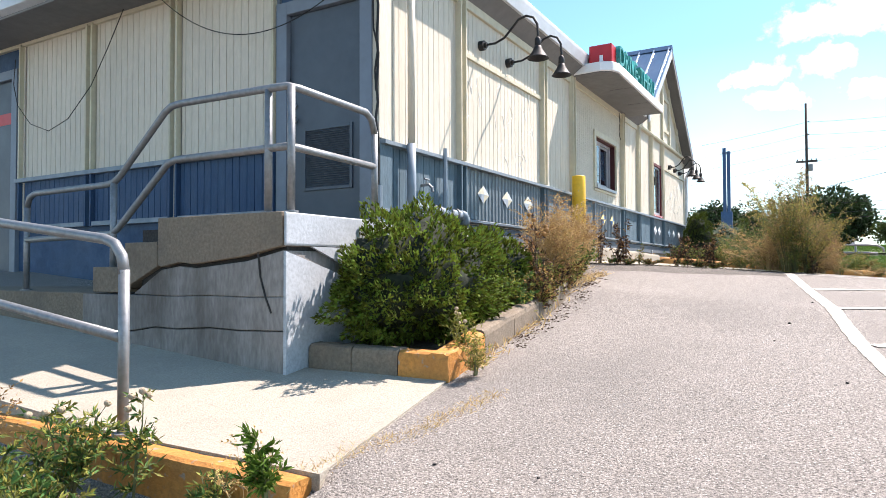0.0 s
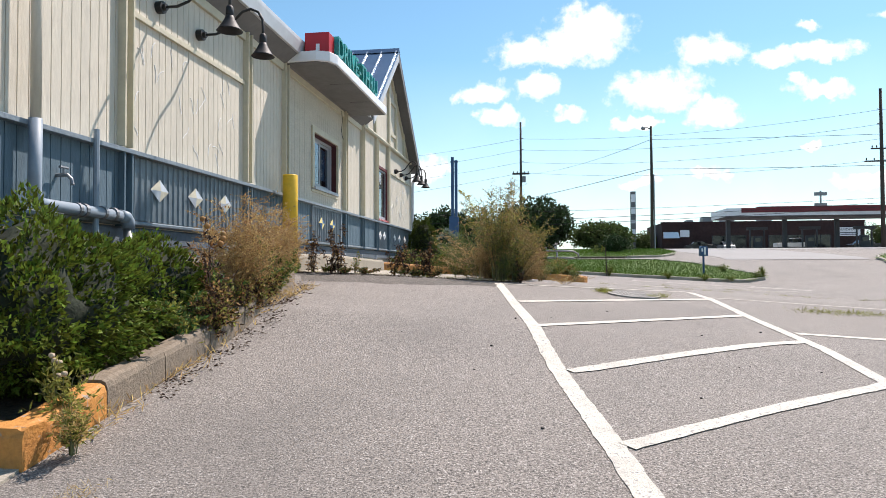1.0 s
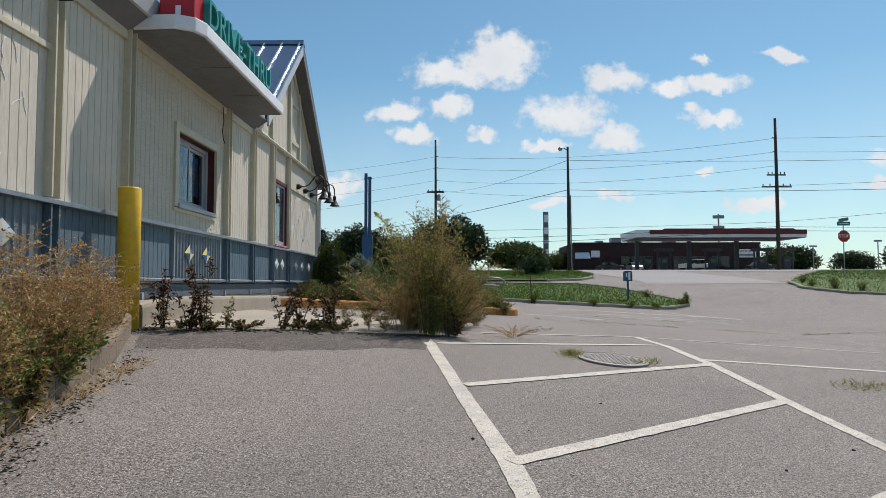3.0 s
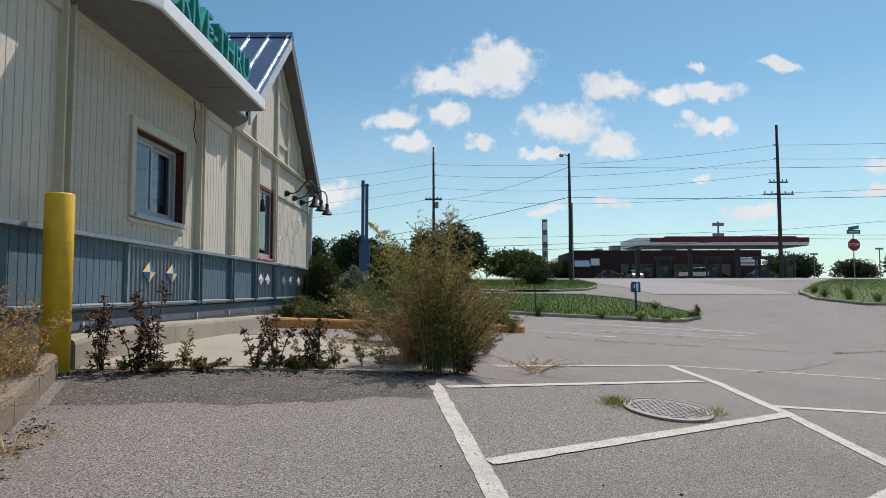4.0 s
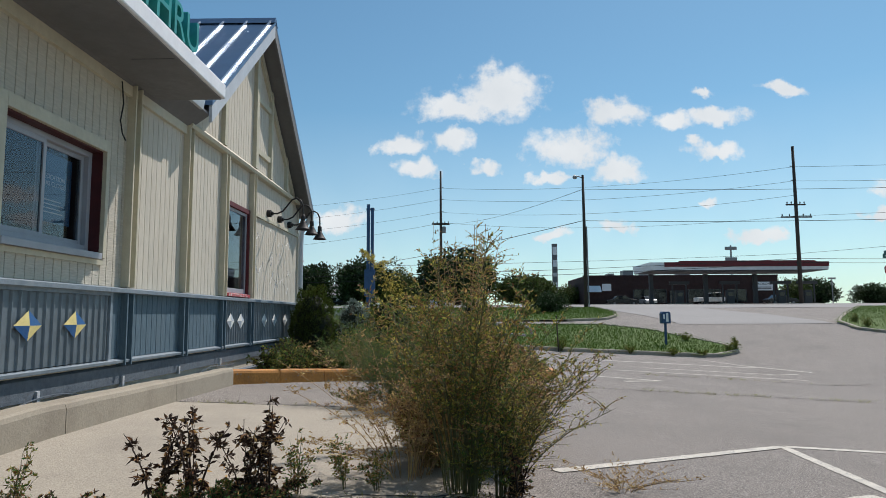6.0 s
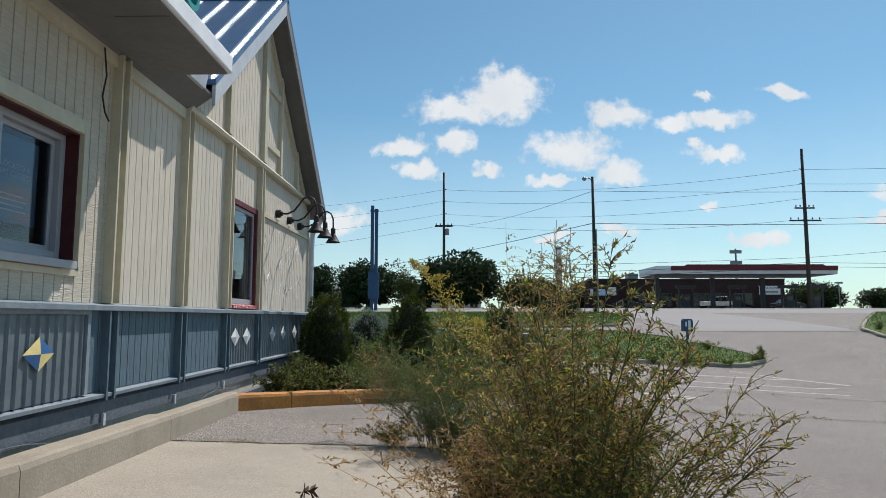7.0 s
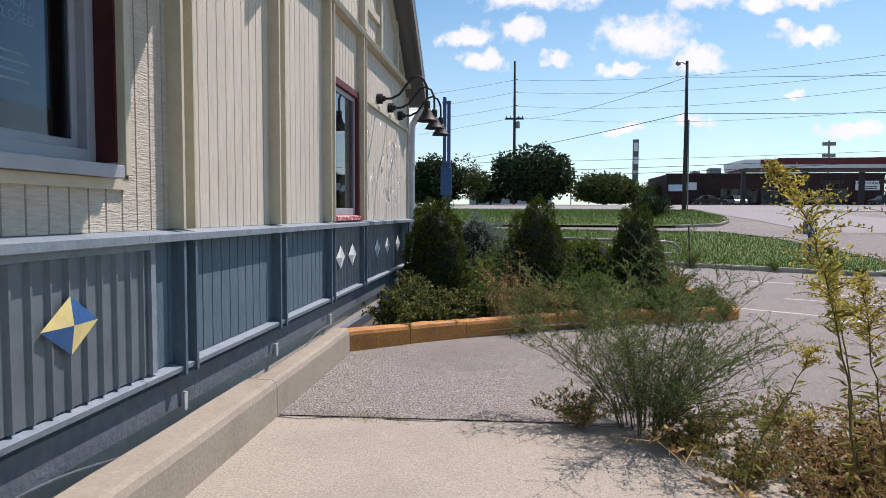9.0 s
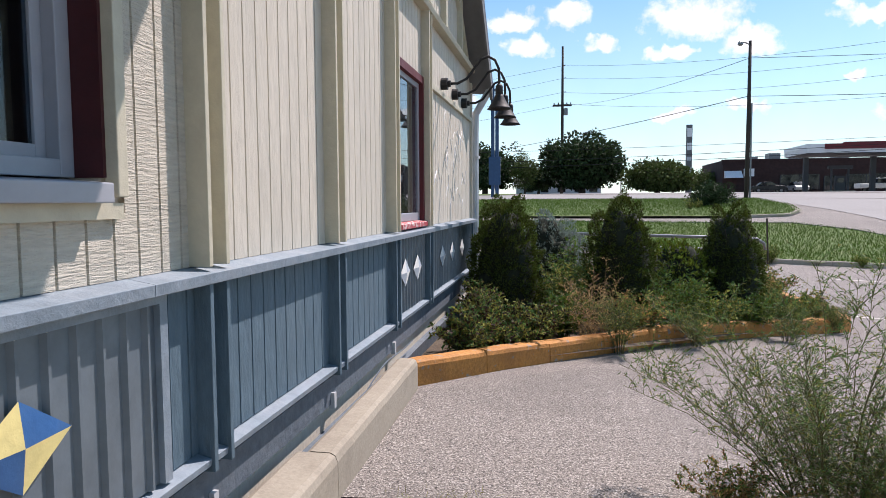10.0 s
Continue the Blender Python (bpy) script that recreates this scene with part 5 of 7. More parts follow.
# ---- plants ----
def tubes_mesh(paths, r0, r1):
    """Thin three-sided stems along many paths, as arrays."""
    V, Fc, k = [], [], 0
    tri = np.array([[1, 0, 0], [-0.5, 0.87, 0], [-0.5, -0.87, 0]])
    for p, ra, rb in zip(paths, r0, r1):
        n = len(p)
        rad = np.linspace(ra, rb, n)[:, None, None]
        d = p[-1] - p[0]
        d = d / (np.linalg.norm(d) + 1e-9)
        a = np.cross(d, [0.3, 0.9, 0.2])
        a /= np.linalg.norm(a) + 1e-9
        b = np.cross(d, a)
        ring = tri[:, :1] * a + tri[:, 1:2] * b
        V.append((p[:, None, :] + rad * ring[None]).reshape(-1, 3))
        i = np.arange(n - 1)[:, None] * 3
        j = np.arange(3)[None]
        Fc.append(np.stack([i + j, i + (j + 1) % 3, i + 3 + (j + 1) % 3, i + 3 + j], -1).reshape(-1, 4) + k)
        k += 3 * n
    return np.concatenate(V), np.concatenate(Fc)


def leaves_mesh(P, D, length, width, rng):
    """Pointed, slightly folded leaves at P along D."""
    n = len(P)
    D = D / (np.linalg.norm(D, axis=1, keepdims=True) + 1e-9)
    s = np.cross(D, rng.normal(size=(n, 3)))
    s /= np.linalg.norm(s, axis=1, keepdims=True) + 1e-9
    up = np.cross(s, D)
    L, W = (length * rng.uniform(0.6, 1.25, (n, 1))), (width * rng.uniform(0.6, 1.2, (n, 1)))
    mid = P + D * L * 0.45
    V = np.stack([P, mid + s * W + up * W * 0.3, P + D * L, mid - s * W + up * W * 0.3], 1).reshape(-1, 3)
    return V, np.arange(4 * n).reshape(-1, 4)


def array_mesh(name, V, Fc, material):
    me = bpy.data.meshes.new(name)
    me.from_pydata(V.tolist(), [], Fc.tolist())
    me.materials.append(material)
    me.update()
    return me


def bend(base, tip, rng, n=7, droop=0.0, wob=0.03):
    t = np.linspace(0, 1, n)[:, None]
    d = tip - base
    flat_ = np.array([d[0], d[1], 0])
    p = base + flat_ * t ** 1.6 + np.array([0, 0, d[2]]) * t
    p[:, 2] -= droop * (t[:, 0] ** 3)
    return p + rng.normal(size=(n, 3)) * wob * t * np.linalg.norm(d) * 0.3


def weed(name, label, at, h, r, seed, stems, twigs, leaf, mats, category="weed", lean=(0, 0), leaf_from=0.15, twig_len=0.35, heads=None, thick=0.005, rise=0.7, group="", spread_low=0.55, leaf_n=10):
    """A branching weed or shrub: stems, twigs and leaves. leaf: length, width; mats: stem, leaf."""
    rng = np.random.default_rng(seed)
    x, y = at
    base = np.array([0, 0, -0.01])
    root = thing(name, label, category, (x, y, float(gz(x, y)) + 0.02), group)
    paths, r0, r1, LP, LD, tips = [], [], [], [], [], []
    for i in range(stems):
        a, q = rng.uniform(0, 2 * np.pi), math.sqrt(rng.uniform(0, 1))
        top = np.array([r * q * math.cos(a) + lean[0], r * q * math.sin(a) + lean[1], h * rng.uniform(spread_low, 1.0) * (1 - 0.25 * q)])
        b0 = base + np.array([math.cos(a), math.sin(a), 0]) * r * 0.16 * q
        p = bend(b0, top, rng, 8, 0.06 * h * q)
        paths.append(p)
        r0.append(thick * rng.uniform(0.7, 1.3))
        r1.append(thick * 0.3)
        tips.append(p[-1])
        for j in range(twigs):
            s = rng.uniform(leaf_from, 0.98)
            k = s * 7
            c = p[int(k)] + (p[min(int(k) + 1, 7)] - p[int(k)]) * (k - int(k))
            b = rng.uniform(0, 2 * np.pi)
            ln = twig_len * h * rng.uniform(0.4, 1.0) * (1.15 - s * 0.75)
            e = c + np.array([math.cos(b), math.sin(b), rise * rng.uniform(0.3, 1.4)]) * ln
            tw = bend(c, e, rng, 5, 0.1 * ln)
            paths.append(tw)
            r0.append(thick * 0.38)
            r1.append(thick * 0.16)
            tips.append(tw[-1])
            m = leaf_n
            t = rng.uniform(0.1, 1.0, m) * 4
            i0 = np.minimum(t.astype(int), 3)
            pos = tw[i0] + (tw[i0 + 1] - tw[i0]) * (t - i0)[:, None]
            LP.append(pos)
            LD.append((tw[-1] - tw[0])[None] / ln * 0.8 + rng.normal(size=(m, 3)) * 0.7)
    V, Fc = tubes_mesh(paths, r0, r1)
    part("stalk_mass", array_mesh("stalk_mass", V, Fc, mats[0]), mats[0], root, kind="stuff")
    if LP and leaf_n:
        LP, LD = np.concatenate(LP), np.concatenate(LD)
        ms = mats[1] if isinstance(mats[1], (list, tuple)) else [mats[1]]
        pick = rng.integers(0, len(ms), len(LP))
        for n, mm in enumerate(ms):
            V, Fc = leaves_mesh(LP[pick == n], LD[pick == n], leaf[0], leaf[1], rng)
            part("foliage", array_mesh("foliage", V, Fc, mm), mm, root, kind="stuff")
    if heads:
        count, size, mm = heads
        for k in range(count):
            c = max(tips, key=lambda p: p[2] + rng.uniform(0, 0.3 * h))
            tips.remove(c) if not isinstance(c, np.ndarray) else None
            tips = [t for t in tips if t is not c]
            g = Geo()
            g.lathe([(size * 0.3, -size * 0.9), (size * 0.85, -size * 0.5), (size, 0.0), (size * 0.8, size * 0.6), (size * 0.2, size * 0.8)], 9, tuple(c))
            part("seed_head", g, mm, root, smooth=True)
    return root


def mound(name, label, at, rx, ry, h, seed, count, leaf, mats, category="shrub", cone=0.0, lumps=0.10, group=""):
    """A clipped or natural dense shrub: a lumpy core coloured near-black for inner shade, clothed in many small leaves,
    with limbs at its foot.
    """
    rng = np.random.default_rng(seed)
    x, y = at
    root = thing(name, label, category, (x, y, float(gz(x, y)) + 0.02), group)
    zc = h * (0.5 if not cone else 0.0)

    def shell(n, k):
        u = rng.normal(size=(n, 3))
        u /= np.linalg.norm(u, axis=1, keepdims=True)
        if cone:
            t = rng.uniform(0.02, 1, n) ** 1.25
            a = rng.uniform(0, 2 * np.pi, n)
            rad = (1 - t ** 4) ** 0.5 * (0.82 + 0.18 * np.minimum(1, t * 4)) * (1 - 0.16 * t)
            P = np.stack([rx * rad * np.cos(a), ry * rad * np.sin(a), t * h], 1)
            N = np.stack([np.cos(a), np.sin(a), 0.35 + 0.8 * t ** 3], 1)
        else:
            P = u * np.array([rx, ry, h * 0.5]) + np.array([0, 0, zc])
            N = u
        f = np.array([noise.noise(Vector(p * 5.0) + Vector((seed, 0, 0))) + 0.5 * noise.noise(Vector(p * 12.0)) for p in P])[:, None]
        return P + (P - np.array([0, 0, zc if not cone else h * 0.35])) * (f * lumps * 2) * k, N

    # core: its near-black colour stands for the shade between the leaves
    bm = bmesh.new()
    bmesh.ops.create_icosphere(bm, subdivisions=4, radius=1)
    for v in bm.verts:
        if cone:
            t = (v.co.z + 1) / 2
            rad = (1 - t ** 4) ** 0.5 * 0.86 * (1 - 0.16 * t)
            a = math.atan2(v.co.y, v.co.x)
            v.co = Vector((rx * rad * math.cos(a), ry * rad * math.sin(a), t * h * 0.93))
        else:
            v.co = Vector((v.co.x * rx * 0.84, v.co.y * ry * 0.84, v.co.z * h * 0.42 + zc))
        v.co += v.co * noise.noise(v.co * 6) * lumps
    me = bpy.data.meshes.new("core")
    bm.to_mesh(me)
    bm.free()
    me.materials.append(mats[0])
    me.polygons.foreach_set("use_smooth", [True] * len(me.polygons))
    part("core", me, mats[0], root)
    P, N = shell(count, 1.0)
    P = P * 1.0 - N * rng.uniform(0, 0.10, (count, 1)) * rx
    keep = P[:, 2] > 0.02
    P, N = P[keep], N[keep]
    D = N + rng.normal(size=P.shape) * 0.55 + np.array([0, 0, 0.35])
    V, Fc = leaves_mesh(P, D, leaf[0], leaf[1], rng)
    part("foliage", array_mesh("foliage", V, Fc, mats[1]), mats[1], root, kind="stuff")
    paths = [bend(np.array([0, 0, 0.0]), np.array([rx * 0.8 * math.cos(a), ry * 0.8 * math.sin(a), h * rng.uniform(0.4, 0.9)]), rng) for a in np.linspace(0, 6.2, 14)]
    V, Fc = tubes_mesh(paths, [0.012] * 14, [0.004] * 14)
    part("stalk_mass", array_mesh("stalk_mass", V, Fc, BARK), BARK, root, kind="stuff")
    return root


# near-black green: the shade inside a shrub, put into the core's colour
CORE_SHADE = mat("inner_foliage", (0.012, 0.018, 0.007), 0.95, grain=(30, 0.5), bump=(30, 0.9))

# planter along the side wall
mound("boxwood_bush", "large dense rounded green boxwood bush in the planter", (-2.93, 4.80), 0.52, 0.66, 0.90, 11, 24000, (0.042, 0.010), (CORE_SHADE, BOX_LEAF), "bush", lumps=0.24)
mound("boxwood_bush", "smaller untidy green bush in the planter", (-2.98, 6.0), 0.40, 0.50, 0.66, 12, 8000, (0.048, 0.011), (CORE_SHADE, BOX_LEAF), "bush", lumps=0.2)
straw = [STRAW_LEAF, RUST_LEAF, RUST_LEAF, STRAW_LEAF]
weed("dry_weed", "tall straw-coloured dry weed thicket at the planter kerb", (-2.64, 6.75), 1.08, 0.36, 21, 50, 20, (0.016, 0.004), (DRY_STALK, straw), thick=0.0035, leaf_n=15, group="dry thickets")
weed("dry_weed", "tall straw-coloured dry weed thicket at the planter kerb", (-2.74, 7.45), 1.04, 0.38, 22, 50, 20, (0.016, 0.004), (DRY_STALK, straw), thick=0.0035, leaf_n=15, group="dry thickets")
weed("dry_weed", "rusty dry weed thicket near the bollard", (-2.92, 8.25), 0.90, 0.36, 23, 40, 18, (0.016, 0.004), (DRY_STALK, [RUST_LEAF, STRAW_LEAF]), thick=0.0035, leaf_n=14, group="dry thickets")
weed("dry_weed", "low rusty dry weeds near the bollard", (-3.15, 9.1), 0.66, 0.28, 24, 26, 15, (0.016, 0.004), (DRY_STALK, [RUST_LEAF, STRAW_LEAF]), thick=0.0035, group="dry thickets")
weed("thistle", "withered brown thistle with seed heads in the planter", (-2.50, 6.05), 0.92, 0.12, 25, 6, 10, (0.045, 0.009), (BROWN_STALK, [DEAD_LEAF, RUST_LEAF]), heads=(5, 0.022, RUST_LEAF), thick=0.006)
for k, y in enumerate((5.9, 6.15, 6.45, 6.75, 7.1)):
    weed("kerb_weed", "brown weed drooping over the planter kerb", (-2.38 - 0.10 * (y - 5.5), y), 0.46 - 0.03 * k, 0.10, 226 + k, 10, 12, (0.035, 0.007), (BROWN_STALK, [DEAD_LEAF, RUST_LEAF, OLIVE_LEAF]), group="kerb weeds")
for k, (x, y, h) in enumerate(((-2.62, 6.35, 0.6), (-2.62, 7.0, 0.62), (-2.7, 7.6, 0.55), (-2.55, 5.7, 0.5))):
    weed("leafy_weed", "low green weed behind the planter kerb", (x, y), h, 0.25, 240 + k, 18, 12, (0.036, 0.009), (STALK, [FERN_LEAF, OLIVE_LEAF]), group="planter weeds")
weed("white_flower_weed", "slender weed with white button heads by the kerb", (-2.33, 4.38), 0.50, 0.12, 30, 9, 5, (0.04, 0.006), (STALK, OLIVE_LEAF), heads=(5, 0.014, PETAL), thick=0.003)
weed("kerb_weed", "yellow-green weed growing at the kerb foot", (-2.18, 4.25), 0.26, 0.12, 31, 14, 8, (0.028, 0.004), (STALK, [OLIVE_LEAF, STRAW_LEAF]), thick=0.0025)

# bed below the front kerb
weed("thistle", "flowering thistle with pale shaggy heads below the front kerb", (-2.90, 2.48), 0.72, 0.08, 32, 3, 12, (0.045, 0.007), (STALK, [FERN_LEAF, OLIVE_LEAF]), heads=(4, 0.017, PETAL), thick=0.006, twig_len=0.22)
weed("thistle", "bushy thistle with pale heads below the front kerb", (-3.25, 2.40), 0.60, 0.22, 33, 10, 13, (0.045, 0.007), (STALK, [FERN_LEAF, OLIVE_LEAF]), heads=(4, 0.017, PETAL), thick=0.006)
weed("leafy_weed", "dense green weed below the front kerb", (-3.35, 2.12), 0.40, 0.32, 34, 26, 14, (0.042, 0.007), (STALK, [FERN_LEAF, OLIVE_LEAF]), group="front weeds")
weed("leafy_weed", "dense green weed below the front kerb", (-3.02, 2.10), 0.34, 0.26, 35, 20, 13, (0.042, 0.007), (STALK, [FERN_LEAF, OLIVE_LEAF]), group="front weeds")
weed("leafy_weed", "small upright green weed by the kerb", (-2.44, 2.50), 0.26, 0.12, 36, 10, 8, (0.035, 0.006), (STALK, [FERN_LEAF, OLIVE_LEAF]), group="front weeds")
weed("leafy_weed", "small upright green weed by the kerb end", (-2.10, 2.46), 0.30, 0.08, 37, 6, 9, (0.045, 0.007), (STALK, GRASS_LEAF), group="front weeds")
weed("seed_grass", "thin dry seed stalks by the kerb", (-2.28, 2.54), 0.50, 0.12, 38, 8, 6, (0.012, 0.004), (DRY_STALK, STRAW_LEAF), thick=0.0018, leaf_from=0.6)
weed("seed_grass", "thin dry seed stalks below the kerb", (-3.75, 2.3), 0.72, 0.12, 39, 8, 6, (0.02, 0.005), (DRY_STALK, RUST_LEAF), thick=0.003, leaf_from=0.6)

# weeds where the slab meets the asphalt
dead = [DEAD_LEAF, DEAD_LEAF, DEAD_LEAF, RUST_LEAF]
for k, (x, y, h, n) in enumerate(((-2.80, 10.08, 0.78, 6), (-2.92, 10.02, 0.50, 5), (-3.13, 9.96, 0.72, 6), (-2.05, 10.60, 0.58, 5), (-2.20, 10.53, 0.46, 4), (-1.84, 10.72, 0.62, 5), (-1.74, 10.76, 0.50, 4), (-0.50, 11.02, 0.40, 5))):
    weed("dead_weed", "withered dark brown weed in the slab joint", (x, y), h, 0.19, 50 + k, n, 17, (0.036, 0.0075), (BROWN_STALK, dead), thick=0.006, group="withered weeds", twig_len=0.15, leaf_n=7, rise=0.05, leaf_from=0.06, spread_low=0.7)
for k, (x, y, h) in enumerate(((-2.66, 10.22, 0.34), (-1.62, 10.84, 0.40), (-1.40, 10.98, 0.36), (-1.24, 11.0, 0.28), (-2.98, 9.98, 0.12), (-2.10, 10.50, 0.12), (-1.95, 10.60, 0.13))):
    weed("joint_weed", "small green weed in the slab joint", (x, y), h, 0.10, 60 + k, 7, 10, (0.020, 0.004), (STALK, [FERN_LEAF, OLIVE_LEAF, RUST_LEAF]), thick=0.0025, group="joint weeds", rise=0.6, twig_len=0.25)
for k, (x, y) in enumerate(((-2.75, 10.10), (-2.5, 10.22), (-1.9, 10.62), (-1.7, 10.74))):
    weed("joint_weed", "brown withered mat of low growth in the slab joint", (x, y), 0.09, 0.24, 260 + k, 20, 10, (0.022, 0.005), (BROWN_STALK, [DEAD_LEAF, RUST_LEAF, FERN_LEAF]), thick=0.0025, group="joint weeds", rise=0.3)

mix_a = [OLIVE_LEAF, GOLD_LEAF, RUST_LEAF, OLIVE_LEAF, RUST_LEAF, FERN_LEAF]
weed("overgrown_weed", "tall bushy olive and straw weed at the slab corner", (-0.80, 11.12), 1.50, 0.70, 70, 34, 36, (0.024, 0.0040), (STALK, mix_a), thick=0.0055, leaf_n=13, spread_low=0.62, leaf_from=0.36, rise=0.9, twig_len=0.17)
weed("overgrown_weed", "brown twiggy dry growth round the thicket", (-1.10, 11.35), 1.12, 0.86, 170, 40, 16, (0.022, 0.0042), (DRY_STALK, [RUST_LEAF, STRAW_LEAF]), thick=0.0032, leaf_n=8, spread_low=0.35, leaf_from=0.35, rise=0.3, twig_len=0.26)
for k, (x, y, h, r) in enumerate(((-1.05, 12.1, 0.62, 0.32), (-0.85, 12.7, 0.60, 0.32), (-0.98, 11.62, 0.70, 0.34), (-0.78, 12.4, 0.72, 0.36))):
    weed("overgrown_weed", "tangled dry brown weeds leaning over the slab edge", (x, y), h, r, 300 + k, 52, 20, (0.024, 0.0048), (BROWN_STALK if k % 2 else DRY_STALK, [RUST_LEAF, DEAD_LEAF, STRAW_LEAF, OLIVE_LEAF]), thick=0.0034, leaf_n=9, rise=0.35, leaf_from=0.1, twig_len=0.28)
weed("overgrown_weed", "dense dark green upright weed stems in the thicket", (-0.74, 11.04), 1.05, 0.16, 71, 9, 24, (0.028, 0.005), (STALK, [FERN_LEAF, OLIVE_LEAF, OLIVE_LEAF]), thick=0.008, leaf_n=10, leaf_from=0.05, twig_len=0.2)
weed("overgrown_weed", "dense dark green upright weed stems in the thicket", (-0.60, 11.04), 0.95, 0.14, 171, 5, 20, (0.028, 0.005), (STALK, [FERN_LEAF, OLIVE_LEAF, OLIVE_LEAF]), thick=0.008, leaf_n=10, leaf_from=0.05, twig_len=0.2)
weed("overgrown_weed", "tall feathery golden stems rising above the thicket", (-0.70, 12.30), 2.12, 0.32, 72, 12, 32, (0.018, 0.004), (DRY_STALK, [OLIVE_LEAF, GOLD_LEAF, RUST_LEAF, RUST_LEAF]), thick=0.006, twig_len=0.18, leaf_n=12, spread_low=0.7)
weed("overgrown_weed", "thin seeded stems nodding above the thicket", (-0.85, 11.9), 1.95, 0.34, 172, 8, 12, (0.016, 0.005), (DRY_STALK, [RUST_LEAF, OLIVE_LEAF]), thick=0.0028, leaf_from=0.65, twig_len=0.14, leaf_n=5, spread_low=0.8)
weed("overgrown_weed", "rust-brown dry weed thicket beside the slab", (-0.62, 12.0), 0.95, 0.48, 73, 60, 24, (0.015, 0.0034), (DRY_STALK, [RUST_LEAF, STRAW_LEAF, RUST_LEAF]), thick=0.0035, leaf_n=10, rise=0.4)
weed("overgrown_weed", "rust-brown dry weed thicket beside the slab", (-0.85, 12.0), 0.75, 0.48, 79, 46, 22, (0.015, 0.0034), (DRY_STALK, [RUST_LEAF, STRAW_LEAF, OLIVE_LEAF]), thick=0.0035, leaf_n=10, rise=0.4)
weed("overgrown_weed", "yellow-green bushy weed beside the hatched lines", (-0.55, 11.08), 1.02, 0.30, 74, 14, 26, (0.021, 0.0036), (STALK, [OLIVE_LEAF, RUST_LEAF, GOLD_LEAF]), thick=0.005, leaf_n=12, leaf_from=0.2, lean=(0.34, -0.02))
weed("overgrown_weed", "low rusty weeds spreading on the asphalt", (0.12, 11.35), 0.15, 0.5, 75, 26, 10, (0.014, 0.003), (DRY_STALK, [RUST_LEAF, STRAW_LEAF]), thick=0.002, leaf_n=5)
for k, (x, y, h, r) in enumerate(((-0.58, 11.8, 0.90, 0.36), (-0.45, 12.4, 0.86, 0.38), (-0.62, 12.7, 0.90, 0.42), (-0.42, 12.95, 0.76, 0.36), (-0.82, 11.75, 0.90, 0.36), (-0.58, 12.2, 0.98, 0.40), (-0.72, 13.0, 0.60, 0.35))):
    weed("overgrown_weed", "tangled rust-brown twiggy weeds beside the slab", (x, y), h, r, 270 + k, 60, 24, (0.017, 0.0042), (DRY_STALK, [RUST_LEAF, STRAW_LEAF, RUST_LEAF, DEAD_LEAF]), thick=0.0034, leaf_n=11, rise=0.35, leaf_from=0.08)


def goldenrod(label, path, plume, seed, leaf_step=0.012):
    """An arching stem with narrow leaves and a nodding plume over its upper part. path: points from the foot to the tip."""
    rng = np.random.default_rng(seed)
    path = np.array(path, float)
    foot = path[0].copy()
    root = thing("goldenrod", label, "weed", tuple(foot), "goldenrods")
    d = np.r_[0, np.cumsum(np.linalg.norm(np.diff(path, axis=0), axis=1))]
    t = np.linspace(0, d[-1], 24)
    stem = np.stack([np.interp(t, d, path[:, i]) for i in range(3)], 1) - foot
    for _ in range(3):
        stem[1:-1] = (stem[:-2] + 2 * stem[1:-1] + stem[2:]) / 4
    stem[1:-1] += rng.normal(size=(22, 3)) * 0.004
    paths, r0, r1 = [stem], [0.0055], [0.002]
    LP, LD, GP, GD = [], [], [], []
    for s in np.arange(0.10, 1 - plume * 0.5, leaf_step / d[-1]):
        c = np.array([np.interp(s * d[-1], t, stem[:, i]) for i in range(3)])
        a = rng.uniform(0, 2 * np.pi)
        LP.append(c)
        LD.append(np.array([math.cos(a), math.sin(a), rng.uniform(-0.3, 0.9) if s > 0.3 else rng.uniform(-1.4, 0.0)]))
    for s in np.linspace(1 - plume, 0.995, int(90 * plume * d[-1]) + 8):
        c = np.array([np.interp(s * d[-1], t, stem[:, i]) for i in range(3)])
        a = rng.uniform(0, 2 * np.pi)
        u = (1 - s) / plume
        ln = 0.02 + 0.13 * min(1.0, 2.2 * u) * (1 - 0.35 * u) * rng.uniform(0.6, 1.1)
        e = c + np.array([math.cos(a), math.sin(a), rng.uniform(0.3, 1.0)]) * ln
        tw = bend(c, e, rng, 5, 0.25 * ln)
        paths.append(tw)
        r0.append(0.0016)
        r1.append(0.0008)
        q = rng.uniform(0.1, 1, 26) * 4
        i0 = np.minimum(q.astype(int), 3)
        GP.append(tw[i0] + (tw[i0 + 1] - tw[i0]) * (q - i0)[:, None] + rng.normal(size=(26, 3)) * 0.006)
        GD.append(rng.normal(size=(26, 3)) + np.array([0, 0, 0.6]))
    V, Fc = tubes_mesh(paths, r0, r1)
    part("stalk_mass", array_mesh("stalk_mass", V, Fc, STALK), STALK, root, kind="stuff")
    V, Fc = leaves_mesh(np.array(LP), np.array(LD), 0.062, 0.0055, rng)
    part("foliage", array_mesh("foliage", V, Fc, OLIVE_LEAF), OLIVE_LEAF, root, kind="stuff")
    V, Fc = leaves_mesh(np.concatenate(GP), np.concatenate(GD), 0.014, 0.004, rng)
    part("plume", array_mesh("plume", V, Fc, GOLD_LEAF), GOLD_LEAF, root, kind="stuff")


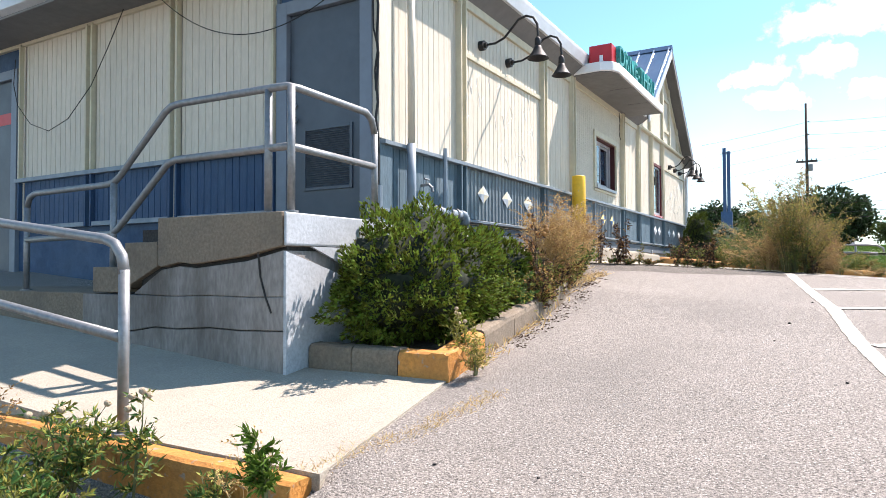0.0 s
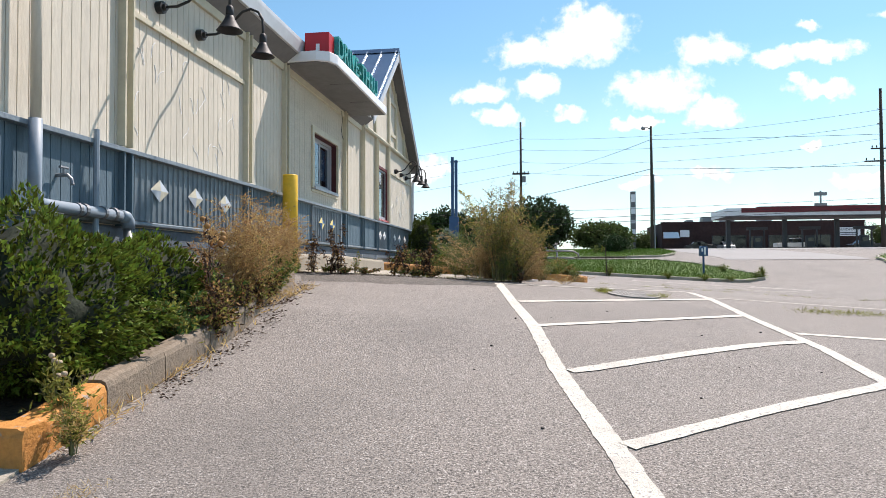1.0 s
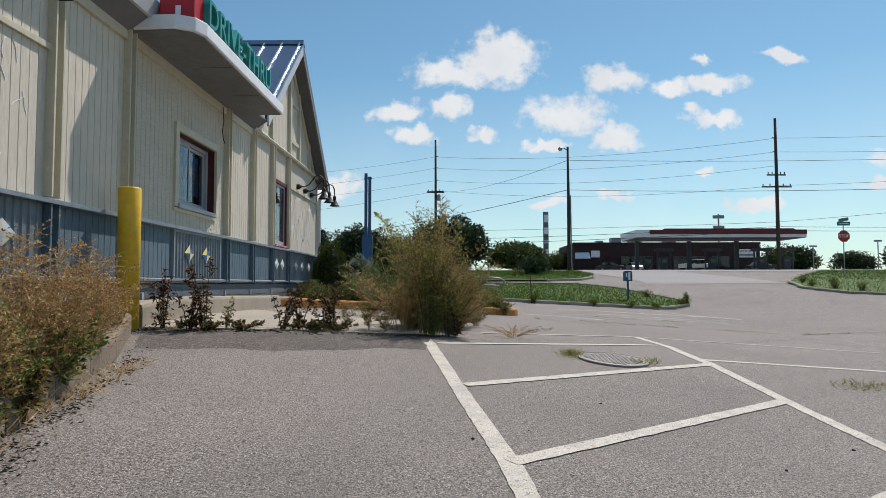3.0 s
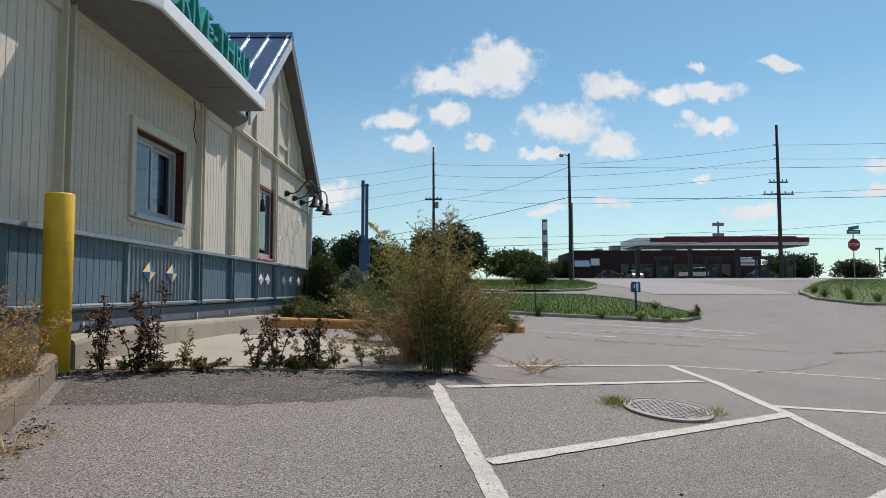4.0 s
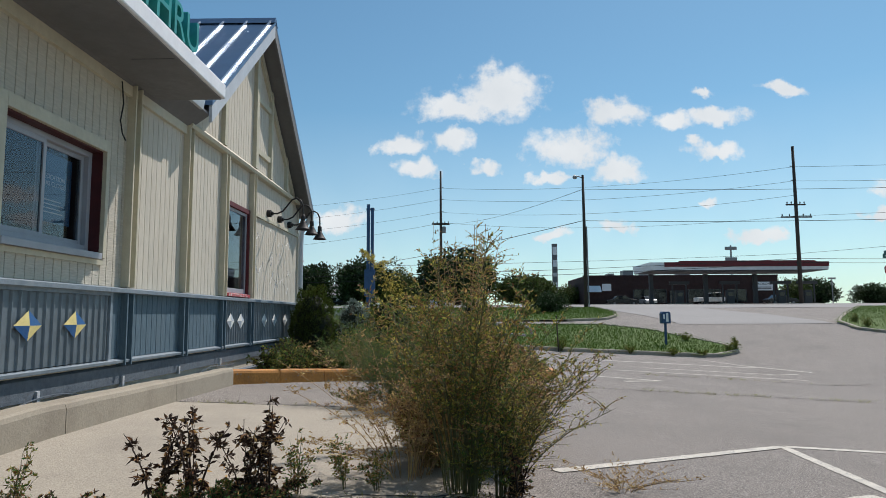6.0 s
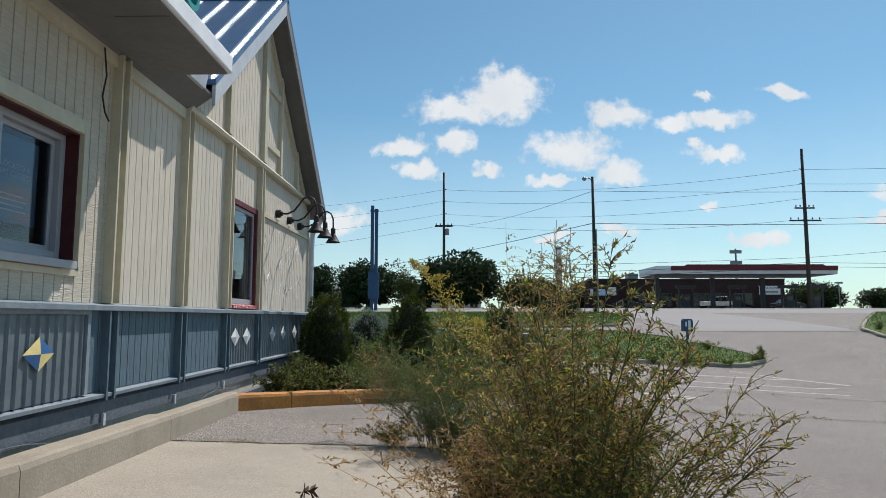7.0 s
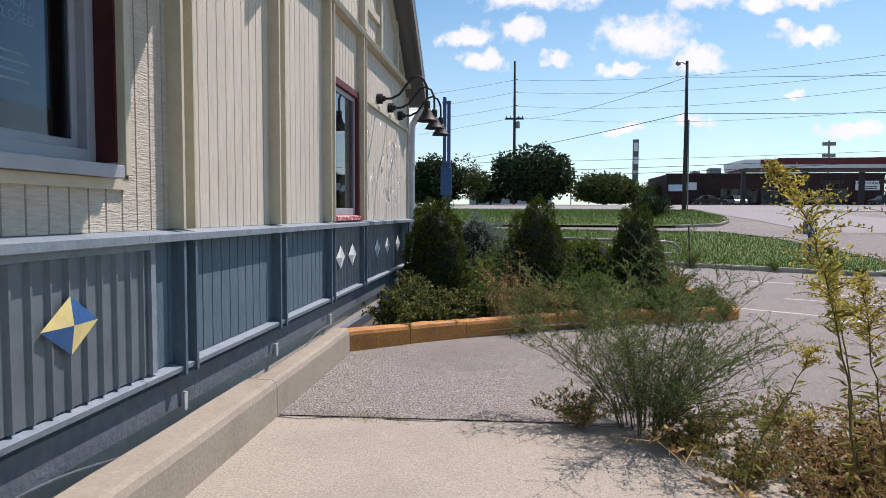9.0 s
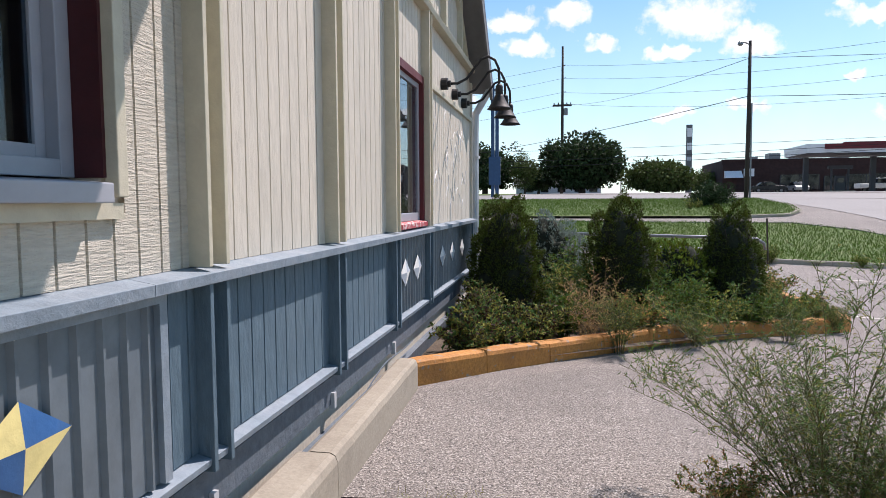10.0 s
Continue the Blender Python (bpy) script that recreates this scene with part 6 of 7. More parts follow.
goldenrod("leaning goldenrod stem with a nodding yellow plume", [(-1.00, 12.45, gz(-1.0, 12.45)), (-1.03, 12.42, 1.75), (-1.12, 12.33, 2.15), (-1.24, 12.22, 2.52), (-1.34, 12.14, 2.74), (-1.48, 12.04, 2.87)], 0.36, 1)
goldenrod("upright yellow-green goldenrod stem by the slab edge", [(-0.88, 12.52, gz(-0.88, 12.52)), (-0.93, 12.48, 1.9), (-1.02, 12.40, 2.25), (-1.10, 12.34, 2.55)], 0.22, 2)
goldenrod("thinner yellow-green goldenrod stem by the slab edge", [(-0.94, 12.62, gz(-0.94, 12.62)), (-0.96, 12.6, 1.9), (-1.04, 12.54, 2.3), (-1.14, 12.46, 2.55)], 0.2, 3)
goldenrod("short leaning goldenrod shoot at the slab edge", [(-1.14, 13.2, gz(-1.14, 13.2)), (-1.10, 13.15, 1.75), (-1.0, 13.05, 2.05), (-0.95, 13.0, 2.2)], 0.12, 4)
goldenrod("short goldenrod shoot at the slab edge", [(-0.82, 13.3, gz(-0.82, 13.3)), (-0.82, 13.3, 1.6), (-0.83, 13.3, 1.85)], 0.25, 5)
weed("feathery_weed", "airy dark green feathery weed on the slab edge", (-1.38, 14.10), 1.34, 0.92, 78, 40, 38, (0.024, 0.0022), (STALK, [FEATHER_LEAF, FEATHER_LEAF, FEATHER_LEAF, OLIVE_LEAF]), thick=0.004, leaf_n=18, spread_low=0.35, leaf_from=0.06, rise=0.9, twig_len=0.3)
for k, (x, y, h, r) in enumerate(((-1.75, 14.05, 0.26, 0.3), (-1.1, 14.0, 0.34, 0.32), (-0.85, 13.6, 0.30, 0.3), (-0.72, 13.1, 0.28, 0.3), (-0.62, 14.2, 0.36, 0.3), (-1.0, 12.0, 0.24, 0.25), (-0.9, 11.6, 0.26, 0.25), (-0.2, 13.2, 0.42, 0.3), (-0.95, 12.5, 0.20, 0.3), (-1.05, 13.4, 0.2, 0.3), (-1.2, 13.8, 0.18, 0.3))):
    weed("edge_weed", "low mixed green and brown weed along the slab edge", (x, y), h, r, 80 + k, 30, 9, (0.022, 0.004), (DRY_STALK, [OLIVE_LEAF, FERN_LEAF, RUST_LEAF]), thick=0.0025, group="slab edge weeds")

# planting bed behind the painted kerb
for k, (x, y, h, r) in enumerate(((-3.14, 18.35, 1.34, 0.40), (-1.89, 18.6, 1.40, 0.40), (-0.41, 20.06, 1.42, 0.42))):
    mound("dwarf_spruce", "cone-shaped dark green dwarf spruce in the planting bed", (x, y), r, r, h, 100 + k, 26000, (0.030, 0.007), (CORE_SHADE, YEW_LEAF), "conifer", cone=1.0, lumps=0.15, group="dwarf spruces")
mound("round_shrub", "rounded dark green shrub at the back of the bed", (-1.1, 19.9), 0.42, 0.42, 0.95, 104, 6000, (0.05, 0.012), (CORE_SHADE, BOX_LEAF), "shrub", lumps=0.18)
mound("sage_shrub", "silvery grey-green shrub at the back of the bed", (-2.75, 20.3), 0.5, 0.4, 1.12, 105, 6000, (0.05, 0.01), (CORE_SHADE, leafy("silver_leaf", (0.20, 0.25, 0.21), 0.3)), "shrub", lumps=0.22)
for k, (x, y, h, r, kind_) in enumerate(((-3.25, 16.35, 0.50, 0.34, 1), (-3.1, 16.9, 0.62, 0.32, 1), (-2.75, 16.95, 0.52, 0.32, 1), (-2.5, 17.5, 0.66, 0.35, 2), (-2.15, 17.6, 0.90, 0.38, 3), (-1.75, 17.95, 0.60, 0.35, 4), (-1.3, 18.35, 0.75, 0.4, 2), (-0.9, 18.75, 0.66, 0.4, 0), (-0.4, 19.1, 0.66, 0.4, 2), (0.1, 19.5, 0.60, 0.35, 0), (0.55, 20.1, 0.55, 0.35, 4), (-1.2, 19.2, 0.9, 0.4, 2), (-2.5, 18.4, 0.85, 0.4, 0), (-2.4, 19.3, 0.95, 0.45, 2), (-0.9, 20.9, 0.95, 0.5, 0), (0.2, 20.9, 0.85, 0.45, 4), (-2.0, 20.8, 0.95, 0.5, 2), (-3.3, 17.6, 0.6, 0.3, 1), (0.5, 21.6, 0.75, 0.45, 4), (-1.6, 21.8, 0.9, 0.5, 0), (-2.3, 17.3, 0.85, 0.3, 3), (-2.95, 16.55, 0.35, 0.3, 1))):
    lm = ([FERN_LEAF, OLIVE_LEAF], [DEAD_LEAF, OLIVE_LEAF, FERN_LEAF], [FERN_LEAF, BOX_LEAF], [RUST_LEAF, STRAW_LEAF], [OLIVE_LEAF, FERN_LEAF, RUST_LEAF])[kind_]
    lb = ("mixed green weed in the planting bed", "dark reddish low shrub in the planting bed", "leafy green weed in the planting bed", "dry branching brown weed in the planting bed", "yellow-green weed in the planting bed")[kind_]
    weed("bed_weed", lb, (x, y), h, r, 110 + k, 22 if kind_ != 3 else 14, 14, (0.042, 0.009) if kind_ != 3 else (0.018, 0.004), (DRY_STALK if kind_ == 3 else STALK, lm), group="bed weeds", thick=0.004, leaf_n=11 if kind_ != 3 else 5)
for k, (x, y, h, r) in enumerate(((-2.0, 17.25, 0.75, 0.35), (-0.1, 18.75, 0.60, 0.4), (0.75, 19.75, 0.5, 0.35), (-1.2, 17.95, 0.55, 0.35))):
    weed("feathery_weed", "feathery green weed leaning over the painted kerb", (x, y), h, r, 140 + k, 22, 18, (0.018, 0.003), (STALK, [FERN_LEAF, OLIVE_LEAF]), thick=0.0035, leaf_n=12)


def tufts(name, label, spots, seed, n, h, r, material, category="grass", up=0.75):
    """Grass tufts: many thin blades."""
    rng = np.random.default_rng(seed)
    P, D = [], []
    for x, y, k in spots:
        m = int(n * k)
        px, py = x + rng.normal(size=m) * r, y + rng.normal(size=m) * r
        P.append(np.stack([px, py, gz(px, py) + 0.005], 1))
        D.append(np.stack([rng.normal(size=m) * 0.6, rng.normal(size=m) * 0.6, up * rng.uniform(0.3, 1.2, m)], 1))
    V, Fc = leaves_mesh(np.concatenate(P), np.concatenate(D), h, h * (0.035 if up > 0.5 else 0.16), rng)
    return tagged(part(name, array_mesh(name, V, Fc, material), material), label, category, kind="stuff")


sp = random.Random(4)
tufts("lane_grass", "thin dry grass along the apron edge", [(-2.15 + 0.02 * i + sp.uniform(-0.04, 0.04), 2.65 + 0.1 * i, 1) for i in range(14)], 1, 70, 0.035, 0.04, STRAW_LEAF)
tufts("kerb_grass", "tufts of grass and debris along the planter kerb", [(-2.26 - 0.09 * (y - 4.1), y, sp.uniform(0.3, 1.2)) for y in np.arange(4.3, 8.6, 0.14)], 2, 22, 0.10, 0.05, STRAW_LEAF)
tufts("joint_grass", "low grass in the slab joints", [(-3.3 + 0.17 * i, 9.97 + 0.072 * i, sp.uniform(0.2, 1)) for i in range(15)] + [(-3.15, 13.74, 0.5), (-2.95, 13.8, 0.9), (-2.8, 13.83, 0.6), (-2.3, 13.97, 0.3)] + [(-0.75 + 0.02 * i, 11.0 + 0.25 * i, 1.2) for i in range(14)], 3, 60, 0.045, 0.05, OLIVE_LEAF)
tufts("lid_grass", "grass tuft beside the manhole lid", [(0.55, 10.1, 2.2), (0.50, 10.0, 1), (1.2, 9.95, 0.8), (1.1, 9.84, 0.6)], 4, 90, 0.07, 0.045, OLIVE_LEAF)
tufts("crack_grass", "dry weeds along the lot cracks", [(2.65 + 0.12 * i, 9.45 + 0.02 * i, sp.uniform(0.4, 1.6)) for i in range(13)] + [(1.4 + 0.5 * i, 18.45 + 0.1 * i, sp.uniform(0, 1)) for i in range(12)] + [(8.2 + 0.55 * i, 20.3 + 0.17 * i, sp.uniform(0, 1)) for i in range(13)] + [(3.6 + 0.5 * i, 22.65 + 0.08 * i, sp.uniform(0, 1)) for i in range(10)], 5, 60, 0.07, 0.10, OLIVE_LEAF)

tufts("kerb_litter", "dead brown leaf litter at the planter kerb foot", [(float(np.interp(y, (4.1, 5.2, 6.5, 7.2, 8.6, 9.7), (-2.28, -2.36, -2.42, -2.56, -2.86, -3.28))) + 0.07 + sp.uniform(-0.03, 0.06), y, sp.uniform(0.2, 1.2)) for y in np.arange(5.0, 9.0, 0.11)], 6, 40, 0.028, 0.05, DEAD_LEAF, "litter", 0.12)
tufts("joint_litter", "dead brown leaf litter along the slab joint", [(-3.3 + 0.13 * i, 9.86 + 0.055 * i + sp.uniform(-0.16, 0.03), sp.uniform(0.3, 1.6)) for i in range(21)] + [(-0.75, 10.9, 2), (-0.6, 11.0, 2), (-0.95, 10.85, 1.5)], 7, 46, 0.03, 0.07, DEAD_LEAF, "litter", 0.12)
# loose bits on the lane
bits = Geo()
for _ in range(26):
    x, y = sp.uniform(-2.1, 2.5), sp.uniform(2.0, 9.0)
    s, z, a = sp.uniform(0.003, 0.009), float(gz(x, y)), sp.uniform(0, 3)
    m = pose(x, y, z + s * 0.4, 20 * a, 10, 60 * a)
    bits.box(-s, s, -s * 0.6, s * 0.6, -s * 0.5, s * 0.5, m)
tagged(part("gravel_bits", bits, CRACK), "scattered dark gravel bits on the lane", "gravel", kind="stuff")

# manhole
mh = thing("manhole_lid", "round ribbed cast-iron manhole lid with worn paint", "manhole", (0.88, 9.98, float(gz(0.88, 9.98)) + 0.002))
mh.rotation_euler = (math.atan((gz(0.88, 10.18) - gz(0.88, 9.78)) / 0.4), -math.atan((gz(1.08, 9.98) - gz(0.68, 9.98)) / 0.4), 0)
part("rim", Geo().lathe([(0.31, -0.04), (0.31, 0.016), (0.285, 0.018), (0.283, 0.008), (0.283, -0.04)], 32), IRON, mh)
part("lid", Geo().lathe([(0.280, -0.03), (0.280, 0.014), (0.0, 0.015)], 32), IRON, mh)
for i in range(-6, 7):
    for j in range(-6, 7):
        if i * i + j * j < 38:
            part("stud", Geo().box(i * 0.04 - 0.012, i * 0.04 + 0.012, j * 0.04 - 0.012, j * 0.04 + 0.012, 0.013, 0.020), IRON, mh)

# ---- beyond the lot ----


def in_poly(poly):
    def test(x, y):
        inside = np.zeros(x.shape, bool)
        for (x0, y0), (x1, y1) in zip(poly, poly[1:] + poly[:1]):
            hit_ = ((y0 > y) != (y1 > y)) & (x < (x1 - x0) * (y - y0) / (y1 - y0 + 1e-12) + x0)
            inside ^= hit_
        return inside
    return test


ISLAND = [(-14, 28.0), (2.3, 28.9), (8.2, 30.4), (9.3, 31.3), (9.4, 32.6), (7.8, 36.6), (6.0, 38.2), (-14, 37.0)]
VERGE = [(-60, 41.5), (4.8, 40.4), (6.9, 41.3), (8.0, 43.6), (9.0, 48), (9.4, 55.6), (-60, 55.6)]
VERGE_R = [(17.4, 39.4), (16.9, 37.0), (18.0, 35.2), (21.0, 34.2), (70, 32), (70, 55.6), (28.2, 55.6), (20.4, 44.0)]
for nm, poly, lb in (("grass_island", ISLAND, "mown green grass island with weedy edge"), ("grass_verge", VERGE, "green roadside grass verge"), ("grass_corner", VERGE_R, "green grass corner beside the driveway")):
    xs = [p[0] for p in poly]
    ys = [p[1] for p in poly]
    sheet(nm, np.arange(min(xs), max(xs) + 0.3, 0.3), np.arange(min(ys), max(ys) + 0.3, 0.3), 0.10, TURF, in_poly(poly), label=lb, category="grass")
    edge = [p for p in poly if p[0] > -30 and p[0] < 60]
    kerb("lot_kerb", edge if nm != "grass_corner" else [(28.2, 55.6), (20.4, 44.0), (17.4, 39.4), (16.9, 37.0), (18.0, 35.2), (21.0, 34.2), (60, 32.5)], 0.15, 0.13, CONCRETE, "pale concrete kerb round the grass", 3.0, -1)
    rng = np.random.default_rng(len(nm))
    n = 60000
    gx_, gy_ = rng.uniform(max(min(xs), -14), min(max(xs), 45), n), rng.uniform(min(ys), max(ys), n)
    ok = in_poly(poly)(gx_, gy_)
    gx_, gy_ = gx_[ok], gy_[ok]
    P = np.stack([gx_, gy_, gz(gx_, gy_) + 0.09], 1)
    D = np.stack([rng.normal(size=len(P)) * 0.45, rng.normal(size=len(P)) * 0.45, np.ones(len(P))], 1)
    V, Fc = leaves_mesh(P, D, 0.11, 0.009, rng)
    tagged(part("grass_blades", array_mesh("grass_blades", V, Fc, GRASS_LEAF), GRASS_LEAF), "short mown green grass blades", "grass", kind="stuff")
for k, (x, y, h) in enumerate(((9.2, 31.4, 1.15), (8.9, 31.2, 0.6), (5.0, 29.6, 0.5), (6.5, 30.0, 0.45), (2.6, 28.9, 0.8), (8.2, 33.5, 0.7), (17.6, 37.4, 0.9), (18.2, 36.4, 1.0), (19.0, 35.6, 0.9), (18.0, 39.0, 0.8), (18.8, 37.6, 1.0), (3.4, 44.6, 1.0), (3.9, 44.9, 0.9), (7.6, 30.3, 0.4))):
    weed("verge_weed", "rank green weed at the grass edge", (x, y), h * 0.7, 0.26 if h < 1.1 else 0.06, 160 + k, 22, 5, (0.06, 0.007), (STALK, [GRASS_LEAF, OLIVE_LEAF]), group="verge weeds", thick=0.008)

xs, ys = np.arange(-200, 201, 4.0), np.arange(56, 76.5, 1.5)
sheet("road", xs, ys, 0.02, ROAD, label="pale worn two-lane road along the crest", category="road")
sheet("driveway", np.arange(9.8, 17.4, 0.4), np.arange(39, 56.1, 0.6), 0.016, ROAD, label="pale concrete driveway up to the road", category="road")
sheet("forecourt", np.arange(-4, 76, 4.0), np.arange(80, 112.5, 1.6), 0.02, ROAD, label="pale forecourt of the filling station", category="pavement")
sheet("far_lawn", np.arange(-200, -7.9, 4.0), np.arange(77, 140, 2.0), 0.03, TURF, label="green lawn across the road", category="grass")

mb = thing("mailbox", "blue drop box on a post in the grass", "drop box", (7.03, 32.3, float(gz(7.03, 32.3)) + 0.1))
mb.scale = (0.72, 0.8, 1.0)
part("post", Geo().box(-0.05, 0.05, -0.05, 0.05, -0.1, 0.85), BLUE_STEEL, mb)
part("box_body", Geo().prism([(-0.22, 0.78), (0.22, 0.78), (0.22, 1.15), (0.16, 1.22), (-0.16, 1.22), (-0.22, 1.15)], -0.2, 0.2, "y"), BLUE_STEEL, mb, bevel=0.01)
part("label_plate", Geo().box(-0.02, 0.10, -0.206, -0.2, 0.84, 1.16), WHITE, mb, "white label plate")
part("flag", Geo().box(-0.16, -0.08, -0.205, -0.2, 0.95, 1.12), WHITE, mb)
st = thing("marker_stake", "thin wooden marker stake in the grass", "stake", (2.5, 28.7, float(gz(2.5, 28.7))))
part("stake_rod", Geo().tube([(0, 0, -0.1), (-0.06, 0, 1.15)], 0.02, 6), BARK, st)

pr_ = thing("pipe_barrier", "low grey pipe barrier behind the planting bed", "barrier")
for z in (1.95, 2.18):
    part("rail", Geo().tube([(-6.0, 24.6, z + 0.12), (0.7, 24.0, z), (0.95, 24.0, z - 0.02)] + ([(1.08, 24.0, z - 0.10), (1.10, 24.0, z - 0.22)] if z > 2 else []), 0.03, 8), GALV, pr_, smooth=True)
for x in (-5.0, -2.2, 0.4):
    part("post", Geo().tube([(x, 24.1 - 0.08 * x, 1.2), (x, 24.1 - 0.08 * x, 2.2)], 0.03, 8), GALV, pr_, smooth=True)


def pole(name, label, x, y, top, r, base=None):
    z0 = float(gz(x, y)) if base is None else base
    p = thing(name, label, "utility pole", (x, y, z0))
    part("shaft", Geo().tube([(0, 0, -0.3), (0.02, 0, (top - z0) * 0.5), (0, 0, top - z0)], r, 10, [r * 0.88, r * 0.75, r * 0.55]), POLE_WOOD, p, smooth=True)
    return p, z0


pa, z0 = pole("utility_pole", "tall dark utility pole across the road", -2.9, 120, 27.4, 0.30)
for z in (24.4, 22.4, 20.2):
    part("insulator", Geo().tube([(-0.1, 0, z - z0), (0.5, 0, z - z0 + 0.1)], 0.05, 6), BLACK, pa)
part("crossarm", Geo().box(-1.5, 1.5, -0.12, 0.12, 18.0 - z0, 18.3 - z0), POLE_WOOD, pa)
for x in (-1.3, -0.6, 0.7, 1.3):
    part("insulator", Geo().lathe([(0.06, 0), (0.09, 0.18), (0.04, 0.3)], 8, (x, 0, 18.3 - z0)), BLACK, pa)
part("transformer", Geo().lathe([(0.3, 0), (0.34, 0.1), (0.34, 1.0), (0.2, 1.1)], 10, (0.55, -0.1, 16.6 - z0)), GALV, pa)
pb, z0 = pole("utility_pole", "weathered wooden utility pole with a street lamp", 8.8, 55.8, 12.75, 0.165)
part("lamp_arm", Geo().tube([(0, 0, 9.6), (-0.35, -0.1, 9.75), (-0.6, -0.2, 9.72)], 0.04, 6), GALV, pb)
part("lamp_head", Geo().lathe([(0.05, 0.1), (0.16, 0.0), (0.17, -0.12), (0.08, -0.2)], 10, (-0.62, -0.2, 9.72)), GALV, pb)
part("riser_conduit", Geo().tube([(0.2, -0.1, 0), (0.16, -0.1, 6.0)], 0.05, 6), GALV, pb)
pc, z0 = pole("utility_pole", "tall dark utility pole with two crossarms", 41.8, 89.4, 23.4, 0.29)
for z, w in ((14.45, 1.9), (16.0, 1.2)):
    part("crossarm", Geo().box(-w, w, -0.1, 0.1, z - z0 - 0.08, z - z0 + 0.08), POLE_WOOD, pc)
    for x in (-w + 0.15, -w * 0.45, w * 0.45, w - 0.15):
        part("insulator", Geo().lathe([(0.06, 0), (0.08, 0.18), (0.04, 0.28)], 8, (x, 0, z - z0 + 0.12)), BLACK, pc)
for z in (20.8, 19.0):
    part("insulator", Geo().tube([(-0.45, 0, z - z0 + 0.1), (0.1, 0, z - z0)], 0.05, 6), BLACK, pc)

wires = thing("overhead_wires", "dark overhead wires strung along the road", "wires")
for a, b, sag, r in (
        ((8.75, 55.8, 9.35), (-20.3, 100, 8.7), 0.5, 0.030), ((8.8, 55.8, 9.35), (60, 44, 9.3), 0.7, 0.026), ((8.8, 55.8, 11.7), (66, 55.5, 13.0), 0.6, 0.022), ((8.8, 55.8, 11.7), (-2.9, 120, 18.2), 0.8, 0.022),
        ((-60, 78, 6.6), (41.8, 89.4, 9.3), 0.8, 0.04), ((-60, 78, 6.0), (41.8, 89.4, 8.8), 0.9, 0.04), ((-60, 78, 8.0), (41.8, 89.4, 9.9), 0.7, 0.03), ((41.8, 89.4, 9.3), (110, 92, 11.5), 0.8, 0.04), ((41.8, 89.4, 8.8), (110, 92, 11.0), 0.8, 0.04), ((41.8, 89.4, 9.9), (90, 60, 14.5), 0.7, 0.03),
        ((-2.9, 120, 24.4), (41.8, 89.4, 20.8), 1.2, 0.026), ((-2.9, 120, 22.4), (41.8, 89.4, 19.0), 1.2, 0.026), ((-2.9, 120, 20.2), (41.8, 89.4, 17.2), 1.3, 0.026), ((-2.9, 120, 18.4), (41.8, 89.4, 14.6), 1.2, 0.026),
        ((-2.9, 120, 24.4), (-60, 150, 26), 1.4, 0.026), ((-2.9, 120, 22.4), (-60, 150, 23), 1.4, 0.026), ((-2.9, 120, 20.2), (-60, 150, 20.5), 1.4, 0.026), ((-2.9, 120, 18.3), (-60, 150, 16), 1.0, 0.03),
        ((41.8, 89.4, 20.8), (110, 80, 23), 1.0, 0.026), ((41.8, 89.4, 19.0), (110, 80, 20.5), 1.0, 0.026), ((41.8, 89.4, 14.6), (110, 80, 19.0), 1.0, 0.03)):
    part("wire", Geo().tube(hang(a, b, sag, 20), r * 0.8, 4), RUBBER, wires)

bp = thing("blue_sign_pole", "tall blue steel sign pole with a meter box", "sign pole", (-7.9, 63.6, float(gz(-7.9, 63.6))))
hb = 12.0 - float(gz(-7.9, 63.6))
for x in (-0.17, 0.17):
    part("post", Geo().box(x - 0.13, x + 0.13, -0.14, 0.14, -0.2, hb - (0.3 if x > 0 else 0)), BLUE_STEEL, bp)
part("meter_box", Geo().box(-0.45, 0.45, -0.35, -0.14, 1.0, 3.2), BLUE_STEEL, bp, bevel=0.02)
part("top_bracket", Geo().box(-0.35, 0.35, -0.1, 0.1, hb - 0.5, hb - 0.35), GALV, bp)
ts = thing("pylon_sign", "tall narrow white pylon sign across the road", "pylon sign", (16.0, 117, 3.86))
part("panel", Geo().box(-0.42, 0.42, -0.25, 0.25, 0.0, 10.4), SOFFIT, ts)
for z, h, mm in ((8.6, 1.3, WHITE), (6.6, 1.1, WHITE), (5.0, 0.6, FASCIA), (3.2, 0.8, WHITE)):
    part("sign_face", Geo().box(-0.34, 0.34, -0.262, -0.25, z, z + h), mm, ts)

ss = thing("stop_sign", "red stop sign with street name plates on a post", "stop sign", (23.8, 45.0, float(gz(23.8, 45)) + 0.1))
zz = 4.9 - float(gz(23.8, 45)) - 0.1
part("post", Geo().tube([(0, 0.05, -0.1), (0, 0.05, zz + 0.95)], 0.03, 6), GALV, ss)
oct_ = [(0.38 * math.cos(radians(22.5 + 45 * k)), zz + 0.38 * math.sin(radians(22.5 + 45 * k))) for k in range(8)]
part("octagon", Geo().prism(oct_, -0.01, 0.01, "y"), SIGN_RED, ss)
lettering("STOP", 0.27, WHITE, "wording", Matrix(((1, 0, 0, 0), (0, 0, -1, -0.016), (0, 1, 0, zz), (0, 0, 0, 1))), ss, 0.003)
part("name_plate", Geo().box(-0.40, 0.40, -0.012, 0.012, zz + 0.66, zz + 0.90), SIGN_GREEN, ss, "teal street name plate")
part("name_plate", Geo().box(-0.012, 0.012, -0.5, 0.5, zz + 0.92, zz + 1.12), SIGN_GREEN, ss)
part("text_bar", Geo().box(-0.30, 0.30, -0.016, -0.012, zz + 0.75, zz + 0.81), WHITE, ss)

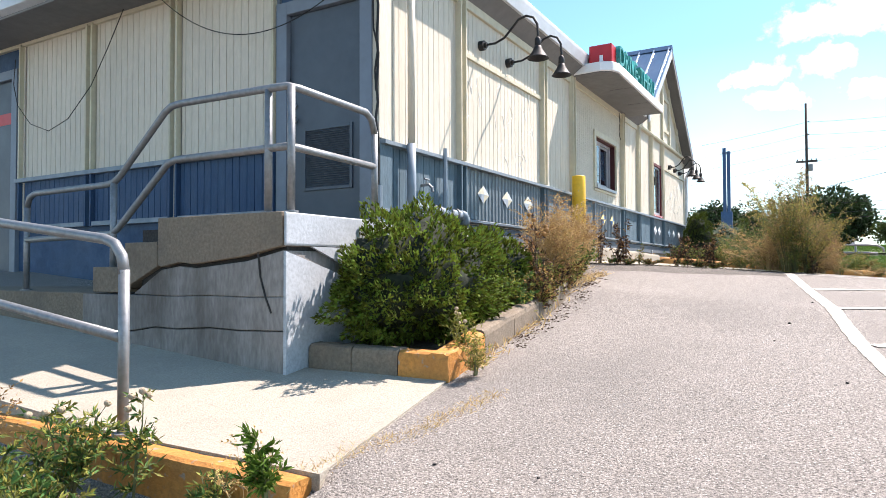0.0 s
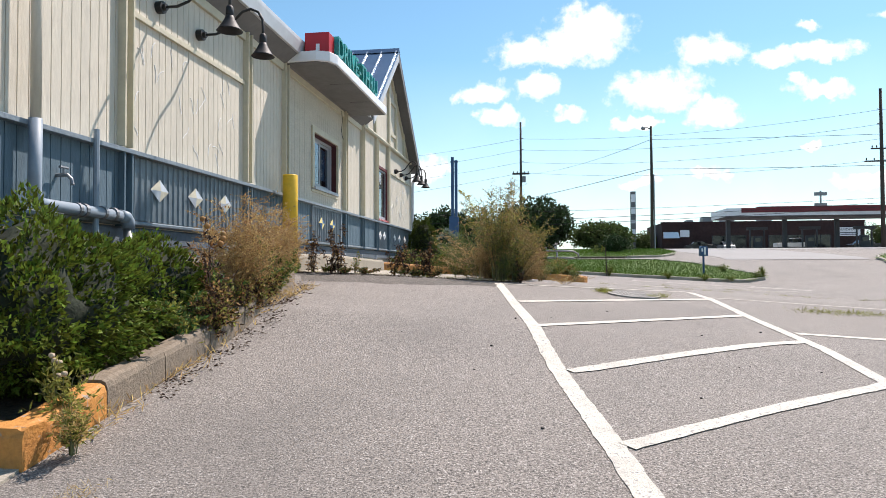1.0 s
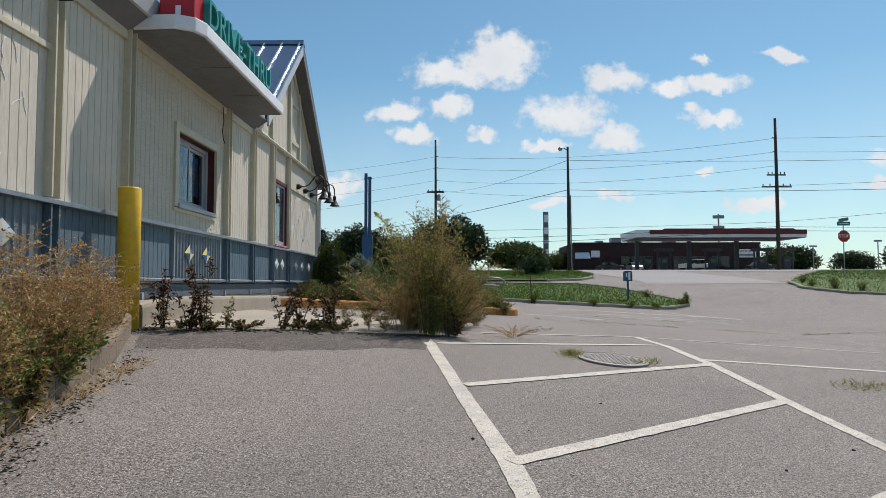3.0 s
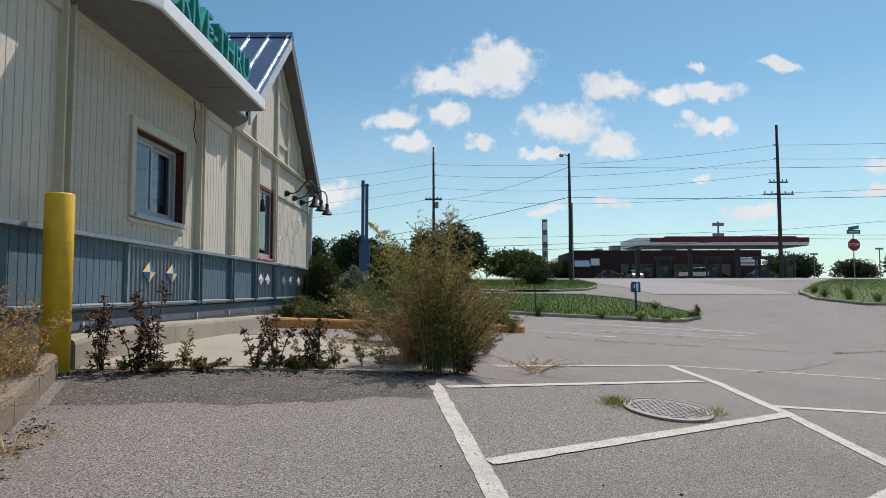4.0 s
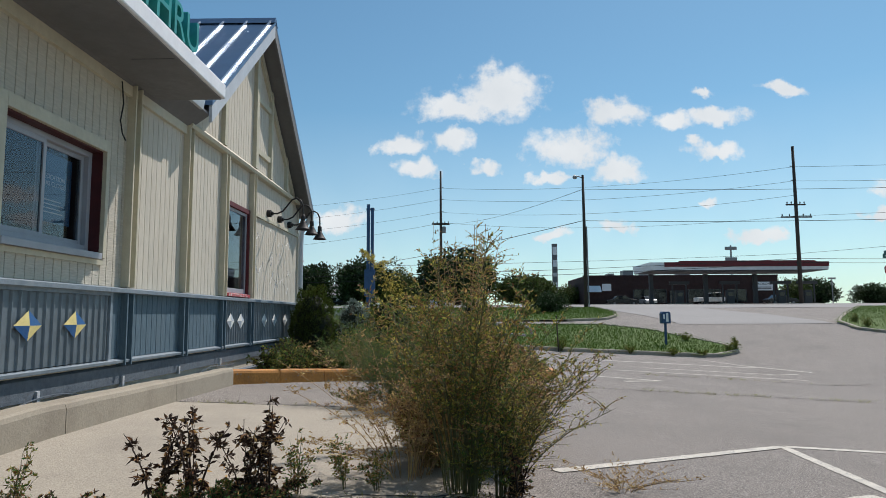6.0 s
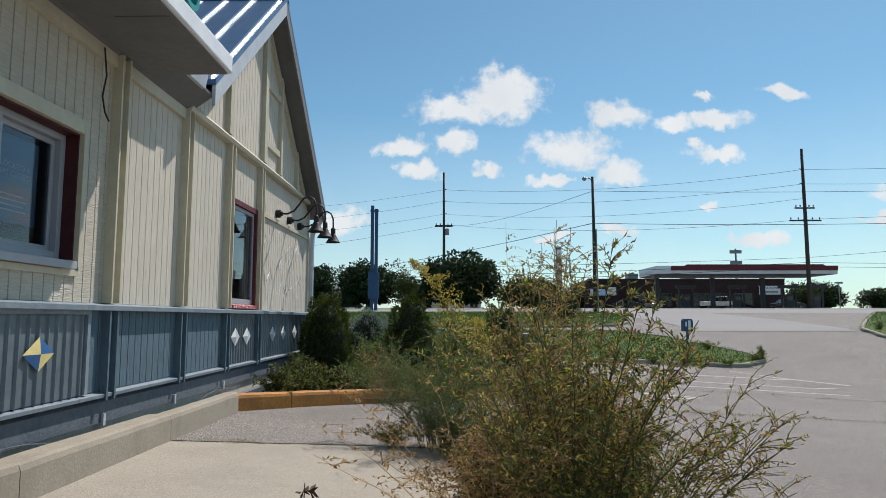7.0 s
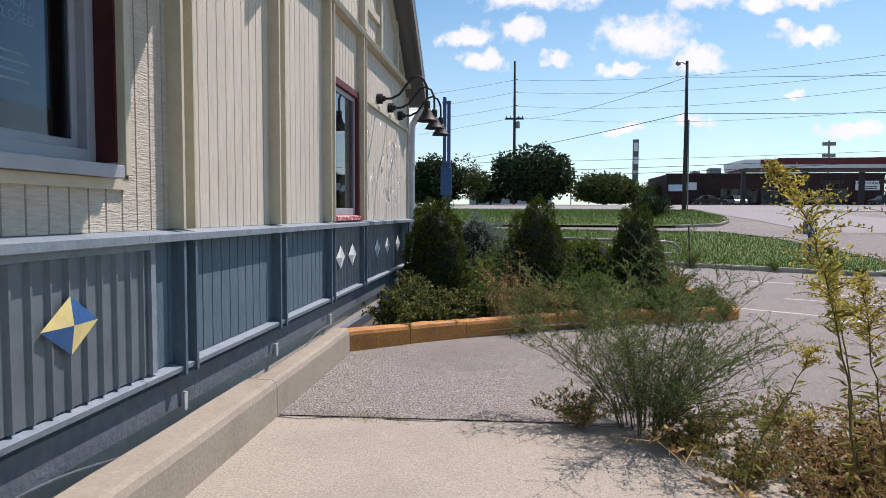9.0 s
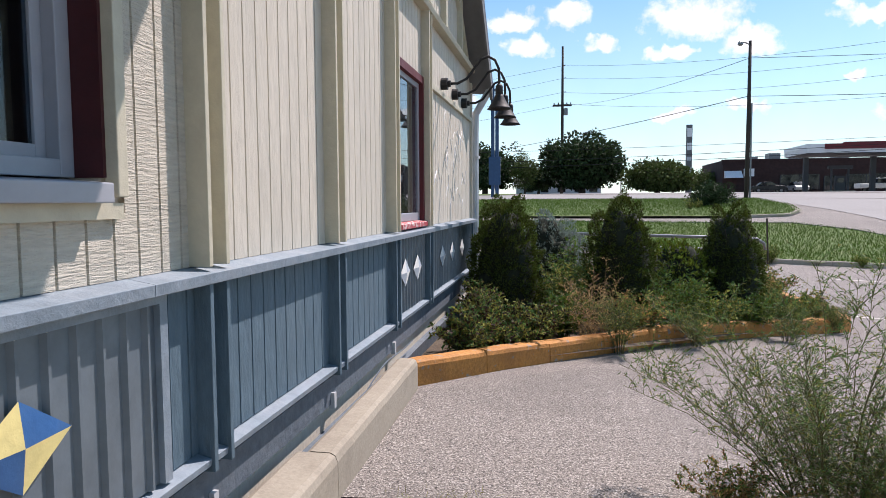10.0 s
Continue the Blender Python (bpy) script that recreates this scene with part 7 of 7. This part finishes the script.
# filling station
fs = thing("filling_station", "dark brick filling station shop with flat roof", "building", (0, 0, 3.84))
part("wall", Geo().box(19.7, 50.0, 112, 126, -0.4, 4.7), BRICK_FAR, fs)
part("parapet", Geo().box(19.6, 50.1, 111.9, 112.2, 4.55, 4.85), BRICK_FAR, fs)
part("wall", Geo().box(19.7, 24.6, 111.6, 112.0, -0.4, 4.0), BRICK_FAR, fs)
for a, b, z0_, z1_ in ((27.5, 32.5, 0.5, 2.6), (33.2, 35.0, 0.0, 2.4), (36.0, 41.0, 0.5, 2.6), (42.2, 45.0, 0.6, 2.6)):
    w = part("window", Geo().box(a, b, 111.9, 112.0, z0_, z1_), DARK_GLASS, fs)
    for x in (a - 0.05, b + 0.05, (a + b) / 2):
        part("mullion", Geo().box(x - 0.05, x + 0.05, 111.85, 112, z0_, z1_), CANOPY_SHADE, w)
part("awning", Geo().prism([(110.4, 2.2), (111.6, 3.2), (111.6, 2.2)], 19.9, 22.2, "x"), WHITE, fs, "white awning")
part("sign_board", Geo().box(22.5, 23.9, 111.5, 111.6, 2.4, 3.5), WHITE, fs)
for x, w, h in ((27, 1.6, 1.2), (31, 1.0, 0.8), (36, 1.8, 1.1), (24.5, 1.0, 0.7)):
    part("roof_unit", Geo().box(x, x + w, 116, 118, 4.7, 4.7 + h), GALV, fs)
part("roof_tank", Geo().lathe([(0.3, 0), (0.9, 0.3), (0.9, 1.0), (0.3, 1.4)], 12, (30.2, 115, 4.7)), WHITE, fs)
bn = thing("shop_banner", "white banner with dark lettering on the brick wall", "banner")
part("cloth", Geo().box(46.0, 49.3, 111.80, 111.86, 6.2, 7.55), WHITE, bn)
lettering("LAUNDROMAT", 0.50, INK, "wording", Matrix(((1, 0, 0, 47.65), (0, 0, -1, 111.78), (0, 1, 0, 7.2), (0, 0, 0, 1))), bn, 0.005)
for i in range(2):
    part("text_bar", Geo().box(46.4, 48.9, 111.78, 111.80, 6.4 + 0.25 * i, 6.52 + 0.25 * i), INK, bn)

cp = thing("fuel_canopy", "white fuel canopy with a dark red fascia band", "canopy", (0, 0, 3.75))
part("roof_slab", Geo().box(24.6, 47.4, 93, 101, 4.42, 5.0), FASCIA_WHITE, cp)
# underside plate, columns and pumps below get the shade as their colour
part("canopy_underside", Geo().box(24.7, 47.3, 93.1, 100.9, 4.36, 4.42), CANOPY_SHADE, cp, "grey underside coloured near-black for shade")
part("fascia_band", Geo().prism([(27.4, 5.0), (46.6, 5.0), (45.6, 5.62), (28.4, 5.62)], 92.9, 93.0, "y"), CANOPY_RED, cp)
part("fascia_band", Geo().box(26.4, 47.45, 92.93, 93.0, 4.85, 5.45), CANOPY_RED, cp)
part("fascia_back", Geo().box(24.55, 47.45, 93.0, 101, 5.0, 5.45), WHITE, cp)
for x in (25.8, 33.1, 39.7):
    for y in (97.0,):
        part("column", Geo().box(x - 0.25, x + 0.25, y - 0.25, y + 0.25, -0.1, 4.15), CANOPY_SHADE, cp)
pump = thing("fuel_pump", "fuel pump island under the canopy", "fuel pump", (29.5, 96.8, 3.8), group="fuel pumps")
part("cabinet", Geo().box(-0.5, 0.5, -0.3, 0.3, 0.1, 1.9), CANOPY_SHADE, pump)
part("screen", Geo().box(-0.35, 0.35, -0.32, -0.3, 1.1, 1.6), DARK_GLASS, pump)
part("valance", Geo().box(-1.3, 1.3, -0.25, 0.25, 2.7, 3.1), CANOPY_SHADE, pump)
for x in (-0.92, 0.92):
    part("support", Geo().box(x - 0.08, x + 0.08, -0.1, 0.1, 0.0, 2.7), CANOPY_SHADE, pump)
part("plinth", Geo().box(-1.5, 1.5, -0.6, 0.6, -0.1, 0.15), CONCRETE, pump)
for x in (36.2, 43.0, 46.5):
    copy_thing(pump, pose(x, 96.8, 3.8))


def car(name, label, paint_, x, y, yaw, truck=False):
    """A parked vehicle: shaped body, glasshouse, four wheels, lamps."""
    c = thing(name, label, "car", (x, y, float(gz(x, y)) + 0.02))
    c.rotation_euler[2] = radians(yaw)
    side = [(-2.25, 0.35), (-2.28, 0.75), (-1.9, 0.92), (-1.2, 0.96), (1.2, 0.98), (1.95, 0.88), (2.25, 0.65), (2.25, 0.35)]
    if truck:
        side = [(-2.6, 0.5), (-2.6, 1.1), (0.3, 1.12), (1.3, 1.15), (2.4, 1.05), (2.55, 0.75), (2.55, 0.5)]
    part("body", Geo().prism(side, -0.85, 0.85, "y"), paint_, c, bevel=0.06)
    cab = [(-1.5, 0.95), (-0.9, 1.40), (0.35, 1.43), (1.15, 0.97)] if not truck else [(-0.5, 1.1), (-0.45, 1.72), (0.75, 1.74), (1.35, 1.12)]
    part("glasshouse", Geo().prism(cab, -0.72, 0.72, "y"), DARK_GLASS, c, bevel=0.04)
    top = [(cab[1][0] - 0.03, cab[1][1] - 0.03), (cab[1][0], cab[1][1] + 0.03), (cab[2][0], cab[2][1] + 0.03), (cab[2][0] + 0.05, cab[2][1] - 0.03)]
    part("roof", Geo().prism(top, -0.70, 0.70, "y"), paint_, c, bevel=0.02)
    for wx in (-1.4, 1.4):
        for wy in (-0.80, 0.80):
            w = part("wheel", Geo().tube([(wx, wy - 0.11, 0.32), (wx, wy + 0.11, 0.32)], 0.32, 16), TYRE, c)
            part("rim", Geo().tube([(wx, wy - 0.115, 0.32), (wx, wy + 0.115, 0.32)], 0.19, 12), GALV, w)
    for wy in (-0.6, 0.6):
        part("headlight", Geo().box(2.20, 2.27, wy - 0.15, wy + 0.15, 0.62, 0.72), WHITE, c)
    return c


car("parked_car", "dark parked car by the filling station shop", CAR_BLACK, 24.2, 106, 0)
car("parked_car", "silver parked car beside the pumps", CAR_SILVER, 28.4, 108, 90)
car("pickup_truck", "white pickup truck at the pumps", CAR_WHITE, 36.8, 104, 0, True)
car("parked_car", "dark parked car near the canopy end", CAR_BLACK, 46.4, 104, 8)
car("parked_car", "dark car parked across the road", CAR_BLACK, 66, 98, 0)

lb_ = thing("low_building", "low pale building with a grey roof across the road", "building", (-27, 118, 3.8))
part("wall", Geo().box(-14, 8.5, 0, 10, -0.3, 2.3), FASCIA, lb_)
part("roof", Geo().prism([(-0.6, 2.2), (10.6, 2.2), (5, 4.3)], -14.6, 9.1, "x"), SOFFIT, lb_)
for x in (-10, -5, 0, 5):
    part("window", Geo().box(x, x + 1.6, -0.06, 0, 0.8, 1.8), DARK_GLASS, lb_)
hs = thing("low_building", "long low white building with dark windows behind the trees", "building", (-4, 124, 3.8))
part("wall", Geo().box(-6.5, 7.5, 0, 9, -0.3, 2.0), FASCIA, hs)
part("roof", Geo().prism([(-0.5, 1.95), (9.5, 1.95), (4.5, 3.2)], -7.0, 8.0, "x"), SOFFIT, hs)
for x in (-5, -2.4, 0.4, 3.2, 5.6):
    part("window", Geo().box(x, x + 1.3, -0.06, 0, 0.6, 1.6), DARK_GLASS, hs)
car("parked_car", "dark car parked by the low building across the road", CAR_BLACK, -17.6, 112, 0)
tw = thing("radio_mast", "far lattice mast with aerials", "mast", (58.9, 150, 4.0))
part("mast_pole", Geo().tube([(0, 0, 0), (0, 0, 13.3)], 0.18, 6), GALV, tw)
for z in (10.0, 12.3):
    part("aerial", Geo().box(-1.2, 1.2, -0.2, 0.2, z, z + 0.7), GALV, tw)
for x, y, top in ((63, 120, 8.4), (6.2, 118, 7.9), (73, 118, 9.2)):
    sl = thing("street_lamp", "far grey street lamp", "street lamp", (x, y, 3.9))
    part("pole", Geo().tube([(0, 0, 0), (0, 0, top - 3.9)], 0.09, 6), GALV, sl)
    part("head", Geo().box(-0.6, 0.6, -0.15, 0.15, top - 4.0, top - 3.7), GALV, sl)


def tree(label, x, y, w, h, seed, leaf_mat, trunk=0.25, count=5200):
    """Tapered trunk, forking limbs and an open crown of leaf clumps."""
    rng = np.random.default_rng(seed)
    count = int(count * 3.4)
    t = thing("tree", label, "tree", (x, y, float(gz(x, y))), group="roadside trees")
    g = Geo()
    th = h * 0.35
    g.tube([(0, 0, -0.2), (0.05, 0.02, th * 0.6), (0, 0.08, th * 1.3), (0.1, 0.1, h * 0.75)], 0.2, 8, [w * 0.045, w * 0.036, w * 0.026, w * 0.008])
    ends = []
    for k in range(9):
        a = 2.4 * k + rng.uniform(-0.3, 0.3)
        z0_, e = th * rng.uniform(0.5, 1.2), np.array([w * 0.36 * math.cos(a), w * 0.36 * math.sin(a), h * rng.uniform(0.38, 0.88)])
        g.tube([(0, 0, z0_), (e[0] * 0.45, e[1] * 0.45, z0_ + (e[2] - z0_) * 0.6), tuple(e)], 0.1, 6, [w * 0.02, w * 0.012, w * 0.004])
        ends.append(e)
    part("trunk", g, BARK, t)
    C = []
    for k in range(110):
        u = rng.normal(size=3)
        u /= np.linalg.norm(u)
        c = u * np.array([w * 0.42, w * 0.42, h * 0.42]) * rng.uniform(0.2, 1.05) + np.array([0, 0, h * 0.50])
        c[:2] *= 1.0 + 0.12 * (c[2] < 0.45 * h)
        C.append(c)
    C = np.array(C + ends)
    pick = rng.integers(0, len(C), count)
    u = rng.normal(size=(count, 3))
    u /= np.linalg.norm(u, axis=1, keepdims=True)
    P = C[pick] + u * (w * 0.13 * (0.6 + 0.8 * ((pick * 37) % 11 / 10.0))[:, None] * rng.uniform(0.5, 1.05, (count, 1))) * np.array([1, 1, 0.85])
    P[:, 2] = np.maximum(P[:, 2], h * 0.12 + rng.uniform(0, 0.1, count) * h)
    V, Fc = leaves_mesh(P, u + rng.normal(size=(count, 3)) * 0.6, w * 0.046, w * 0.017, rng)
    part("crown", array_mesh("crown", V, Fc, leaf_mat), leaf_mat, t)
    return t


tree("dark leafy roadside tree behind the sign pole", -12.4, 95, 9.0, 6.2, 201, TREE_LEAF)
tree("large dark leafy roadside tree", -0.3, 97, 10.4, 7.3, 202, TREE_LEAF, count=6500)
tree("low spreading olive-green tree", 8.6, 95, 8.2, 3.6, 203, TREE_OLIVE)
tree("small yellowish tree by the road", -7.2, 92, 3.6, 5.0, 204, TREE_OLIVE, count=2600)
tree("low dark tree by the road", -6.0, 104, 5.0, 4.4, 205, TREE_LEAF, count=3000)
tree("distant dark leafy tree across the road", -22, 100, 8.0, 6.2, 206, TREE_LEAF)
tree("distant bushy hedge tree across the road", 13.0, 112, 5.0, 3.2, 207, TREE_LEAF, count=2600)
tree("distant bushy hedge tree across the road", 18.2, 118, 5.5, 3.6, 208, TREE_OLIVE, count=2600)
tree("distant round dark green tree", 62, 125, 9, 4.6, 209, TREE_LEAF, count=3500)
tree("distant round dark green tree", 71, 122, 7, 3.6, 210, TREE_LEAF, count=3000)
tree("slim tree beside the shop", 53.0, 113, 5.0, 4.6, 211, TREE_OLIVE, count=1800)
tree("low dark shrub on the verge", 4.9, 47, 2.2, 1.3, 212, TREE_LEAF, count=1800)
tree("distant low spreading dark trees", 88, 130, 12, 5.0, 213, TREE_LEAF, count=3500)
tree("dark tree beyond the building", -30, 108, 9, 7.0, 214, TREE_LEAF)
